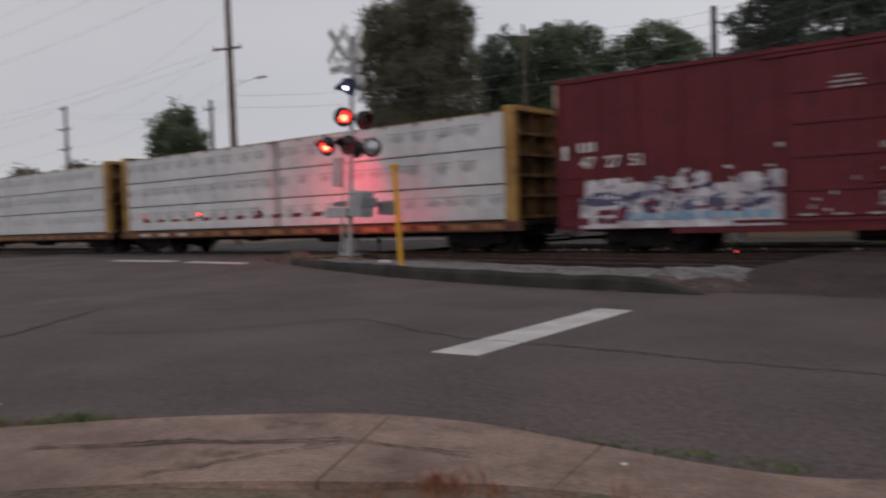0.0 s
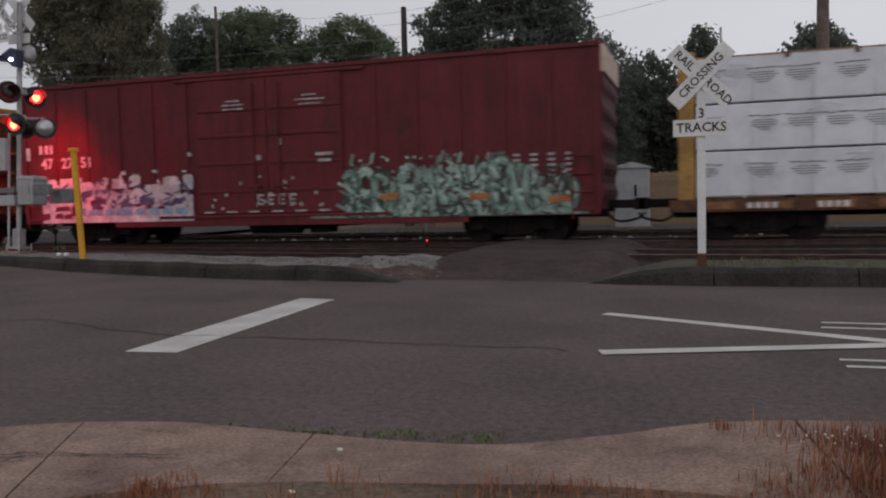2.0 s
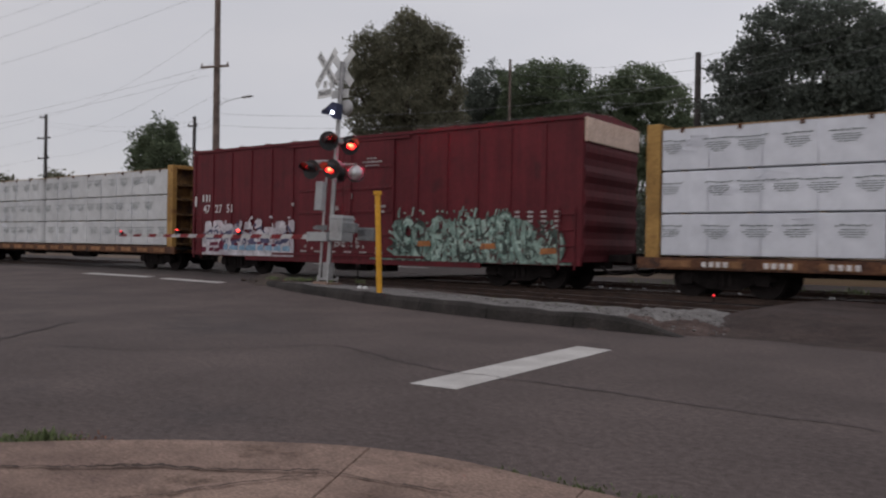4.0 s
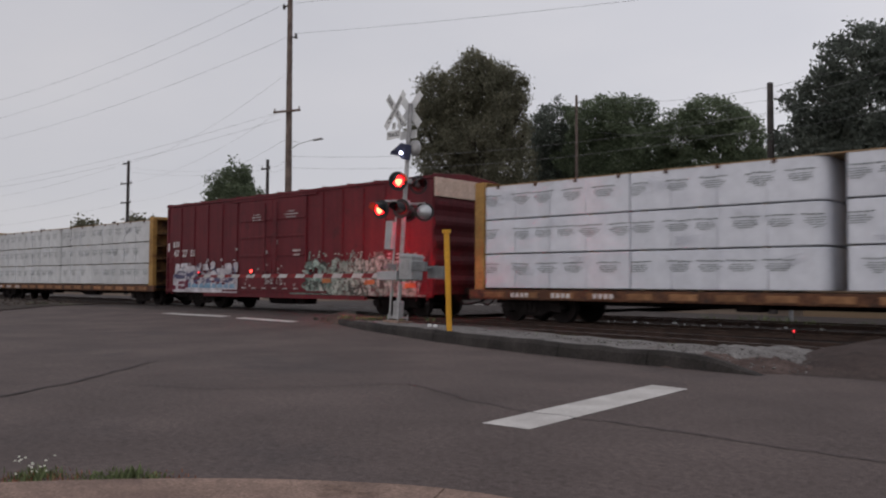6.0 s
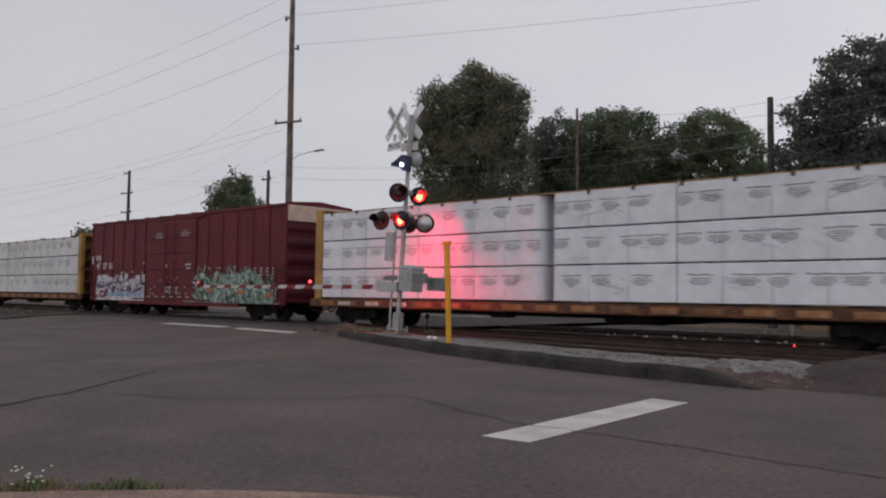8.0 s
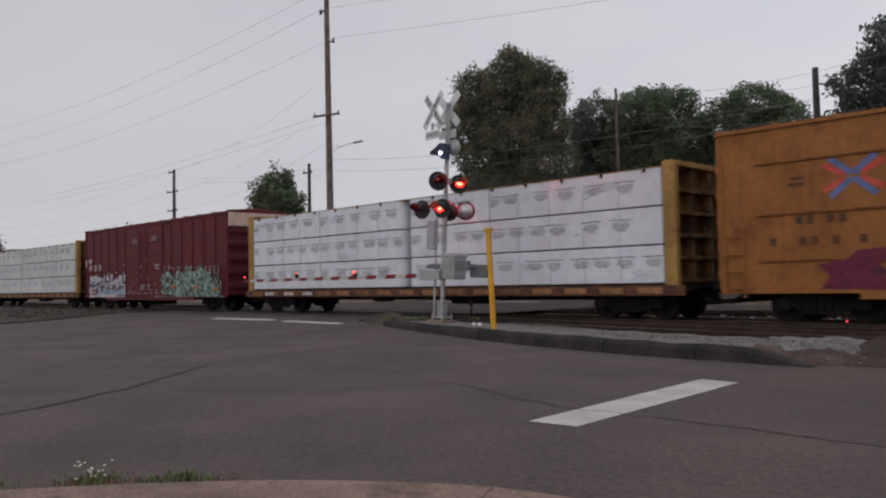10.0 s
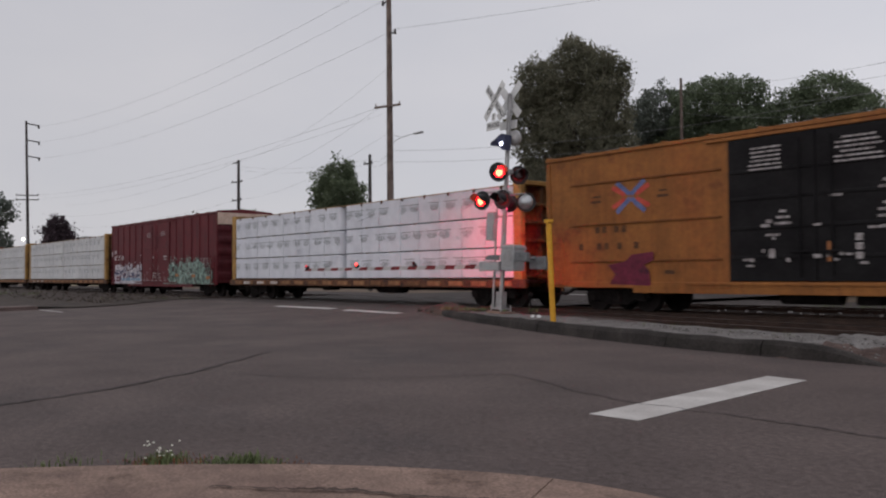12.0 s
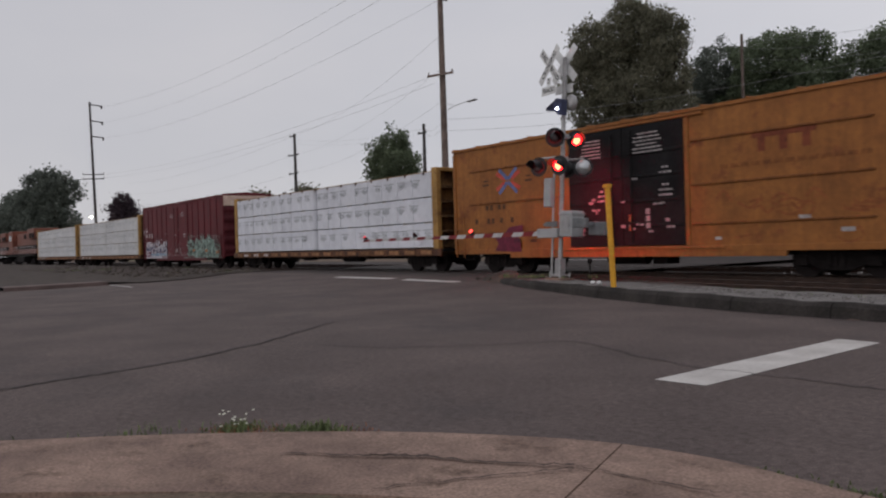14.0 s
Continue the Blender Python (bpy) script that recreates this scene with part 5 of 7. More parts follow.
    for s in (-1, 1):
        def along(a, b):
            return sorted((s * (half + a), s * (half + b)))
        bm = bmesh.new()
        x0, x1 = along(0.02, 0.08)
        box(bm, x0, x1, -1.4, 1.4, bottom - 0.3, top + 0.1)
        bulk = part("bulkhead", bm, BULK_SHADE_GRIME, car, "yellow steel end bulkhead with deep ribs, coloured dark for shade and grime")
        x0, x1 = along(0.02, 0.36)
        for y in (-1.42, 1.42):
            bm = bmesh.new()
            box(bm, x0, x1, y - 0.1, y + 0.1, bottom - 0.3, top + 0.12, 0.015)
            part("corner_post", bm, YELLOW_STEEL, bulk)
        bm = bmesh.new()
        box(bm, x0, x1, -1.32, 1.32, top - 0.02, top + 0.12, 0.015)
        part("top_beam", bm, YELLOW_STEEL, bulk)
        x0, x1 = along(0.08, 0.34)
        bm = bmesh.new()
        box(bm, x0, x1, -1.32, 1.32, -0.045, 0.045, 0.01)
        rib = mesh_of("bulkhead_rib", bm, BULK_SHADE_GRIME)
        for k in range(5):
            share("bulkhead_rib", rib, bulk, pose(0, 0, bottom + 0.05 + k * (top - bottom - 0.1) / 5))
        x0, x1 = along(0.08, 0.30)
        for y in (-0.48, 0.48):
            bm = bmesh.new()
            box(bm, x0, x1, y - 0.06, y + 0.06, bottom - 0.2, top)
            part("stiffener", bm, BULK_SHADE_GRIME, bulk)
        coupler(car, s * (half + 0.35), s)
        add_truck(car, s * (half - 1.35))
    return car


PACK, PRINTS, FOLDS = {}, {}, {}
lumber_a = centre_beam("centre-beam flatcar stacked three high with white-wrapped lumber", WRAP)
lumber_b = centre_beam("yellow-ended centre-beam flatcar loaded with dull white-wrapped lumber", DULL_WRAP)
lumber_c = centre_beam("distant centre-beam flatcar loaded with dull white-wrapped lumber", DULL_WRAP)


def locomotive(label):
    car = thing("locomotive", pose(0, 0, 0), label, "locomotive", "cars of the train")
    bm = bmesh.new()
    box(bm, -10.2, 10.2, -1.5, 1.5, 1.15, 1.4, 0.03)
    part("frame", bm, BLACK_STEEL, car)
    bm = bmesh.new()
    box(bm, -5.8, 9.6, -0.95, 0.95, 1.4, 4.1, 0.12)
    box(bm, 5.2, 9.6, -1.45, 1.45, 3.2, 4.45, 0.1)
    part("engine_hood", bm, LOCO_ORANGE, car)
    bm = bmesh.new()
    box(bm, -8.6, -5.8, -1.5, 1.5, 1.4, 4.5, 0.12)
    cab = part("cab", bm, LOCO_ORANGE, car)
    bm = bmesh.new()
    box(bm, -8.1, -7.3, -1.52, -1.49, 3.2, 3.9)
    box(bm, -7.1, -6.3, -1.52, -1.49, 3.2, 3.9)
    part("window", bm, GLASS_DARK, cab)
    bm = bmesh.new()
    box(bm, -10.1, -8.6, -1.0, 1.0, 1.4, 2.9, 0.12)
    part("nose", bm, LOCO_ORANGE, car)
    bm = bmesh.new()
    box(bm, -5.7, 9.5, -0.97, -0.955, 2.0, 2.5)
    for x in (0, 2.4, 6.4, 8.2):
        box(bm, x, x + 1.4, -0.99 if x < 5 else -1.47, -0.955 if x < 5 else -1.44, 3.3, 3.9)
    part("grilles", bm, BLACK_STEEL, car)
    bm = bmesh.new()
    box(bm, -2.6, 2.4, -1.45, 1.45, 0.35, 1.1, 0.1)
    part("fuel_tank", bm, BLACK_STEEL, car)
    bm = bmesh.new()
    for i in range(12):
        x = -5.5 + i * 1.4
        rod(bm, (x, -1.48, 1.4), (x, -1.48, 2.3), 0.02, n=6)
    rod(bm, (-5.5, -1.48, 2.3), (9.9, -1.48, 2.3), 0.02, n=6)
    part("handrail", bm, STENCIL, car)
    for sx in (-6.6, 6.6):
        t = share("truck", TRUCK, car, pose(sx, 0, 0))
        for dx in (-1.8, 0, 1.8):
            WHEELS.append(disc_wheel(t, pose(dx, 0, 0.42)))
    for s in (-1, 1):
        coupler(car, s * 10.1, s)
    return car


loco_a = locomotive("orange diesel locomotive ahead of the lumber cars")
loco_b = locomotive("orange leading diesel locomotive")

# centre of each car along -X at the clip's start
TRAIN = [(red, 2.68), (amber, -35.97), (lumber_a, -16.85), (lumber_b, 21.95), (lumber_c, 43.05), (loco_a, 64.9), (loco_b, 86.2)]


# ---- the crossing signal with its gate ----
def sign_blade(parent, words, at, long=1.22):
    """One blade of a crossbuck, 0.23 m high, facing -Y, with its words split about the middle."""
    bm = bmesh.new()
    box(bm, -long / 2, long / 2, -0.006, 0.006, -0.115, 0.115, 0.004)
    blade = part("blade", bm, SIGN_WHITE, parent, "white sign blade", at)
    for text, x in words:
        text_part("lettering", text, 0.185 * long / 1.22, SIGN_BLACK, blade, pose(x, -0.0075, 0) @ UPRIGHT, "black letters")
    return blade


def crossbuck(parent, at, long=1.22, plate_w=0.69, plate_z=-0.66, count_w=0.2, count_z=-0.425):
    sign_blade(parent, [("RAIL", -0.29 * long), ("ROAD", 0.30 * long)], at @ pose(0, 0, 0, 0, 45, 0), long)
    sign_blade(parent, [("CROSSING", 0.0)], at @ pose(0, -0.014, 0, 0, -45, 0), long)
    bm = bmesh.new()
    box(bm, -plate_w / 2, plate_w / 2, -0.006, 0.006, -0.115, 0.115, 0.004)
    plate = part("tracks_plate", bm, SIGN_WHITE, parent, "white plate below the crossbuck", at @ pose(0, -0.01, plate_z))
    text_part("lettering", "TRACKS", 0.24 * plate_w, SIGN_BLACK, plate, pose(0, -0.0075, 0) @ UPRIGHT, "black letters")
    bm = bmesh.new()
    box(bm, -count_w / 2, count_w / 2, -0.006, 0.006, -0.1, 0.1, 0.004)
    plate = part("number_plate", bm, SIGN_WHITE, parent, "white plate with the number of tracks", at @ pose(0, -0.012, count_z))
    text_part("lettering", "3", 0.185, SIGN_BLACK, plate, pose(0, -0.0075, 0) @ UPRIGHT, "black figure")


LENSES = []


def lamp_unit(parent, at, lit_first, lit_material, shell=None):
    """A flashing lamp that faces -Y: black disc, hood, housing, and a turning two-sided roundel."""
    bm = bmesh.new()
    rod(bm, (0, 0.0, 0), (0, 0.02, 0), 0.255, n=28)
    unit = part("lamp", bm, SIGNAL_BLACK, parent, "black round lamp background", at)
    bm = bmesh.new()
    # hood: upper three fifths of a tube that reaches forward
    n = 16
    rings = []
    reach = 0.5 if lit_material is LENS_BEAM else 0.36
    for k, (y, r) in enumerate(((-0.02, 0.165), (-reach, 0.15))):
        ring = []
        for i in range(n + 1):
            low, span = ((-60, 300) if k == 0 else (-40, 260)) if reach > 0.4 else ((-28, 236) if k == 0 else (5, 170))
            a = math.radians(low + span * i / n)
            ring.append((r * math.cos(a), y, r * math.sin(a)))
        rings.append(ring)
    for j in range(n):
        vs = [bm.verts.new(p) for p in (rings[0][j], rings[0][j + 1], rings[1][j + 1], rings[1][j])]
        bm.faces.new(vs)
    bmesh.ops.remove_doubles(bm, verts=bm.verts[:], dist=1e-5)
    bmesh.ops.solidify(bm, geom=bm.faces[:], thickness=0.006)
    part("hood", bm, SIGNAL_BLACK, unit, "black visor")
    bm = bmesh.new()
    ball(bm, (0, 0.03, 0), 0.2, 1, 0.75, 1, n=18)
    bmesh.ops.delete(bm, geom=[v for v in bm.verts if v.co.y < 0.02], context='VERTS')
    part("housing", bm, shell or MIRROR_GREY, unit, "black lamp housing" if shell else "bright aluminium lamp housing", smooth=True)
    bm = bmesh.new()
    for s in (-1, 1):
        ret = bmesh.ops.create_uvsphere(bm, u_segments=20, v_segments=10, radius=0.15, matrix=Matrix.Diagonal((1, 0.16, 1, 1)))
        break
    for f in bm.faces:
        c = f.calc_center_median()
        f.material_index = 1 if c.y > 0 else (2 if math.hypot(c.x, c.z + 0.03) < 0.085 and lit_material is LENS_LIT else 0)
    lens = part("roundel", bm, [lit_material, LENS_DARK, LENS_CORE], unit, "red glass roundel", pose(0, -0.035, 0, 0 if lit_first else -180, 0, 0))
    LENSES.append((lens, lit_first, lit_material is LENS_BEAM, 0))
    return unit


SIG = Vector((-15.37, 15.11, 0.26))
RIGHTWARD = Vector((0.701, 0.713, 0))
lean = Matrix.Rotation(radians(3.0), 4, Vector((-RIGHTWARD.y, RIGHTWARD.x, 0)))
signal = thing("crossing_signal", Matrix.Translation(SIG) @ lean, "crossing signal mast with crossbuck, red flashing lamps and lowered gate", "crossing signal")
bm = bmesh.new()
rod(bm, (0, 0, 0.3), (0, 0, 5.85), 0.06, n=16)
part("mast", bm, GALV, signal, "grey galvanised mast", smooth=False)
bm = bmesh.new()
prism(bm, [(-0.17, -0.17, 0.08), (0.17, -0.17, 0.08), (0.17, 0.17, 0.08), (-0.17, 0.17, 0.08)], (0, 0, 0.05))
box(bm, -0.11, 0.11, -0.11, 0.11, 0.12, 0.55, 0.03)
for a in (-0.3, 0.3):
    for b in (-0.3, 0.3):
        rod(bm, (a * 0.6, b * 0.6, -0.05), (a * 0.6, b * 0.6, 0.2), 0.02, n=6)
part("base", bm, GALV, signal, "cast pinnacle base")
bm = bmesh.new()
box(bm, -0.28, 0.28, -0.28, 0.28, -0.25, 0.03, 0.02)
part("foundation", bm, CONCRETE, signal)
crossbuck(signal, pose(-0.22, -0.34, 5.62, 0, 0, -12))
crossbuck(signal, pose(-0.14, 0.12, 5.7, 0, 0, 176))
# bell and white indicator
bm = bmesh.new()
rod(bm, (0, 0, 4.32), (0, 0, 4.7), 0.045, n=10)
ball(bm, (0.14, 0.12, 4.66), 0.2, 1, 0.7, 1.1, n=14)
part("bell", bm, GALV, signal, "grey bell", smooth=True)
bm = bmesh.new()
prism(bm, [(-0.42, -0.24, 4.46), (-0.42, -0.24, 4.54), (-0.2, -0.3, 4.60), (0.0, -0.28, 4.74), (0.1, -0.2, 4.70), (0.09, -0.2, 4.30), (0.0, -0.22, 4.32), (-0.08, -0.25, 4.42)], (0.06, 0.16, 0))
hood = part("indicator_hood", bm, BELL_BLUE, signal, "dark blue indicator hood")
bm = bmesh.new()
ball(bm, (0.06, -0.31, 4.46), 0.044, n=12)
part("indicator_lamp", bm, WHITE_LED, hood, "white indicator lamp")
# cross arms
bm = bmesh.new()
rod(bm, (-0.42, -0.42, 3.17), (0.42, -0.42, 3.17), 0.03, n=8)
rod(bm, (0, 0.3, 3.17), (0.46, 0.3, 3.17), 0.03, n=8)
rod(bm, (0, 0.3, 3.17), (-0.25, 0.38, 3.17), 0.03, n=8)
rod(bm, (0, -0.42, 3.17), (0, 0.3, 3.17), 0.035, n=8)
box(bm, -0.11, 0.11, -0.11, 0.11, 3.1, 3.24, 0.02)
part("lamp_bracket", bm, GALV, signal)
bm = bmesh.new()
rod(bm, (0.06, -0.42, 3.75), (0.06, 0.42, 3.75), 0.03, n=8)
box(bm, -0.1, 0.14, -0.1, 0.1, 3.68, 3.82, 0.02)
part("lamp_bracket", bm, GALV, signal)
for x, first in ((-0.385, True), (0.385, False)):
    lamp_unit(signal, pose(x, -0.5, 2.95, 0, 0, 12), first, LENS_LIT)
lamp_unit(signal, pose(-0.25, 0.38, 2.95, 9, 0, 232), True, LENS_BEAM, SIGNAL_BLACK)
lamp_unit(signal, pose(0.43, 0.34, 2.95, 6, 0, 219), False, LENS_BEAM)
for y, first in ((-0.385, True), (0.385, False)):
    lamp_unit(signal, pose(0.14, y - 0.05, 3.69, 0, 0, 62), first, LENS_LIT)
# cabinet, conduit and gate mechanism
bm = bmesh.new()
box(bm, -0.36, -0.1, -0.32, -0.16, 1.9, 2.66, 0.02)
part("junction_box", bm, SILVER_BOX, signal, "narrow grey junction box")
bm = bmesh.new()
for a, b in zip([(-0.15, -0.15, 0.1), (-0.15, -0.15, 2.75), (-0.06, -0.06, 3.0)], [(-0.15, -0.15, 2.75), (-0.06, -0.06, 3.0), (-0.04, -0.04, 3.2)]):
    rod(bm, a, b, 0.03, n=8)
part("conduit", bm, GALV, signal)
bm = bmesh.new()
box(bm, 0.12, 0.58, -0.19, 0.27, 1.12, 1.80, 0.035)
box(bm, 0.10, 0.60, -0.21, 0.29, 1.70, 1.74, 0.01)
mech = part("gate_mechanism", bm, SILVER_BOX, signal, "grey gate mechanism box")
bm = bmesh.new()
box(bm, 0.19, 0.51, -0.205, -0.188, 1.2, 1.66, 0.01)
box(bm, 0.45, 0.49, -0.225, -0.2, 1.38, 1.5)
part("access_door", bm, GALV, mech)
bm = bmesh.new()
prism(bm, [(-0.42, -0.27, 1.42), (-0.3, -0.27, 1.5), (0.12, -0.27, 1.52), (0.12, -0.27, 1.38), (-0.3, -0.27, 1.38)], (0, 0.03, 0))
prism(bm, [(-0.12, 0.31, 1.42), (-0.1, 0.31, 1.5), (0.3, 0.31, 1.52), (1.0, 0.31, 1.5), (1.05, 0.31, 1.44), (0.95, 0.31, 1.4), (-0.1, 0.31, 1.38)], (0, 0.03, 0))
rod(bm, (0.55, -0.1, 1.48), (0.8, -0.26, 1.48), 0.03, n=8)
box(bm, 0.72, 1.18, -0.32, -0.2, 1.36, 1.6, 0.02)
box(bm, 0.78, 1.35, 0.2, 0.34, 1.18, 1.52, 0.02)
rod(bm, (0.95, -0.3, 1.46), (0.95, 0.34, 1.46), 0.03, n=8)
part("counterweight", bm, DARK_BOX, signal, "grey counterweight on its arms")

gate = thing("crossing_gate", pose(-15.75, 15.0, 1.48, 0, 0, 0), "lowered red and white striped gate arm with red lamps", "gate arm")
bm = bmesh.new()
ARM = 9.35
n = 22
loops = []
for i in range(n + 1):
    x, h = -ARM * i / n, 0.062 - 0.0008 * i
    loops.append([bm.verts.new(p) for p in ((x - 0.05, -0.05, -h), (x + 0.05, -0.05, h), (x + 0.05, 0.0, h), (x - 0.05, 0.0, -h))])
for i in range(n):
    for k in range(4):
        f = bm.faces.new((loops[i][k], loops[i][(k + 1) % 4], loops[i + 1][(k + 1) % 4], loops[i + 1][k]))
        f.material_index = i % 2
bm.faces.new(loops[0])
bm.faces.new(list(reversed(loops[-1])))
bmesh.ops.recalc_face_normals(bm, faces=bm.faces[:])
part("arm", bm, [ARM_WHITE, ARM_RED], gate, "striped arm")
bm = bmesh.new()
box(bm, -0.25, 0.5, -0.08, 0.06, -0.12, 0.13, 0.02)
part("arm_clamp", bm, SILVER_BOX, gate)
for x, z, state in ((-ARM + 0.1, 0.0, None), (-6.12, 0.02, True), (-3.12, 0.02, False)):
    bm = bmesh.new()
    box(bm, x - 0.06, x + 0.06, -0.06, 0.02, z, z + 0.12)
    lamp = part("arm_lamp", bm, SIGNAL_BLACK, gate, "small red gate lamp")
    bm = bmesh.new()
    ball(bm, (0, 0, 0), 0.05 if state is not None else 0.04, n=12)
    for f in bm.faces:
        f.material_index = 1 if f.calc_center_median().y > -0.005 and state is not None else 0
    lens = part("lamp_lens", bm, [DIM_RED if state is None else ARM_LAMP, LENS_DARK], lamp, "red lamp lens", pose(x, -0.055, z + 0.13, 0, 0, 45) @ pose(0, 0, 0, -180 if state is False else 0), smooth=True)
    if state is not None:
        LENSES.append((lens, state, False, 45))

# yellow post and small things on the island
yellow_post = thing("marker_post", pose(-11.9, 13.3, 0.2, 0, -2.6, 0), "bright yellow marker post with a flat cap", "post")
bm = bmesh.new()
rod(bm, (0, 0, -0.1), (0, 0, 2.2), 0.062, n=16)
part("post", bm, POST_YELLOW, yellow_post)
bm = bmesh.new()
rod(bm, (0, 0, 2.2), (0, 0, 2.27), 0.1, n=16)
part("cap", bm, POST_YELLOW, yellow_post)
bm = bmesh.new()
rod(bm, (0, 0, 0), (0, 0, 0.5), 0.02, n=8)
ball(bm, (0, 0, 0.5), 0.07, n=10)
solid("stub_post", bm, BLACK_STEEL, "short dark stake beside the signal", "stake", at=pose(-14.55, 15.4, 0.22))
for x, y in ((-13.25, 14.1), (-13.02, 14.05)):
    bm = bmesh.new()
    ball(bm, (0, 0, 0.03), 0.055, 1.2, 1, 0.8, n=8)
    solid("pale_stone", bm, SIGN_WHITE, "small white stone on the island", "stone", "stones", at=pose(x, y, 0.24))

# crossbuck post on the other island
xb = thing("crossbuck_sign", pose(0.02, 11.75, 0.2), "white railroad crossbuck sign on a white post", "crossing sign")
bm = bmesh.new()
box(bm, -0.055, 0.055, -0.055, 0.055, 0.2, 2.85, 0.008)
part("post", bm, SIGN_WHITE, xb)
bm = bmesh.new()
box(bm, -0.06, 0.06, -0.06, 0.06, -0.2, 0.22, 0.01)
part("footing", bm, RUST_SILL, xb, "rusty brown post foot")
crossbuck(xb, pose(0.0, -0.07, 2.64, 0, 0, 2), 1.04, 0.74, -0.70, 0.13, -0.51)
bm = bmesh.new()
rod(bm, (0.0, -0.066, 1.66), (0.0, -0.056, 1.66), 0.035, n=12)
part("reflector", bm, SIGN_WHITE, xb)

xb_far = thing("crossbuck_sign", pose(1.3, 27.0, 0.0, 0, 0, 8), "white crossbuck on a slim post beyond the tracks", "crossing sign")
bm = bmesh.new()
box(bm, -0.05, 0.05, -0.05, 0.05, -0.1, 2.95, 0.008)
part("post", bm, SIGN_WHITE, xb_far)
for a in (45, -45):
    bm = bmesh.new()
    box(bm, -0.61, 0.61, -0.006, 0.006, -0.115, 0.115, 0.004)
    part("blade", bm, SIGN_WHITE, xb_far, "", pose(0, -0.07 - 0.014 * (a > 0), 2.5, 0, a, 0))

far_signal = thing("crossing_signal", pose(-9.1, 26.4, 0.0), "far crossing signal with red lamps seen between the cars", "crossing signal")
bm = bmesh.new()
rod(bm, (0, 0, -0.1), (0, 0, 4.9), 0.07, n=12)
rod(bm, (-0.4, -0.1, 3.65), (0.4, -0.1, 3.65), 0.03, n=8)
part("mast", bm, GALV, far_signal)
for x in (-0.38, 0.38):
    bm = bmesh.new()
    rod(bm, (x, -0.14, 3.65), (x, -0.16, 3.65), 0.25, n=20)
    lamp = part("lamp", bm, SIGNAL_BLACK, far_signal, "black round lamp background")
    bm = bmesh.new()
    ball(bm, (x, -0.17, 3.65), 0.12, 1, 0.2, 1, n=14)
    part("roundel", bm, LENS_LIT if x > 0 else LENS_DARK, lamp, "red roundel")
    if x > 0:
        bm = bmesh.new()
        ball(bm, (x, -0.19, 3.65), 0.065, 1, 0.3, 1, n=12)
        part("bulb", bm, LENS_CORE, lamp, "white-hot bulb")

# glowing dot stands in for a reflected red glint; its stand is added
red_glint = thing("glint_dot", pose(-6.1, 17.85, 0.07), "small glowing red dot imitating a reflection, on an added low stand between the tracks", "marker lamp")
bm = bmesh.new()
rod(bm, (0, 0, 0), (0, 0, 0.2), 0.018, n=8)
part("stand", bm, BLACK_STEEL, red_glint)
bm = bmesh.new()
ball(bm, (0, 0, 0.23), 0.026, n=10)
part("lamp_lens", bm, DIM_RED, red_glint, "glowing dot in place of a red reflection")

cabinet = thing("signal_cabinet", pose(-2.36, 30, 0.0), "silver equipment cabinet with a pitched lid", "cabinet")
bm = bmesh.new()
box(bm, -0.58, 0.58, -0.5, 0.5, 0.1, 2.2, 0.02)
part("body", bm, SILVER_BOX, cabinet)
bm = bmesh.new()
prism(bm, [(-0.64, -0.56, 2.2), (0.64, -0.56, 2.2), (0.64, -0.56, 2.26), (0, -0.56, 2.42), (-0.64, -0.56, 2.26)], (0, 1.12, 0))
part("lid", bm, GALV, cabinet)
bm = bmesh.new()
box(bm, 0.1, 0.18, -0.52, -0.5, 1.2, 1.6)
part("latch", bm, SIGNAL_BLACK, cabinet)
bm = bmesh.new()
box(bm, -0.65, 0.65, -0.6, 0.6, -0.1, 0.1)
part("plinth", bm, CONCRETE, cabinet)

fence = thing("board_fence", pose(0, 36.5, 0), "tan board fence in front of dark bushes", "fence")
bm = bmesh.new()
box(bm, -0.07, 0.07, -0.012, 0.012, 0, 2.3)
board = mesh_of("board", bm, FENCE_TAN)
for i in range(150):
    share("board", board, fence, pose(-12.0 + i * 0.145, random.uniform(-0.01, 0.01), -0.1 + random.uniform(-0.03, 0.03)))
bm = bmesh.new()
for z in (0.4, 1.9):
    box(bm, -12, 9.8, 0.03, 0.08, z, z + 0.09)
part("rail", bm, FENCE_TAN, fence)


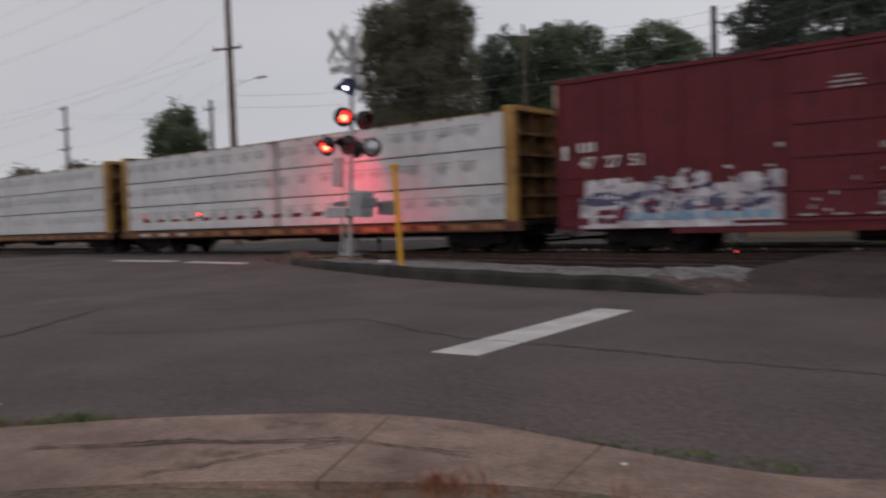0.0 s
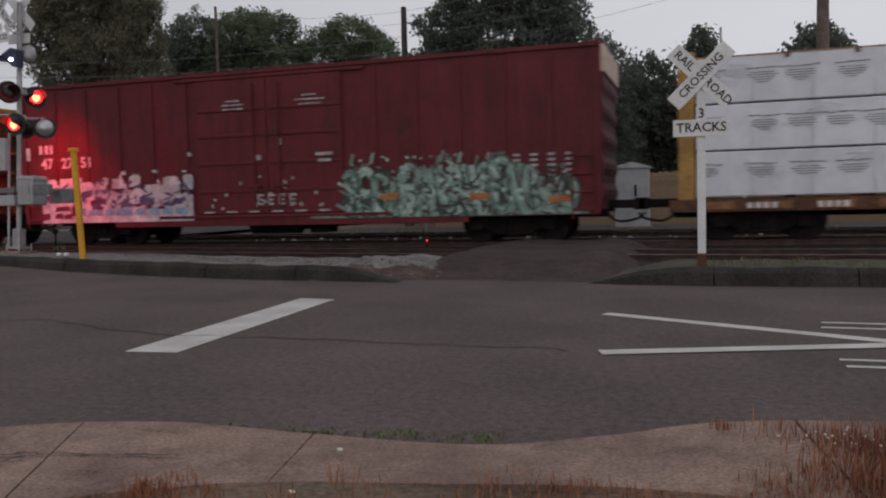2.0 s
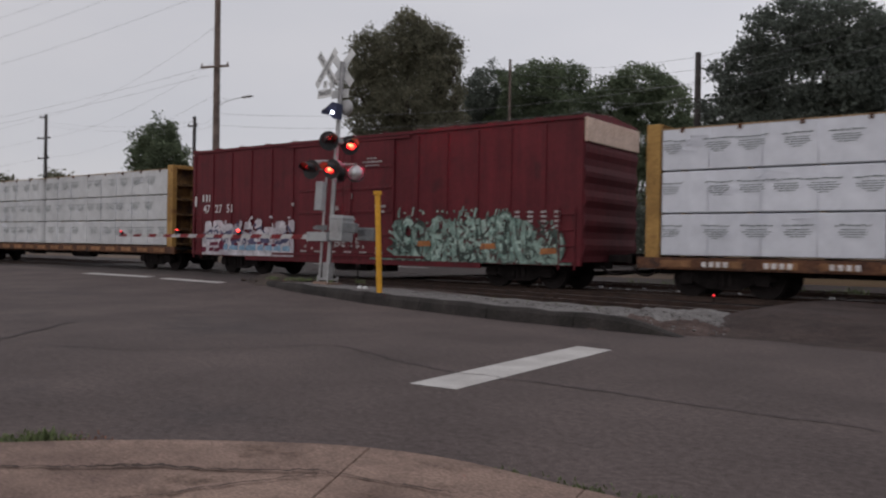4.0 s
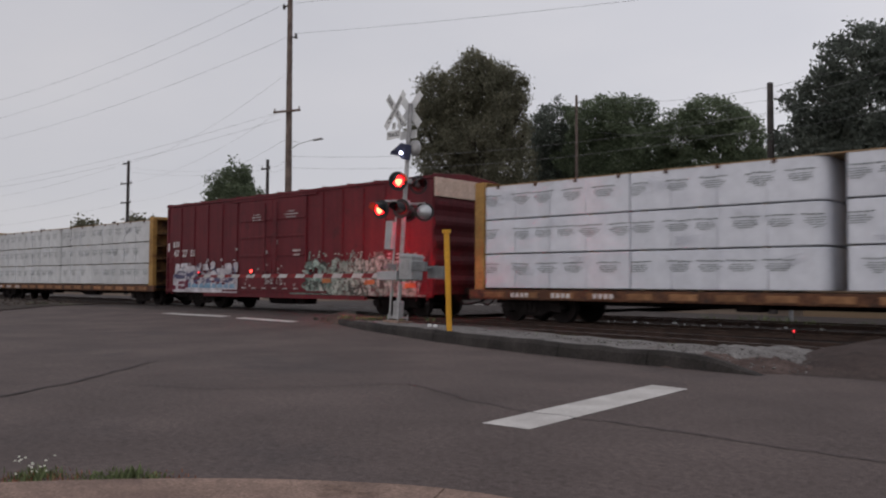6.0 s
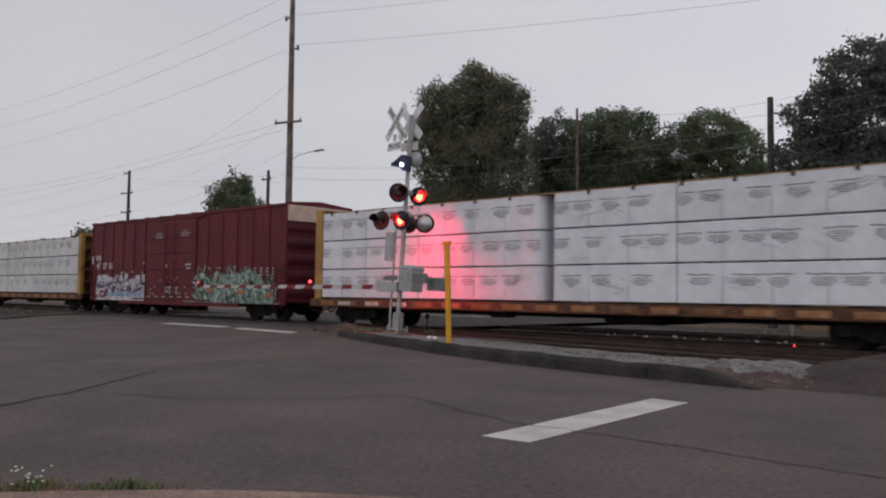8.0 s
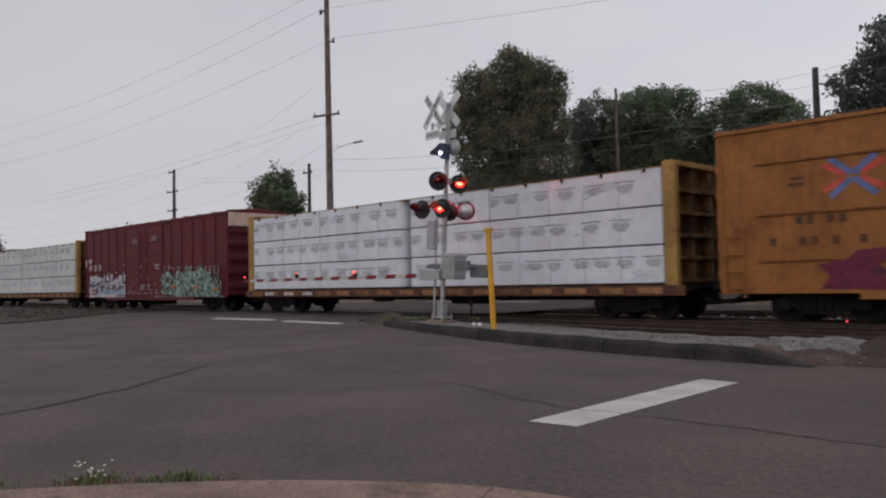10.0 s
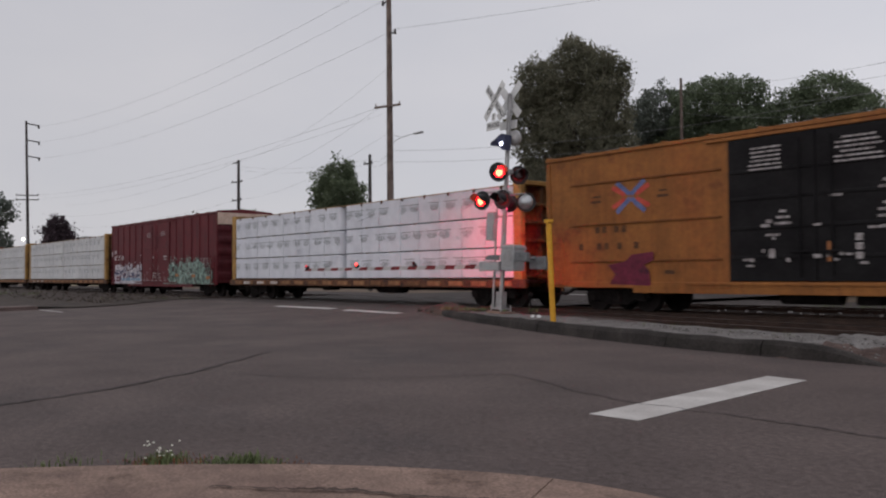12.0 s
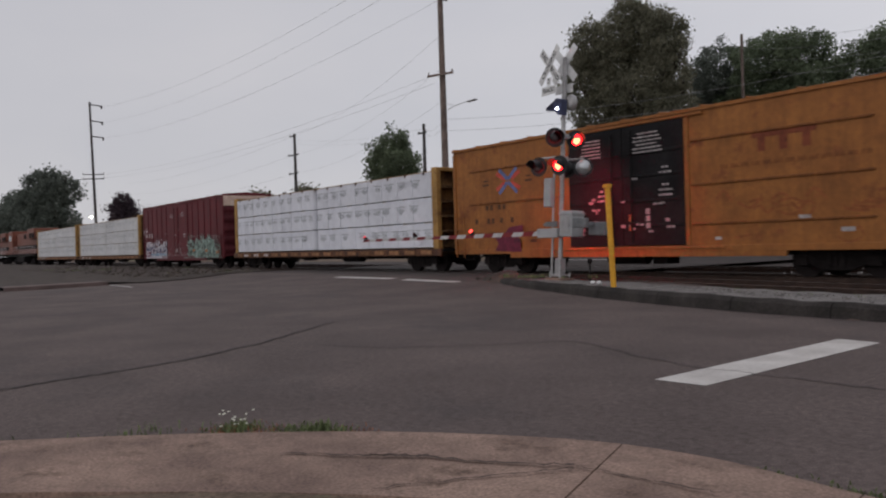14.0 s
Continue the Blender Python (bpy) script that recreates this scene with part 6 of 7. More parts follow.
# ---- trees ----
def foliage(name, blobs, count, size, material, parent, seed, drop=0.0, flat=0.0):
    """Leaf sprays as small bent quads, thick near the outside of uneven lobes and thin between them."""
    rng = np.random.default_rng(seed)
    verts, faces = [], []
    vol = np.array([b[3] * b[4] * b[5] for b in blobs]) ** 0.8
    share_of = (vol / vol.sum() * count).astype(int)
    for (bx, by, bz, rx, ry, rz), m in zip(blobs, share_of):
        ph = rng.uniform(0, 6.28, 6)

        def shell(k, low, high):
            """Points in the outer part of the lobe, whose surface is uneven."""
            d = rng.normal(size=(k, 3))
            d /= np.linalg.norm(d, axis=1)[:, None]
            r = low + (high - low) * rng.random(k) ** 0.6
            lump = 1 + 0.11 * np.sin(4 * d[:, 0] + 5 * d[:, 2] + ph[0]) + 0.09 * np.sin(7 * d[:, 1] - 6 * d[:, 2] + ph[1]) + 0.07 * np.sin(12 * d[:, 0] + 9 * d[:, 1] + ph[2])
            return d * (r * lump)[:, None] * np.array([rx, ry, rz]) + np.array([bx, by, bz])
        body = int(m * 0.62)
        mid = shell(max(1, (m - body) // 40), 0.78, 1.03)      # sprays that stand out of the mass
        which = rng.integers(0, len(mid), m - body)
        c = np.concatenate([shell(body, 0.55, 0.99), mid[which] + rng.normal(size=(m - body, 3)) * size * np.array([2.0, 2.0, 1.5])])
        a = rng.normal(size=(m, 3))
        a /= np.linalg.norm(a, axis=1)[:, None]
        if drop:
            a = a * (1 - drop) + np.array([0, 0, -1.0]) * drop
        b2 = np.cross(a, rng.normal(size=(m, 3)))
        b2 /= np.linalg.norm(b2, axis=1)[:, None]
        s = size * rng.uniform(0.5, 1.4, m)[:, None]
        base = len(verts)
        p = np.stack([c - a * s, c + b2 * s * 0.5 - a * s * 0.1, c + a * s, c - b2 * s * 0.5 + a * s * 0.15], axis=1).reshape(-1, 3)
        verts.extend(map(tuple, p))
        faces.extend((base + 4 * i, base + 4 * i + 1, base + 4 * i + 2, base + 4 * i + 3) for i in range(m))
    me = bpy.data.meshes.new(name)
    me.from_pydata(verts, [], faces)
    me.materials.append(material)
    ob = new(name, me)
    ob.parent = parent
    return ob


def tree(x, y, blobs, count, size, material, label, seed, trunk_h=None, trunk_r=0.3, category="tree", name="tree", drop=0.0):
    """A tree: tapered trunk, limbs to its lobes, and a crown of leaf sprays. Lobes are (dx, dy, z, rx, ry, rz)."""
    rnd = random.Random(seed)
    t = thing(name, pose(x, y, -0.05), label, category, "trees behind the tracks")
    top = max(b[2] for b in blobs)
    trunk_h = trunk_h or top * 0.9
    bm = bmesh.new()
    segs = 6
    pts = [Vector((rnd.uniform(-0.12, 0.12) * i, rnd.uniform(-0.12, 0.12) * i, trunk_h * i / segs)) for i in range(segs + 1)]
    for i in range(segs):
        rod(bm, pts[i], pts[i + 1], trunk_r * (1 - 0.8 * i / segs), trunk_r * (1 - 0.8 * (i + 1) / segs), n=9)
    for bx, by, bz, rx, ry, rz in blobs:
        a = pts[min(segs, max(1, int(segs * 0.45)))]
        mid = Vector((bx * 0.5, by * 0.5, (a.z + bz) / 2))
        rod(bm, a, mid, trunk_r * 0.38, trunk_r * 0.25, n=6)
        rod(bm, mid, (bx, by, bz), trunk_r * 0.25, 0.04, n=6)
        for k in range(5):
            e = Vector((bx + rnd.uniform(-1, 1) * rx * 0.8, by + rnd.uniform(-1, 1) * ry * 0.8, bz + rnd.uniform(-0.6, 0.9) * rz))
            rod(bm, Vector((bx, by, bz)).lerp(mid, 0.3), e, 0.06, 0.015, n=5)
    part("trunk", bm, BARK, t)
    foliage("crown", blobs, count, size, material, t, seed, drop)
    return t


def lobes(seed, w, d, z0, z1, n, r, taper=0.0):
    """Uneven lobes filling a crown of the given width and depth between two heights."""
    rnd = random.Random(seed)
    out = []
    for i in range(n):
        k = (i + 0.5) / n
        z = z0 + (z1 - z0) * k
        room = (1 - taper * k)
        out.append((rnd.uniform(-1, 1) * w * room, rnd.uniform(-1, 1) * d * room, z, r * rnd.uniform(0.75, 1.2), r * rnd.uniform(0.75, 1.2), r * rnd.uniform(0.7, 1.1)))
    return out


# tall loose olive tree in two lobes, beside the signal in view
olive = [(x, 0.1, z, 0.42, 0.5, r) for x, z, r in ((-4.6, 14.2, 1.2), (-3.7, 15.0, 1.3), (-2.9, 14.7, 1.2), (-2.1, 13.9, 1.2), (-0.9, 15.5, 1.3), (-0.2, 16.1, 1.3), (0.6, 15.7, 1.3), (1.5, 15.2, 1.1),
                                                  (2.4, 14.5, 1.1), (3.2, 13.8, 1.2), (3.8, 12.9, 1.0), (-5.3, 13.3, 1.0), (4.0, 11.0, 1.0), (-5.6, 11.6, 1.0))]
olive += [(-3.6, 0, 14.5, 1.5, 1.6, 2.0), (-4.4, 0, 12.2, 1.6, 1.8, 2.1), (-2.2, 0.5, 13.2, 1.5, 1.8, 2.0), (-0.3, 0, 15.1, 1.3, 1.8, 2.2), (1.2, 0.3, 14.5, 1.3, 1.8, 1.9), (2.7, 0, 13.8, 1.2, 1.8, 1.8),
         (-2.8, 0.5, 9.6, 2.4, 2.4, 2.4), (2.3, 0, 11.2, 1.7, 2.0, 2.0), (0, 0.6, 11.2, 2.4, 2.4, 2.5), (3.0, 0, 8.8, 1.5, 2.0, 2.2), (-1.6, 0, 7.0, 3.2, 2.8, 2.5), (2.2, 0.4, 6.4, 2.6, 2.6, 2.3), (-3.6, 0, 5.4, 1.8, 2, 2), (0.4, 0, 4.2, 4.4, 3.0, 2.0)]
tree(-35.3, 42, olive, 170000, 0.105, LEAF_OLIVE, "tall loose olive-green tree with drooping sprays", 11, 14, 0.35, drop=0.35)
tree(-39.6, 58, lobes(21, 1.5, 1.5, 5, 15.0, 9, 2.2, 0.3), 60000, 0.11, LEAF_DARK, "dark green tree with a rounded crown", 21)
tree(-34.0, 58, [(-1.4, 0, 14.7, 2.5, 3.2, 2.0), (1.3, 0, 14.5, 2.3, 3, 2.0), (-2.4, 0, 12, 2.4, 3, 2.4), (2.9, 0, 11.8, 2.0, 3, 2.2), (0, 0, 10.5, 3.6, 3, 2.6), (0, 0, 7.5, 4.6, 3.6, 3.0)], 80000, 0.115, LEAF_GREEN, "green tree with a broad dome", 22)
tree(-27.0, 60, [(0.6, 0, 13.9, 2.4, 3.2, 2.0), (-1.9, 0, 13.0, 2.3, 2.8, 2.0), (2.6, 0, 12.4, 1.8, 2.6, 2.0), (-3.2, 0, 10.0, 2.0, 2.6, 2.2), (3.6, 0, 9.4, 1.8, 2.6, 2.2), (0, 0, 9.8, 3.4, 3, 2.4), (0, 0, 6.6, 4.8, 3.6, 3.0)], 80000, 0.115, LEAF_GREEN, "green tree with a broad dome", 23)
tree(-22.3, 62, lobes(24, 1.5, 1.2, 4, 10.6, 6, 1.9), 16000, 0.17, LEAF_DARK, "dark lower tree in the row", 24)
tree(-44.5, 55, lobes(25, 1.6, 1.2, 3, 10, 6, 1.7), 15000, 0.16, LEAF_DARK, "dark shrubby tree beside the olive tree", 25)
big = [(-1.3, 0, 11.6, 1.8, 2.4, 1.5), (1.0, 0, 11.3, 2.0, 2.4, 1.6), (-2.9, 0, 9.8, 1.5, 2.4, 1.6), (2.4, 0, 10.4, 1.5, 2, 1.4), (0, 0, 9.0, 3.2, 3.2, 2.4), (2.9, 0, 8.7, 1.7, 2.6, 1.8), (-3.4, 0, 7.4, 1.7, 2.6, 2.1),
       (4.4, 0, 6.4, 1.9, 2.6, 2.2), (0, 0, 6, 4.6, 3.6, 3), (-2.6, 0, 4.2, 3.0, 3, 2.4), (3, 0, 3.8, 3.2, 3, 2.2)]
tree(-9.2, 40, big, 120000, 0.105, LEAF_DARK, "large dark dense tree with ragged spreading crown", 26, 10, 0.5)
tree(-0.05, 45, [(0, 0, 8.6, 0.75, 0.75, 1.4), (0.1, 0, 6.6, 1.1, 1.1, 1.7), (0, 0, 4.2, 1.3, 1.3, 2.0)], 13000, 0.12, LEAF_DARK, "narrow dark columnar conifer", 27, 8.5, 0.16, "conifer", "conifer")
tree(-2.6, 47, lobes(28, 1.5, 1.2, 2, 7.4, 8, 1.7), 28000, 0.14, LEAF_DARK, "dark shrubby tree behind the fence", 28)
tree(-15.6, 45, lobes(61, 2.0, 1.0, 1.2, 4.6, 7, 1.7), 24000, 0.13, LEAF_DARK, "low dark shrubby tree filling the gap", 61)
tree(6.0, 43, lobes(29, 2.6, 1.5, 3, 8.0, 9, 1.7), 26000, 0.14, LEAF_DARK, "dark tree behind a pole", 29)
tree(-73.8, 48, [(0, 0, 11.7, 2.3, 2, 1.9), (-1.6, 0, 10.4, 2.1, 2, 1.7), (1.7, 0, 10.2, 2.0, 2, 1.7), (-1.0, 0, 8.4, 2.2, 2.0, 1.4), (1.5, 0, 8.2, 1.8, 2.0, 1.3)], 17000, 0.16, LEAF_GREEN, "small round green tree far along the line", 30, 9, 0.3)
for i, (x, y, h, sd) in enumerate(((-234, 42, 24.5, 31), (-215, 42, 22.5, 32), (-262, 44, 22, 33), (-287, 44, 22, 34), (-310, 46, 24, 35))):
    tree(x, y, lobes(sd, 5, 3, 4, h - 3.4, 9, 4.0, 0.3), 14000, 0.42, LEAF_DARK, "large dark tree in the far row", sd, None, 0.5)
tree(-119, 32, lobes(36, 1.3, 1.2, 3.4, 8.6, 6, 1.7, 0.5), 10000, 0.22, LEAF_PLUM, "small dark purple tree beside the line", 36)
for i, x in enumerate((-112, -100, -93, -86)):
    tree(x, 44, lobes(40 + i, 1.5, 1.0, 3, 6.5 + (i % 2), 5, 1.8), 6000, 0.25, LEAF_OLIVE if i % 2 else LEAF_PLUM, "low shrubby tree far along the line", 40 + i)

# hedge that closes the view between the trees
hedge = thing("hedge", pose(0, 50, 0), "long dark overgrown hedge below the trees", "hedge", kind="stuff")
blobs = []
rr = random.Random(5)
for i in range(60):
    x = -62 + i * 1.6
    blobs.append((x, rr.uniform(-0.8, 0.8) + 3 * (i % 2), rr.uniform(1.4, 2.6), 1.6, 1.4, rr.uniform(1.6, 2.6)))
foliage("foliage", blobs, 60000, 0.2, LEAF_DARK, hedge, 50)


# ---- poles and wires ----
def pole(x, y, height, r, material, label, arms=(), lean_x=0.0, lean_y=0.0):
    p = thing("utility_pole", pose(x, y, -0.1, lean_y, lean_x, 0), label, "utility pole", "utility poles")
    bm = bmesh.new()
    rod(bm, (0, 0, 0), (0, 0, height), r, r * 0.62, n=12)
    part("shaft", bm, material, p)
    for z, half, turn in arms:
        bm = bmesh.new()
        box(bm, -half, half, -r - 0.06, -r + 0.05, z - 0.06, z + 0.06)
        for x in (-half + 0.08, half - 0.08):
            rod(bm, (x, -r, z + 0.06), (x, -r, z + 0.24), 0.05, 0.03, n=8)
        part("crossarm", bm, material, p, "", pose(0, 0, 0, 0, 0, turn))
    return p


main_pole = pole(-40.1, 30, 20.8, 0.24, WOOD_POLE, "tall weathered wooden utility pole with crossarms", ((11.85, 0.95, 20),), -0.3)
for z, s in ((18.6, -1), (16.5, 1), (19.9, 1)):
    bm = bmesh.new()
    rod(bm, (0, 0, z), (s * 0.62, 0, z - 0.12), 0.05, n=8)
    rod(bm, (s * 0.62, 0, z - 0.2), (s * 0.62, 0, z + 0.1), 0.09, 0.06, n=10)
    part("insulator", bm, DARK_POLE, main_pole)
bm = bmesh.new()
arm_pts = curve_points([(0, 0, 9.4), (1.0, -0.1, 9.7), (2.8, -0.2, 9.78)], 6)
for a, b in zip(arm_pts, arm_pts[1:]):
    rod(bm, a, b, 0.022, n=6)
rod(bm, (0, 0, 10.1), (1.2, -0.1, 9.8), 0.012, n=6)
box(bm, 2.7, 3.5, -0.32, -0.12, 9.7, 9.8, 0.04)
part("street_lamp_arm", bm, GALV, main_pole, "grey cobra-head lamp on a curved arm")
pole(-56.4, 40, 11.7, 0.2, DARK_POLE, "short dark wooden pole", ((10.9, 0.5, 10),))
pole(-81, 40, 14.0, 0.22, DARK_POLE, "distant wooden pole with several crossarms", ((13.7, 0.7, 0), (11.6, 0.9, 10), (9.6, 0.9, 5), (6.6, 1.2, 0)))
ll = pole(-116, 27.5, 22.0, 0.22, DARK_POLE, "tall distant pole with paired crossarms", ((12.2, 1.35, 75), (11.6, 1.35, 75)), 0.0, 1.2)
for z in (21.7, 19.5, 17.4):
    bm = bmesh.new()
    rod(bm, (0, 0, z), (0.4, 1.4, z - 0.25), 0.08, n=8)
    rod(bm, (0.4, 1.4, z - 0.6), (0.4, 1.4, z - 0.15), 0.12, n=8)
    part("insulator", bm, DARK_POLE, ll)
bm = bmesh.new()
rod(bm, (0, 0, 6.3), (0.6, -0.6, 6.5), 0.05, n=6)
lampb = part("street_lamp_arm", bm, GALV, ll)
bm = bmesh.new()
ball(bm, (0.65, -0.7, 6.45), 0.17, 1, 1, 0.7, n=10)
part("lamp_lens", bm, STREET_LIGHT, lampb, "lit white street lamp")
pole(-14.0, 38.2, 10.9, 0.22, DARK_POLE, "plain dark wooden pole with cable brackets")
pole(-33.0, 51, 15.5, 0.15, WOOD_POLE, "slim wooden pole before the trees")
pole(3.9, 30, 12, 0.25, WOOD_POLE, "thick wooden pole beyond the tracks")
pole(0.8, 36, 8.2, 0.07, GALV, "slim metal lamp pole")


def wire(a, b, sag, r=0.016):
    cu = bpy.data.curves.new("wire", 'CURVE')
    cu.dimensions = '3D'
    cu.bevel_depth = r * 0.5
    cu.bevel_resolution = 1
    sp = cu.splines.new('POLY')
    n = 24
    sp.points.add(n)
    a, b = Vector(a), Vector(b)
    for i in range(n + 1):
        t = i / n
        p = a.lerp(b, t) - Vector((0, 0, sag * 4 * t * (1 - t)))
        sp.points[i].co = (*p, 1)
    cu.materials.append(WIRE)
    ob = new("overhead_wire", cu)
    return tagged(ob, "thin dark overhead wire strung between poles", "overhead wire", "overhead wires")


for z, s in ((18.6, -0.62), (16.5, 0.62), (19.9, 0.62)):
    wire((-40.1 + s, 30, z), (-115.6, 28.7, {18.6: 19.2, 16.5: 17.1, 19.9: 21.3}[z]), 1.6)
    wire((-40.1 + s, 30, z), (14, 50, z + 0.6), 0.8)
for z in (11.9, 11.4):
    wire((-41, 30, z), (-116, 27.6, z + 0.2), 1.2, 0.014)
for z in (9.0, 8.3):
    wire((-40.1, 30, z), (-14, 38.2, z + 0.4), 0.7, 0.016)
for z in (10.6, 10.0, 9.3, 8.5):
    wire((-14.0, 38.2, z), (-33, 51, z + 4.4), 0.4, 0.015)
    wire((-14.0, 38.2, z), (3.9, 30, z + 0.6), 0.4, 0.013)
for z in (11.5, 11.1):
    wire((3.9, 30, z), (40, 28, z), 0.5, 0.013)
for z in (11.2, 10.8):
    wire((-56.4, 40, z), (-40.1, 30, z - 2.2), 0.4, 0.014)
    wire((-56.4, 40, z), (-81, 40, z + 2), 0.5, 0.013)
for z in (13.7, 11.6, 9.6):
    wire((-81, 40, z), (-160, 44, z + 1), 1.0, 0.016)
    wire((-81, 40, z), (-40.1, 30, z + 0.6), 0.9, 0.012)

building = thing("building", pose(-140, 44, 0), "low pale building far along the line", "building")
bm = bmesh.new()
box(bm, -9, 9, -5, 5, -0.1, 7.2)
part("wall", bm, BUILDING, building)
bm = bmesh.new()
box(bm, -9.3, 9.3, -5.3, 5.3, 7.2, 7.6)
part("roof", bm, SILVER_BOX, building)
for i in range(6):
    bm = bmesh.new()
    box(bm, -8 + i * 2.8, -6.4 + i * 2.8, -5.03, -4.97, 4.2, 5.8)
    part("window", bm, GLASS_DARK, building)

# ---- a white car on the street beyond ----
CAR_WHEELS = []


def road_vehicle(y, label, roof, lit):
    """A white car that faces +X; roof is its height."""
    v = thing("passenger_car", pose(0, y, 0.05), label, "car")
    bm = bmesh.new()
    prism(bm, [(-2.12, -0.85, 0.35), (-2.16, -0.85, 0.85), (-2.0, -0.85, roof - 0.5), (-1.5, -0.85, roof - 0.04), (0.5, -0.85, roof), (1.15, -0.85, 1.0), (2.0, -0.85, 0.9), (2.12, -0.85, 0.4)], (0, 1.7, 0))
    bmesh.ops.bevel(bm, geom=bm.edges[:], offset=0.05, segments=2, affect='EDGES')
    body = part("body", bm, CAR_WHITE, v)
    bm = bmesh.new()
    prism(bm, [(-1.8, -0.862, roof - 0.42), (-1.52, -0.862, roof - 0.12), (-0.65, -0.862, roof - 0.1), (-0.65, -0.862, roof - 0.42)], (0, 0.02, 0))
    part("side_window", bm, GLASS_DARK, body)
    bm = bmesh.new()
    prism(bm, [(-0.57, -0.862, roof - 0.42), (-0.57, -0.862, roof - 0.1), (0.42, -0.862, roof - 0.1), (0.68, -0.862, roof - 0.42)], (0, 0.02, 0))
    part("side_window", bm, GLASS_DARK, body)
    for x in (-1.35, 1.3):
        for wy in (-0.78, 0.78):
            bm = bmesh.new()
            rod(bm, (0, -0.1, 0), (0, 0.1, 0), 0.32, n=20)
            tyre = part("wheel", bm, RUBBER, v, "", pose(x, wy, 0.32))
            bm = bmesh.new()
            rod(bm, (0, -0.11, 0), (0, 0.11, 0), 0.19, n=10)
            box(bm, -0.18, 0.18, -0.115, 0.115, -0.02, 0.02)
            part("rim", bm, GALV, tyre)
            CAR_WHEELS.append(tyre)
    for ly in (-0.62, 0.62):
        bm = bmesh.new()
        ball(bm, (2.1, ly, 0.72), 0.1, 0.5, 1.2, 0.8, n=10)
        part("headlight", bm, HEADLIGHT if lit else GLASS_DARK, v, "lit headlight" if lit else "unlit headlight")
        bm = bmesh.new()
        box(bm, -2.17, -2.06, ly - 0.14, ly + 0.14, 0.78, 0.98, 0.02)
        part("tail_lamp", bm, TAIL_RED, v, "red tail lamp")
    bm = bmesh.new()
    box(bm, -1.62, -1.5, -0.3, 0.3, roof - 0.05, roof + 0.01, 0.01)
    part("brake_lamp", bm, TAIL_RED, v, "red high brake lamp")
    return v


car = road_vehicle(30.2, "white tall-roofed car passing fast beyond the train", 1.86, False)


# ---- weeds ----
def tuft(bm, x, y, z, n, h, rnd, spread=0.12, thin=1.0):
    for i in range(n):
        a = rnd.uniform(0, 6.28)
        px, py = x + rnd.gauss(0, spread), y + rnd.gauss(0, spread)
        hh = h * rnd.uniform(0.4, 1.1)
        bx, by = math.cos(a) * hh * rnd.uniform(0.1, 0.6), math.sin(a) * hh * rnd.uniform(0.1, 0.6)
        w = (0.004 + 0.004 * rnd.random()) * thin
        wx, wy = -math.sin(a) * w, math.cos(a) * w
        v = [bm.verts.new(p) for p in ((px - wx, py - wy, z), (px + wx, py + wy, z), (px + bx * 0.4 + wx * 0.8, py + by * 0.4 + wy * 0.8, z + hh * 0.6), (px + bx * 0.4 - wx * 0.8, py + by * 0.4 - wy * 0.8, z + hh * 0.6), (px + bx, py + by, z + hh))]
        bm.faces.new(v[:4])
        bm.faces.new((v[3], v[2], v[4]))


def weeds(name, spots, material, label, seed, kind="stuff", thin=1.0):
    rnd = random.Random(seed)
    bm = bmesh.new()
    for x, y, z, n, h, sp in spots:
        tuft(bm, x, y, z, n, h, rnd, sp, thin)
    return solid(name, bm, material, label, "weeds", kind=kind)


weeds("gutter_grass", [(-5.52, 2.14, 0, 200, 0.06, 0.10), (-5.22, 2.46, 0, 190, 0.035, 0.09), (-5.10, 2.58, 0, 120, 0.075, 0.045), (-4.98, 2.66, 0, 70, 0.035, 0.06), (-5.9, 1.6, 0, 60, 0.06, 0.14), (-6.4, 0.6, 0, 40, 0.06, 0.1)]
      + [(-2.7 + i * 0.15, 3.80 + 0.02 * i, 0.0, 8 + 22 * (i % 3), 0.028, 0.05) for i in range(12)], GRASS, "green grass and weeds growing in the gutter", 3, thin=0.9)
weeds("gutter_straw", [(-5.5, 2.12, 0, 160, 0.045, 0.12), (-5.35, 2.3, 0, 60, 0.03, 0.08), (-4.9, 2.75, 0, 50, 0.03, 0.08)], DRY_GRASS, "brown dry stalks among the gutter weeds", 12, thin=0.5)
rr = random.Random(9)
bm = bmesh.new()
for i in range(20):
    x, y, z = -5.52 + rr.gauss(0, 0.10), 2.14 + rr.gauss(0, 0.10), rr.uniform(0.03, 0.16)
    rod(bm, (x, y, z), (x, y, z + 0.007), 0.008, n=7)
solid("white_flowers", bm, FLOWER, "small white daisies in the gutter weeds", "flowers", kind="stuff")
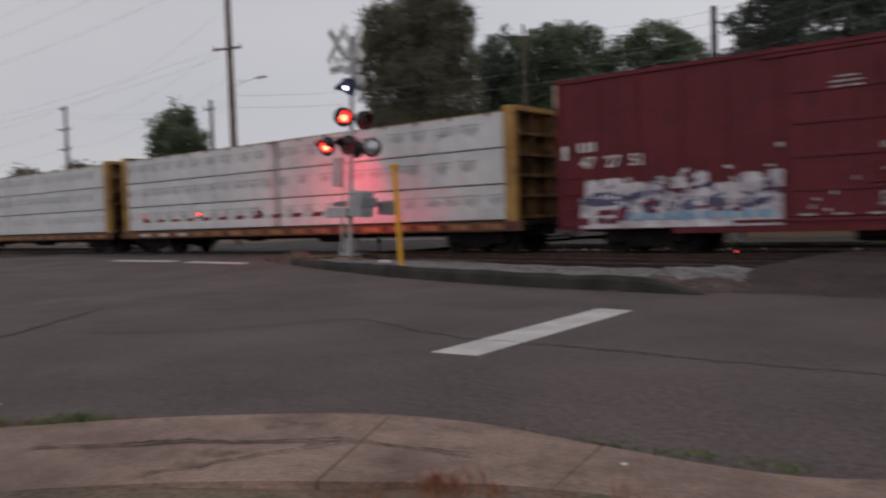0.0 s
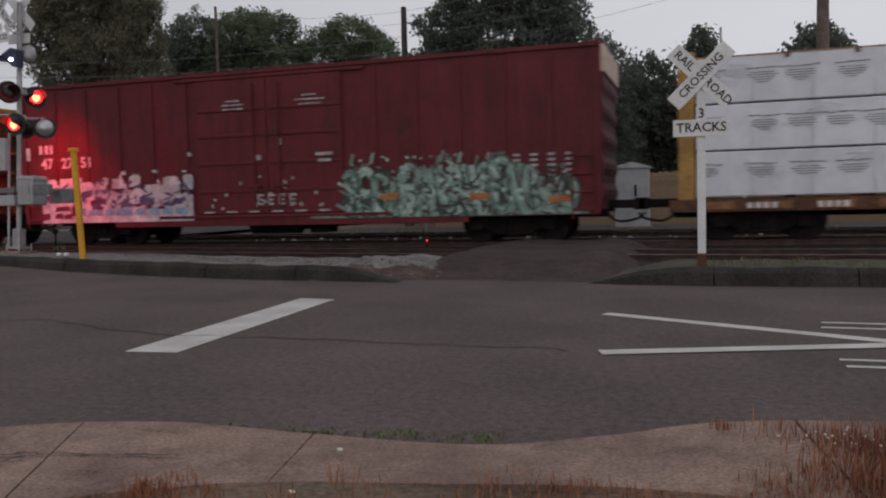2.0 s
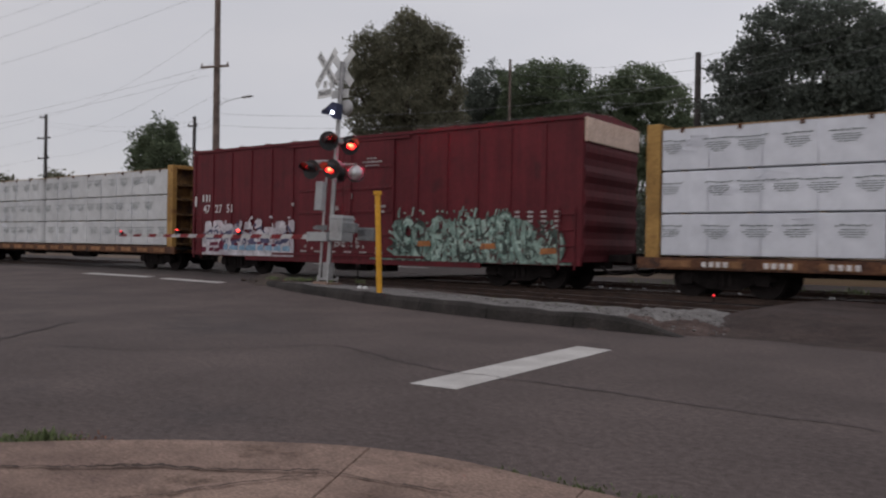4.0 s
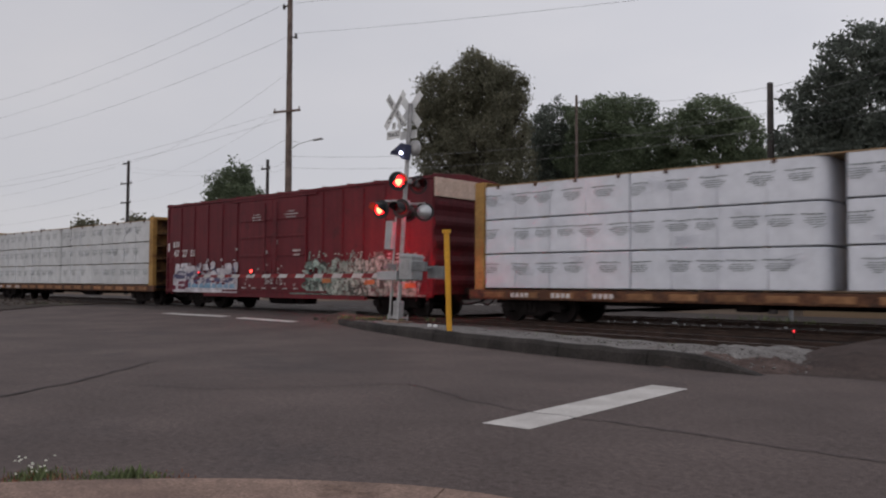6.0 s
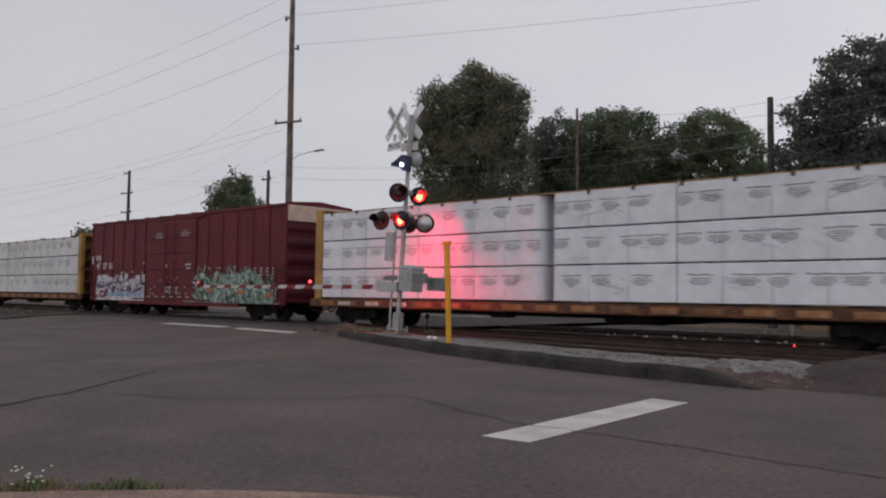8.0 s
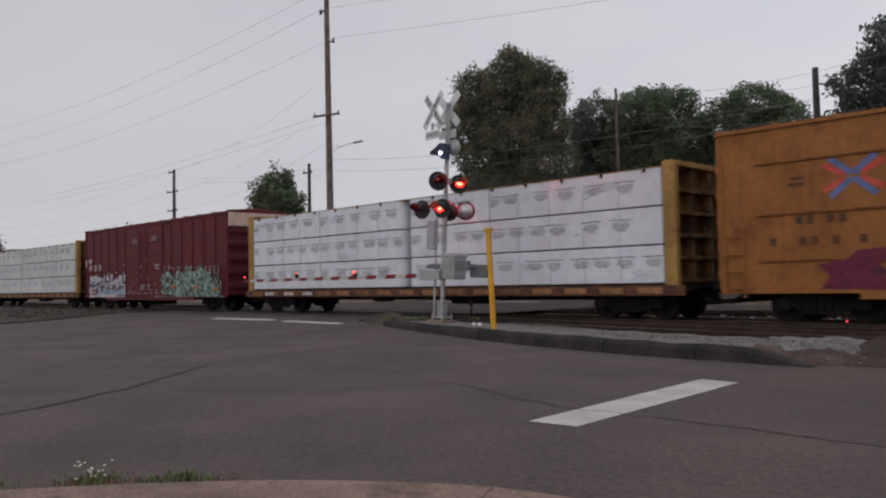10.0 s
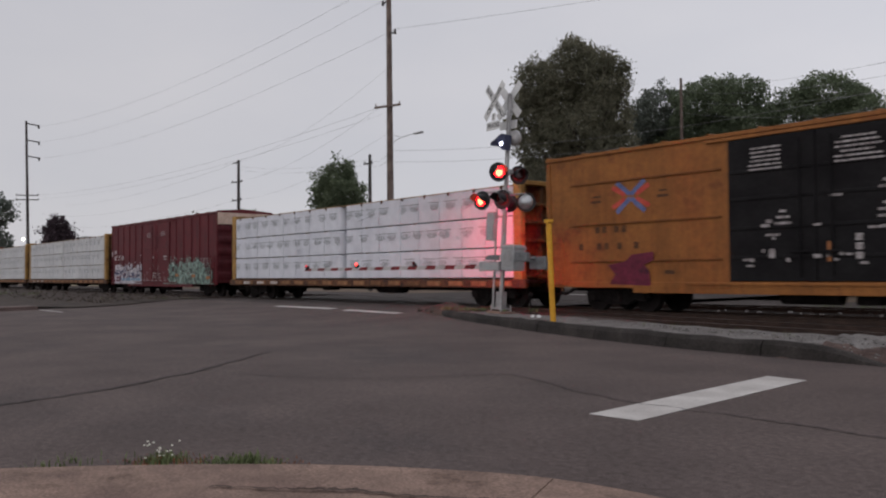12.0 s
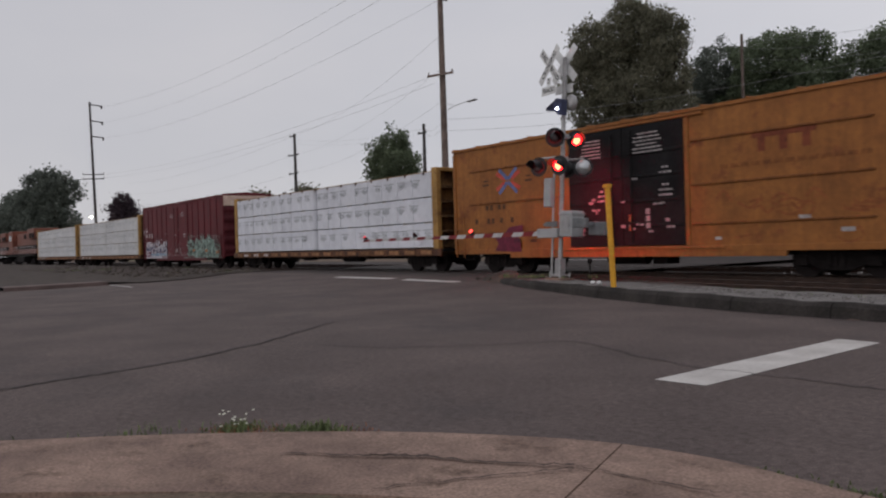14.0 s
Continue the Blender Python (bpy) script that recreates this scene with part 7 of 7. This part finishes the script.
weeds("dry_weeds", [(-0.9 + i * 0.12 + rr.uniform(-0.1, 0.1), 2.95 + rr.uniform(-0.25, 0.05), 0.11, 40, 0.07, 0.08) for i in range(16)]
      + [(-2.2 + i * 0.14, 2.35 + i * 0.06 + rr.uniform(-0.2, 0.05), 0.11, 40, 0.10, 0.07) for i in range(8)]
      + [(-2.05 + rr.gauss(0, 0.09), 2.62 + rr.gauss(0, 0.05), 0.125, 34, 0.06, 0.05) for i in range(10)]
      + [(-0.6 + i * 0.04 + rr.uniform(-0.15, 0.15), 3.05 + rr.uniform(-0.3, 0.05), 0.12, 34, 0.04, 0.09) for i in range(46)]
      + [(0.74 + rr.gauss(0, 0.17), 3.5 + rr.uniform(-0.4, 0.5), 0.125, 34, 0.10, 0.09) for i in range(46)]
      + [(0.9 + rr.gauss(0, 0.13), 3.45 + rr.uniform(-0.4, 0.4), 0.125, 9, 0.24, 0.09) for i in range(22)]
      + [(0.11, 4.03, 0.12, 60, 0.05, 0.03), (0.3, 3.25, 0.12, 60, 0.06, 0.07), (-1.35, 2.85, 0.12, 12, 0.16, 0.04)], DRY_GRASS, "reddish dry weeds along the verge", 4, thin=0.4)
bm = bmesh.new()
for i in range(22):
    x, y, z = 0.6 + rr.gauss(0, 0.1), 3.85 + rr.gauss(0, 0.12), 0.13 + rr.uniform(0.0, 0.05)
    ball(bm, (x, y, z), 0.007, 1, 1, 0.6, n=6)
for x, y, z, r in ((-1.35, 2.88, 0.27, 0.010), (-1.0, 2.68, 0.13, 0.022), (-1.5, 2.75, 0.13, 0.014)):
    ball(bm, (x, y, z), r, 1.3, 1, 0.7, n=7)
solid("pale_seed_heads", bm, FLOWER, "pale seed heads among the dry weeds", "seed heads", kind="stuff")
weeds("island_grass", [(0.2 + i * 0.22, 12.2 + rr.uniform(-0.45, 0.7), 0.2, 26, 0.1, 0.14) for i in range(40)] + [(-6.5 - i * 0.5, 13.2 + 0.12 * i, 0.2, 6, 0.07, 0.2) for i in range(8)],
      GRASS, "thin green grass on the island", 6)

rr = random.Random(77)
spots = []
for i in range(700):
    x = rr.uniform(-13.5, -3.9)
    y = (11.75 if x > -7.5 else 11.75 + (-7.5 - x) * 0.24) + 0.25 + rr.random() * 1.6
    r = rr.uniform(0.012, 0.036)
    spots.append((x, y, (earth_height(x, y) if x > -5.9 else 0.205) + r * 0.3, r))
stones("loose_stones", spots, GRAVEL, "loose grey stones and rubble on the island")
spots = []
for i in range(90):
    x, y = -18.0 + rr.gauss(0, 0.5), 15.5 + rr.gauss(0, 0.28)
    spots.append((x, y, 0.2 + 0.07 * math.exp(-((x + 18.0) ** 2 + (y - 15.5) ** 2) * 3), rr.uniform(0.03, 0.11)))
stones("dark_rubble", spots, VERGE_EARTH, "dark rubble at the end of the island")

# a low heap of dark earth round the foot of the signal
bm = bmesh.new()


def heap_height(x, y):
    d = ((x + 17.7) / 1.3) ** 2 + ((y - 15.3 + 0.3 * (x + 17.7)) / 0.5) ** 2
    return 0.10 + 0.36 * math.exp(-d) + 0.05 * noise.noise(Vector((x * 2.4, y * 2.4, 1))) + 0.03 * noise.noise(Vector((x * 7, y * 7, 4)))


sheet(bm, steps(-19.0, -14.9, 50), steps(14.2, 16.3, 28), heap_height)
for f in bm.faces:
    f.smooth = True
solid("earth_heap", bm, VERGE_EARTH, "low heap of dark earth and rubble beside the signal", "earth", kind="structure")
weeds("heap_weeds", [(-16.9 + rr.gauss(0, 0.8), 15.0 + rr.gauss(0, 0.25), 0.3, 14, rr.uniform(0.06, 0.14), 0.1) for i in range(16)], GRASS, "small weeds on the earth heap", 15, thin=1.5)

# stones, scraps and tufts between the tracks
rr = random.Random(31)
spots = []
for i in range(1400):
    r = rr.uniform(0.02, 0.07)
    spots.append((rr.uniform(-17.5, 4.0), rr.uniform(21.2, 26.0), 0.07 + r * 0.3, r))
stones("track_stones", spots, BALLAST, "loose dark stones lying between the tracks")
bm = bmesh.new()
for i in range(60):
    x, y = rr.uniform(-14, 2.0), rr.uniform(21.3, 25.6)
    w = rr.uniform(0.02, 0.06)
    box(bm, x - w, x + w, y - w * 0.6, y + w * 0.6, 0.07, 0.07 + rr.uniform(0.02, 0.06))
solid("scraps", bm, SIGN_WHITE, "pale scraps of litter between the tracks", "litter", kind="stuff")
weeds("track_weeds", [(rr.uniform(-12, 4), rr.uniform(24.0, 26.3), 0.06, 20, rr.uniform(0.12, 0.3), 0.16) for i in range(46)] + [(rr.uniform(-70, -36), rr.uniform(12, 17), 0.2, 24, rr.uniform(0.06, 0.18), 0.3) for i in range(14)],
      GRASS, "scattered weeds beside the tracks", 14, thin=2.0)
spots = []
for i in range(600):
    y, r = rr.uniform(11.5, 17.0), rr.uniform(0.03, 0.10)
    spots.append((-37.5 - rr.random() ** 1.6 * 40, y, 0.12 + road_height(-40, y) + r * 0.2, r))
stones("verge_stones", spots, VERGE_EARTH, "scattered stones on the dark verge")


# ---- what moves ----
def motions():
    keys = [0.0, 2.0, 5.0, 8.0, 11.0, 14.0]
    for thing_, s0 in TRAIN:
        walk(thing_, [(t, pose(-(s0 + SPEED * t), MAIN_Y, RAIL_Z)) for t in keys])
    turn = math.degrees(SPEED / 0.42)
    step = 4 / 30
    count = int(14.0 / step) + 1
    for wheel in WHEELS:
        at = wheel.matrix_basis.translation.copy()
        rows = [(i * step, Matrix.Translation(at) @ Matrix.Rotation(-radians(turn * i * step), 4, 'Y')) for i in range(count + 1)]
        walk(wheel, rows)
    # the car beyond passes towards +X
    walk(car, [(t, pose(-10.1 + 19 * (t - 3.5), 30.2, 0.05)) for t in (0.0, 7.0, 14.0)])
    for wheel in CAR_WHEELS:
        at = wheel.matrix_basis.translation.copy()
        walk(wheel, [(i / 60, Matrix.Translation(at) @ Matrix.Rotation(19 / 0.32 * i / 60, 4, 'Y')) for i in range(0, 841)])
    # the roundels turn their lit face forward by turns
    flips = sorted([0.38 + 1.2015 * k for k in range(12)] + [0.955 + 1.2015 * k for k in range(12)])
    for lens, first, slow, turned in LENSES:
        at = lens.matrix_basis.translation.copy()
        lit = first
        rows = [(0.0, pose(*at, 0, 0, turned) @ pose(0, 0, 0, 0 if lit else -180))]
        for f in flips:
            if f > 13.85:
                break
            k = round(f * 30)
            n = 6 if slow and not lit else 3      # a far-side lamp warms up slowly
            for i in range(n + 1):
                angle = -180 * i / n if lit else -180 + 180 * i / n
                rows.append(((k - 2 + i) / 30, pose(*at, 0, 0, turned) @ pose(0, 0, 0, angle)))
            lit = not lit
        rows.append((14.0, pose(*at, 0, 0, turned) @ pose(0, 0, 0, 0 if lit else -180)))
        walk(lens, rows)


motions()
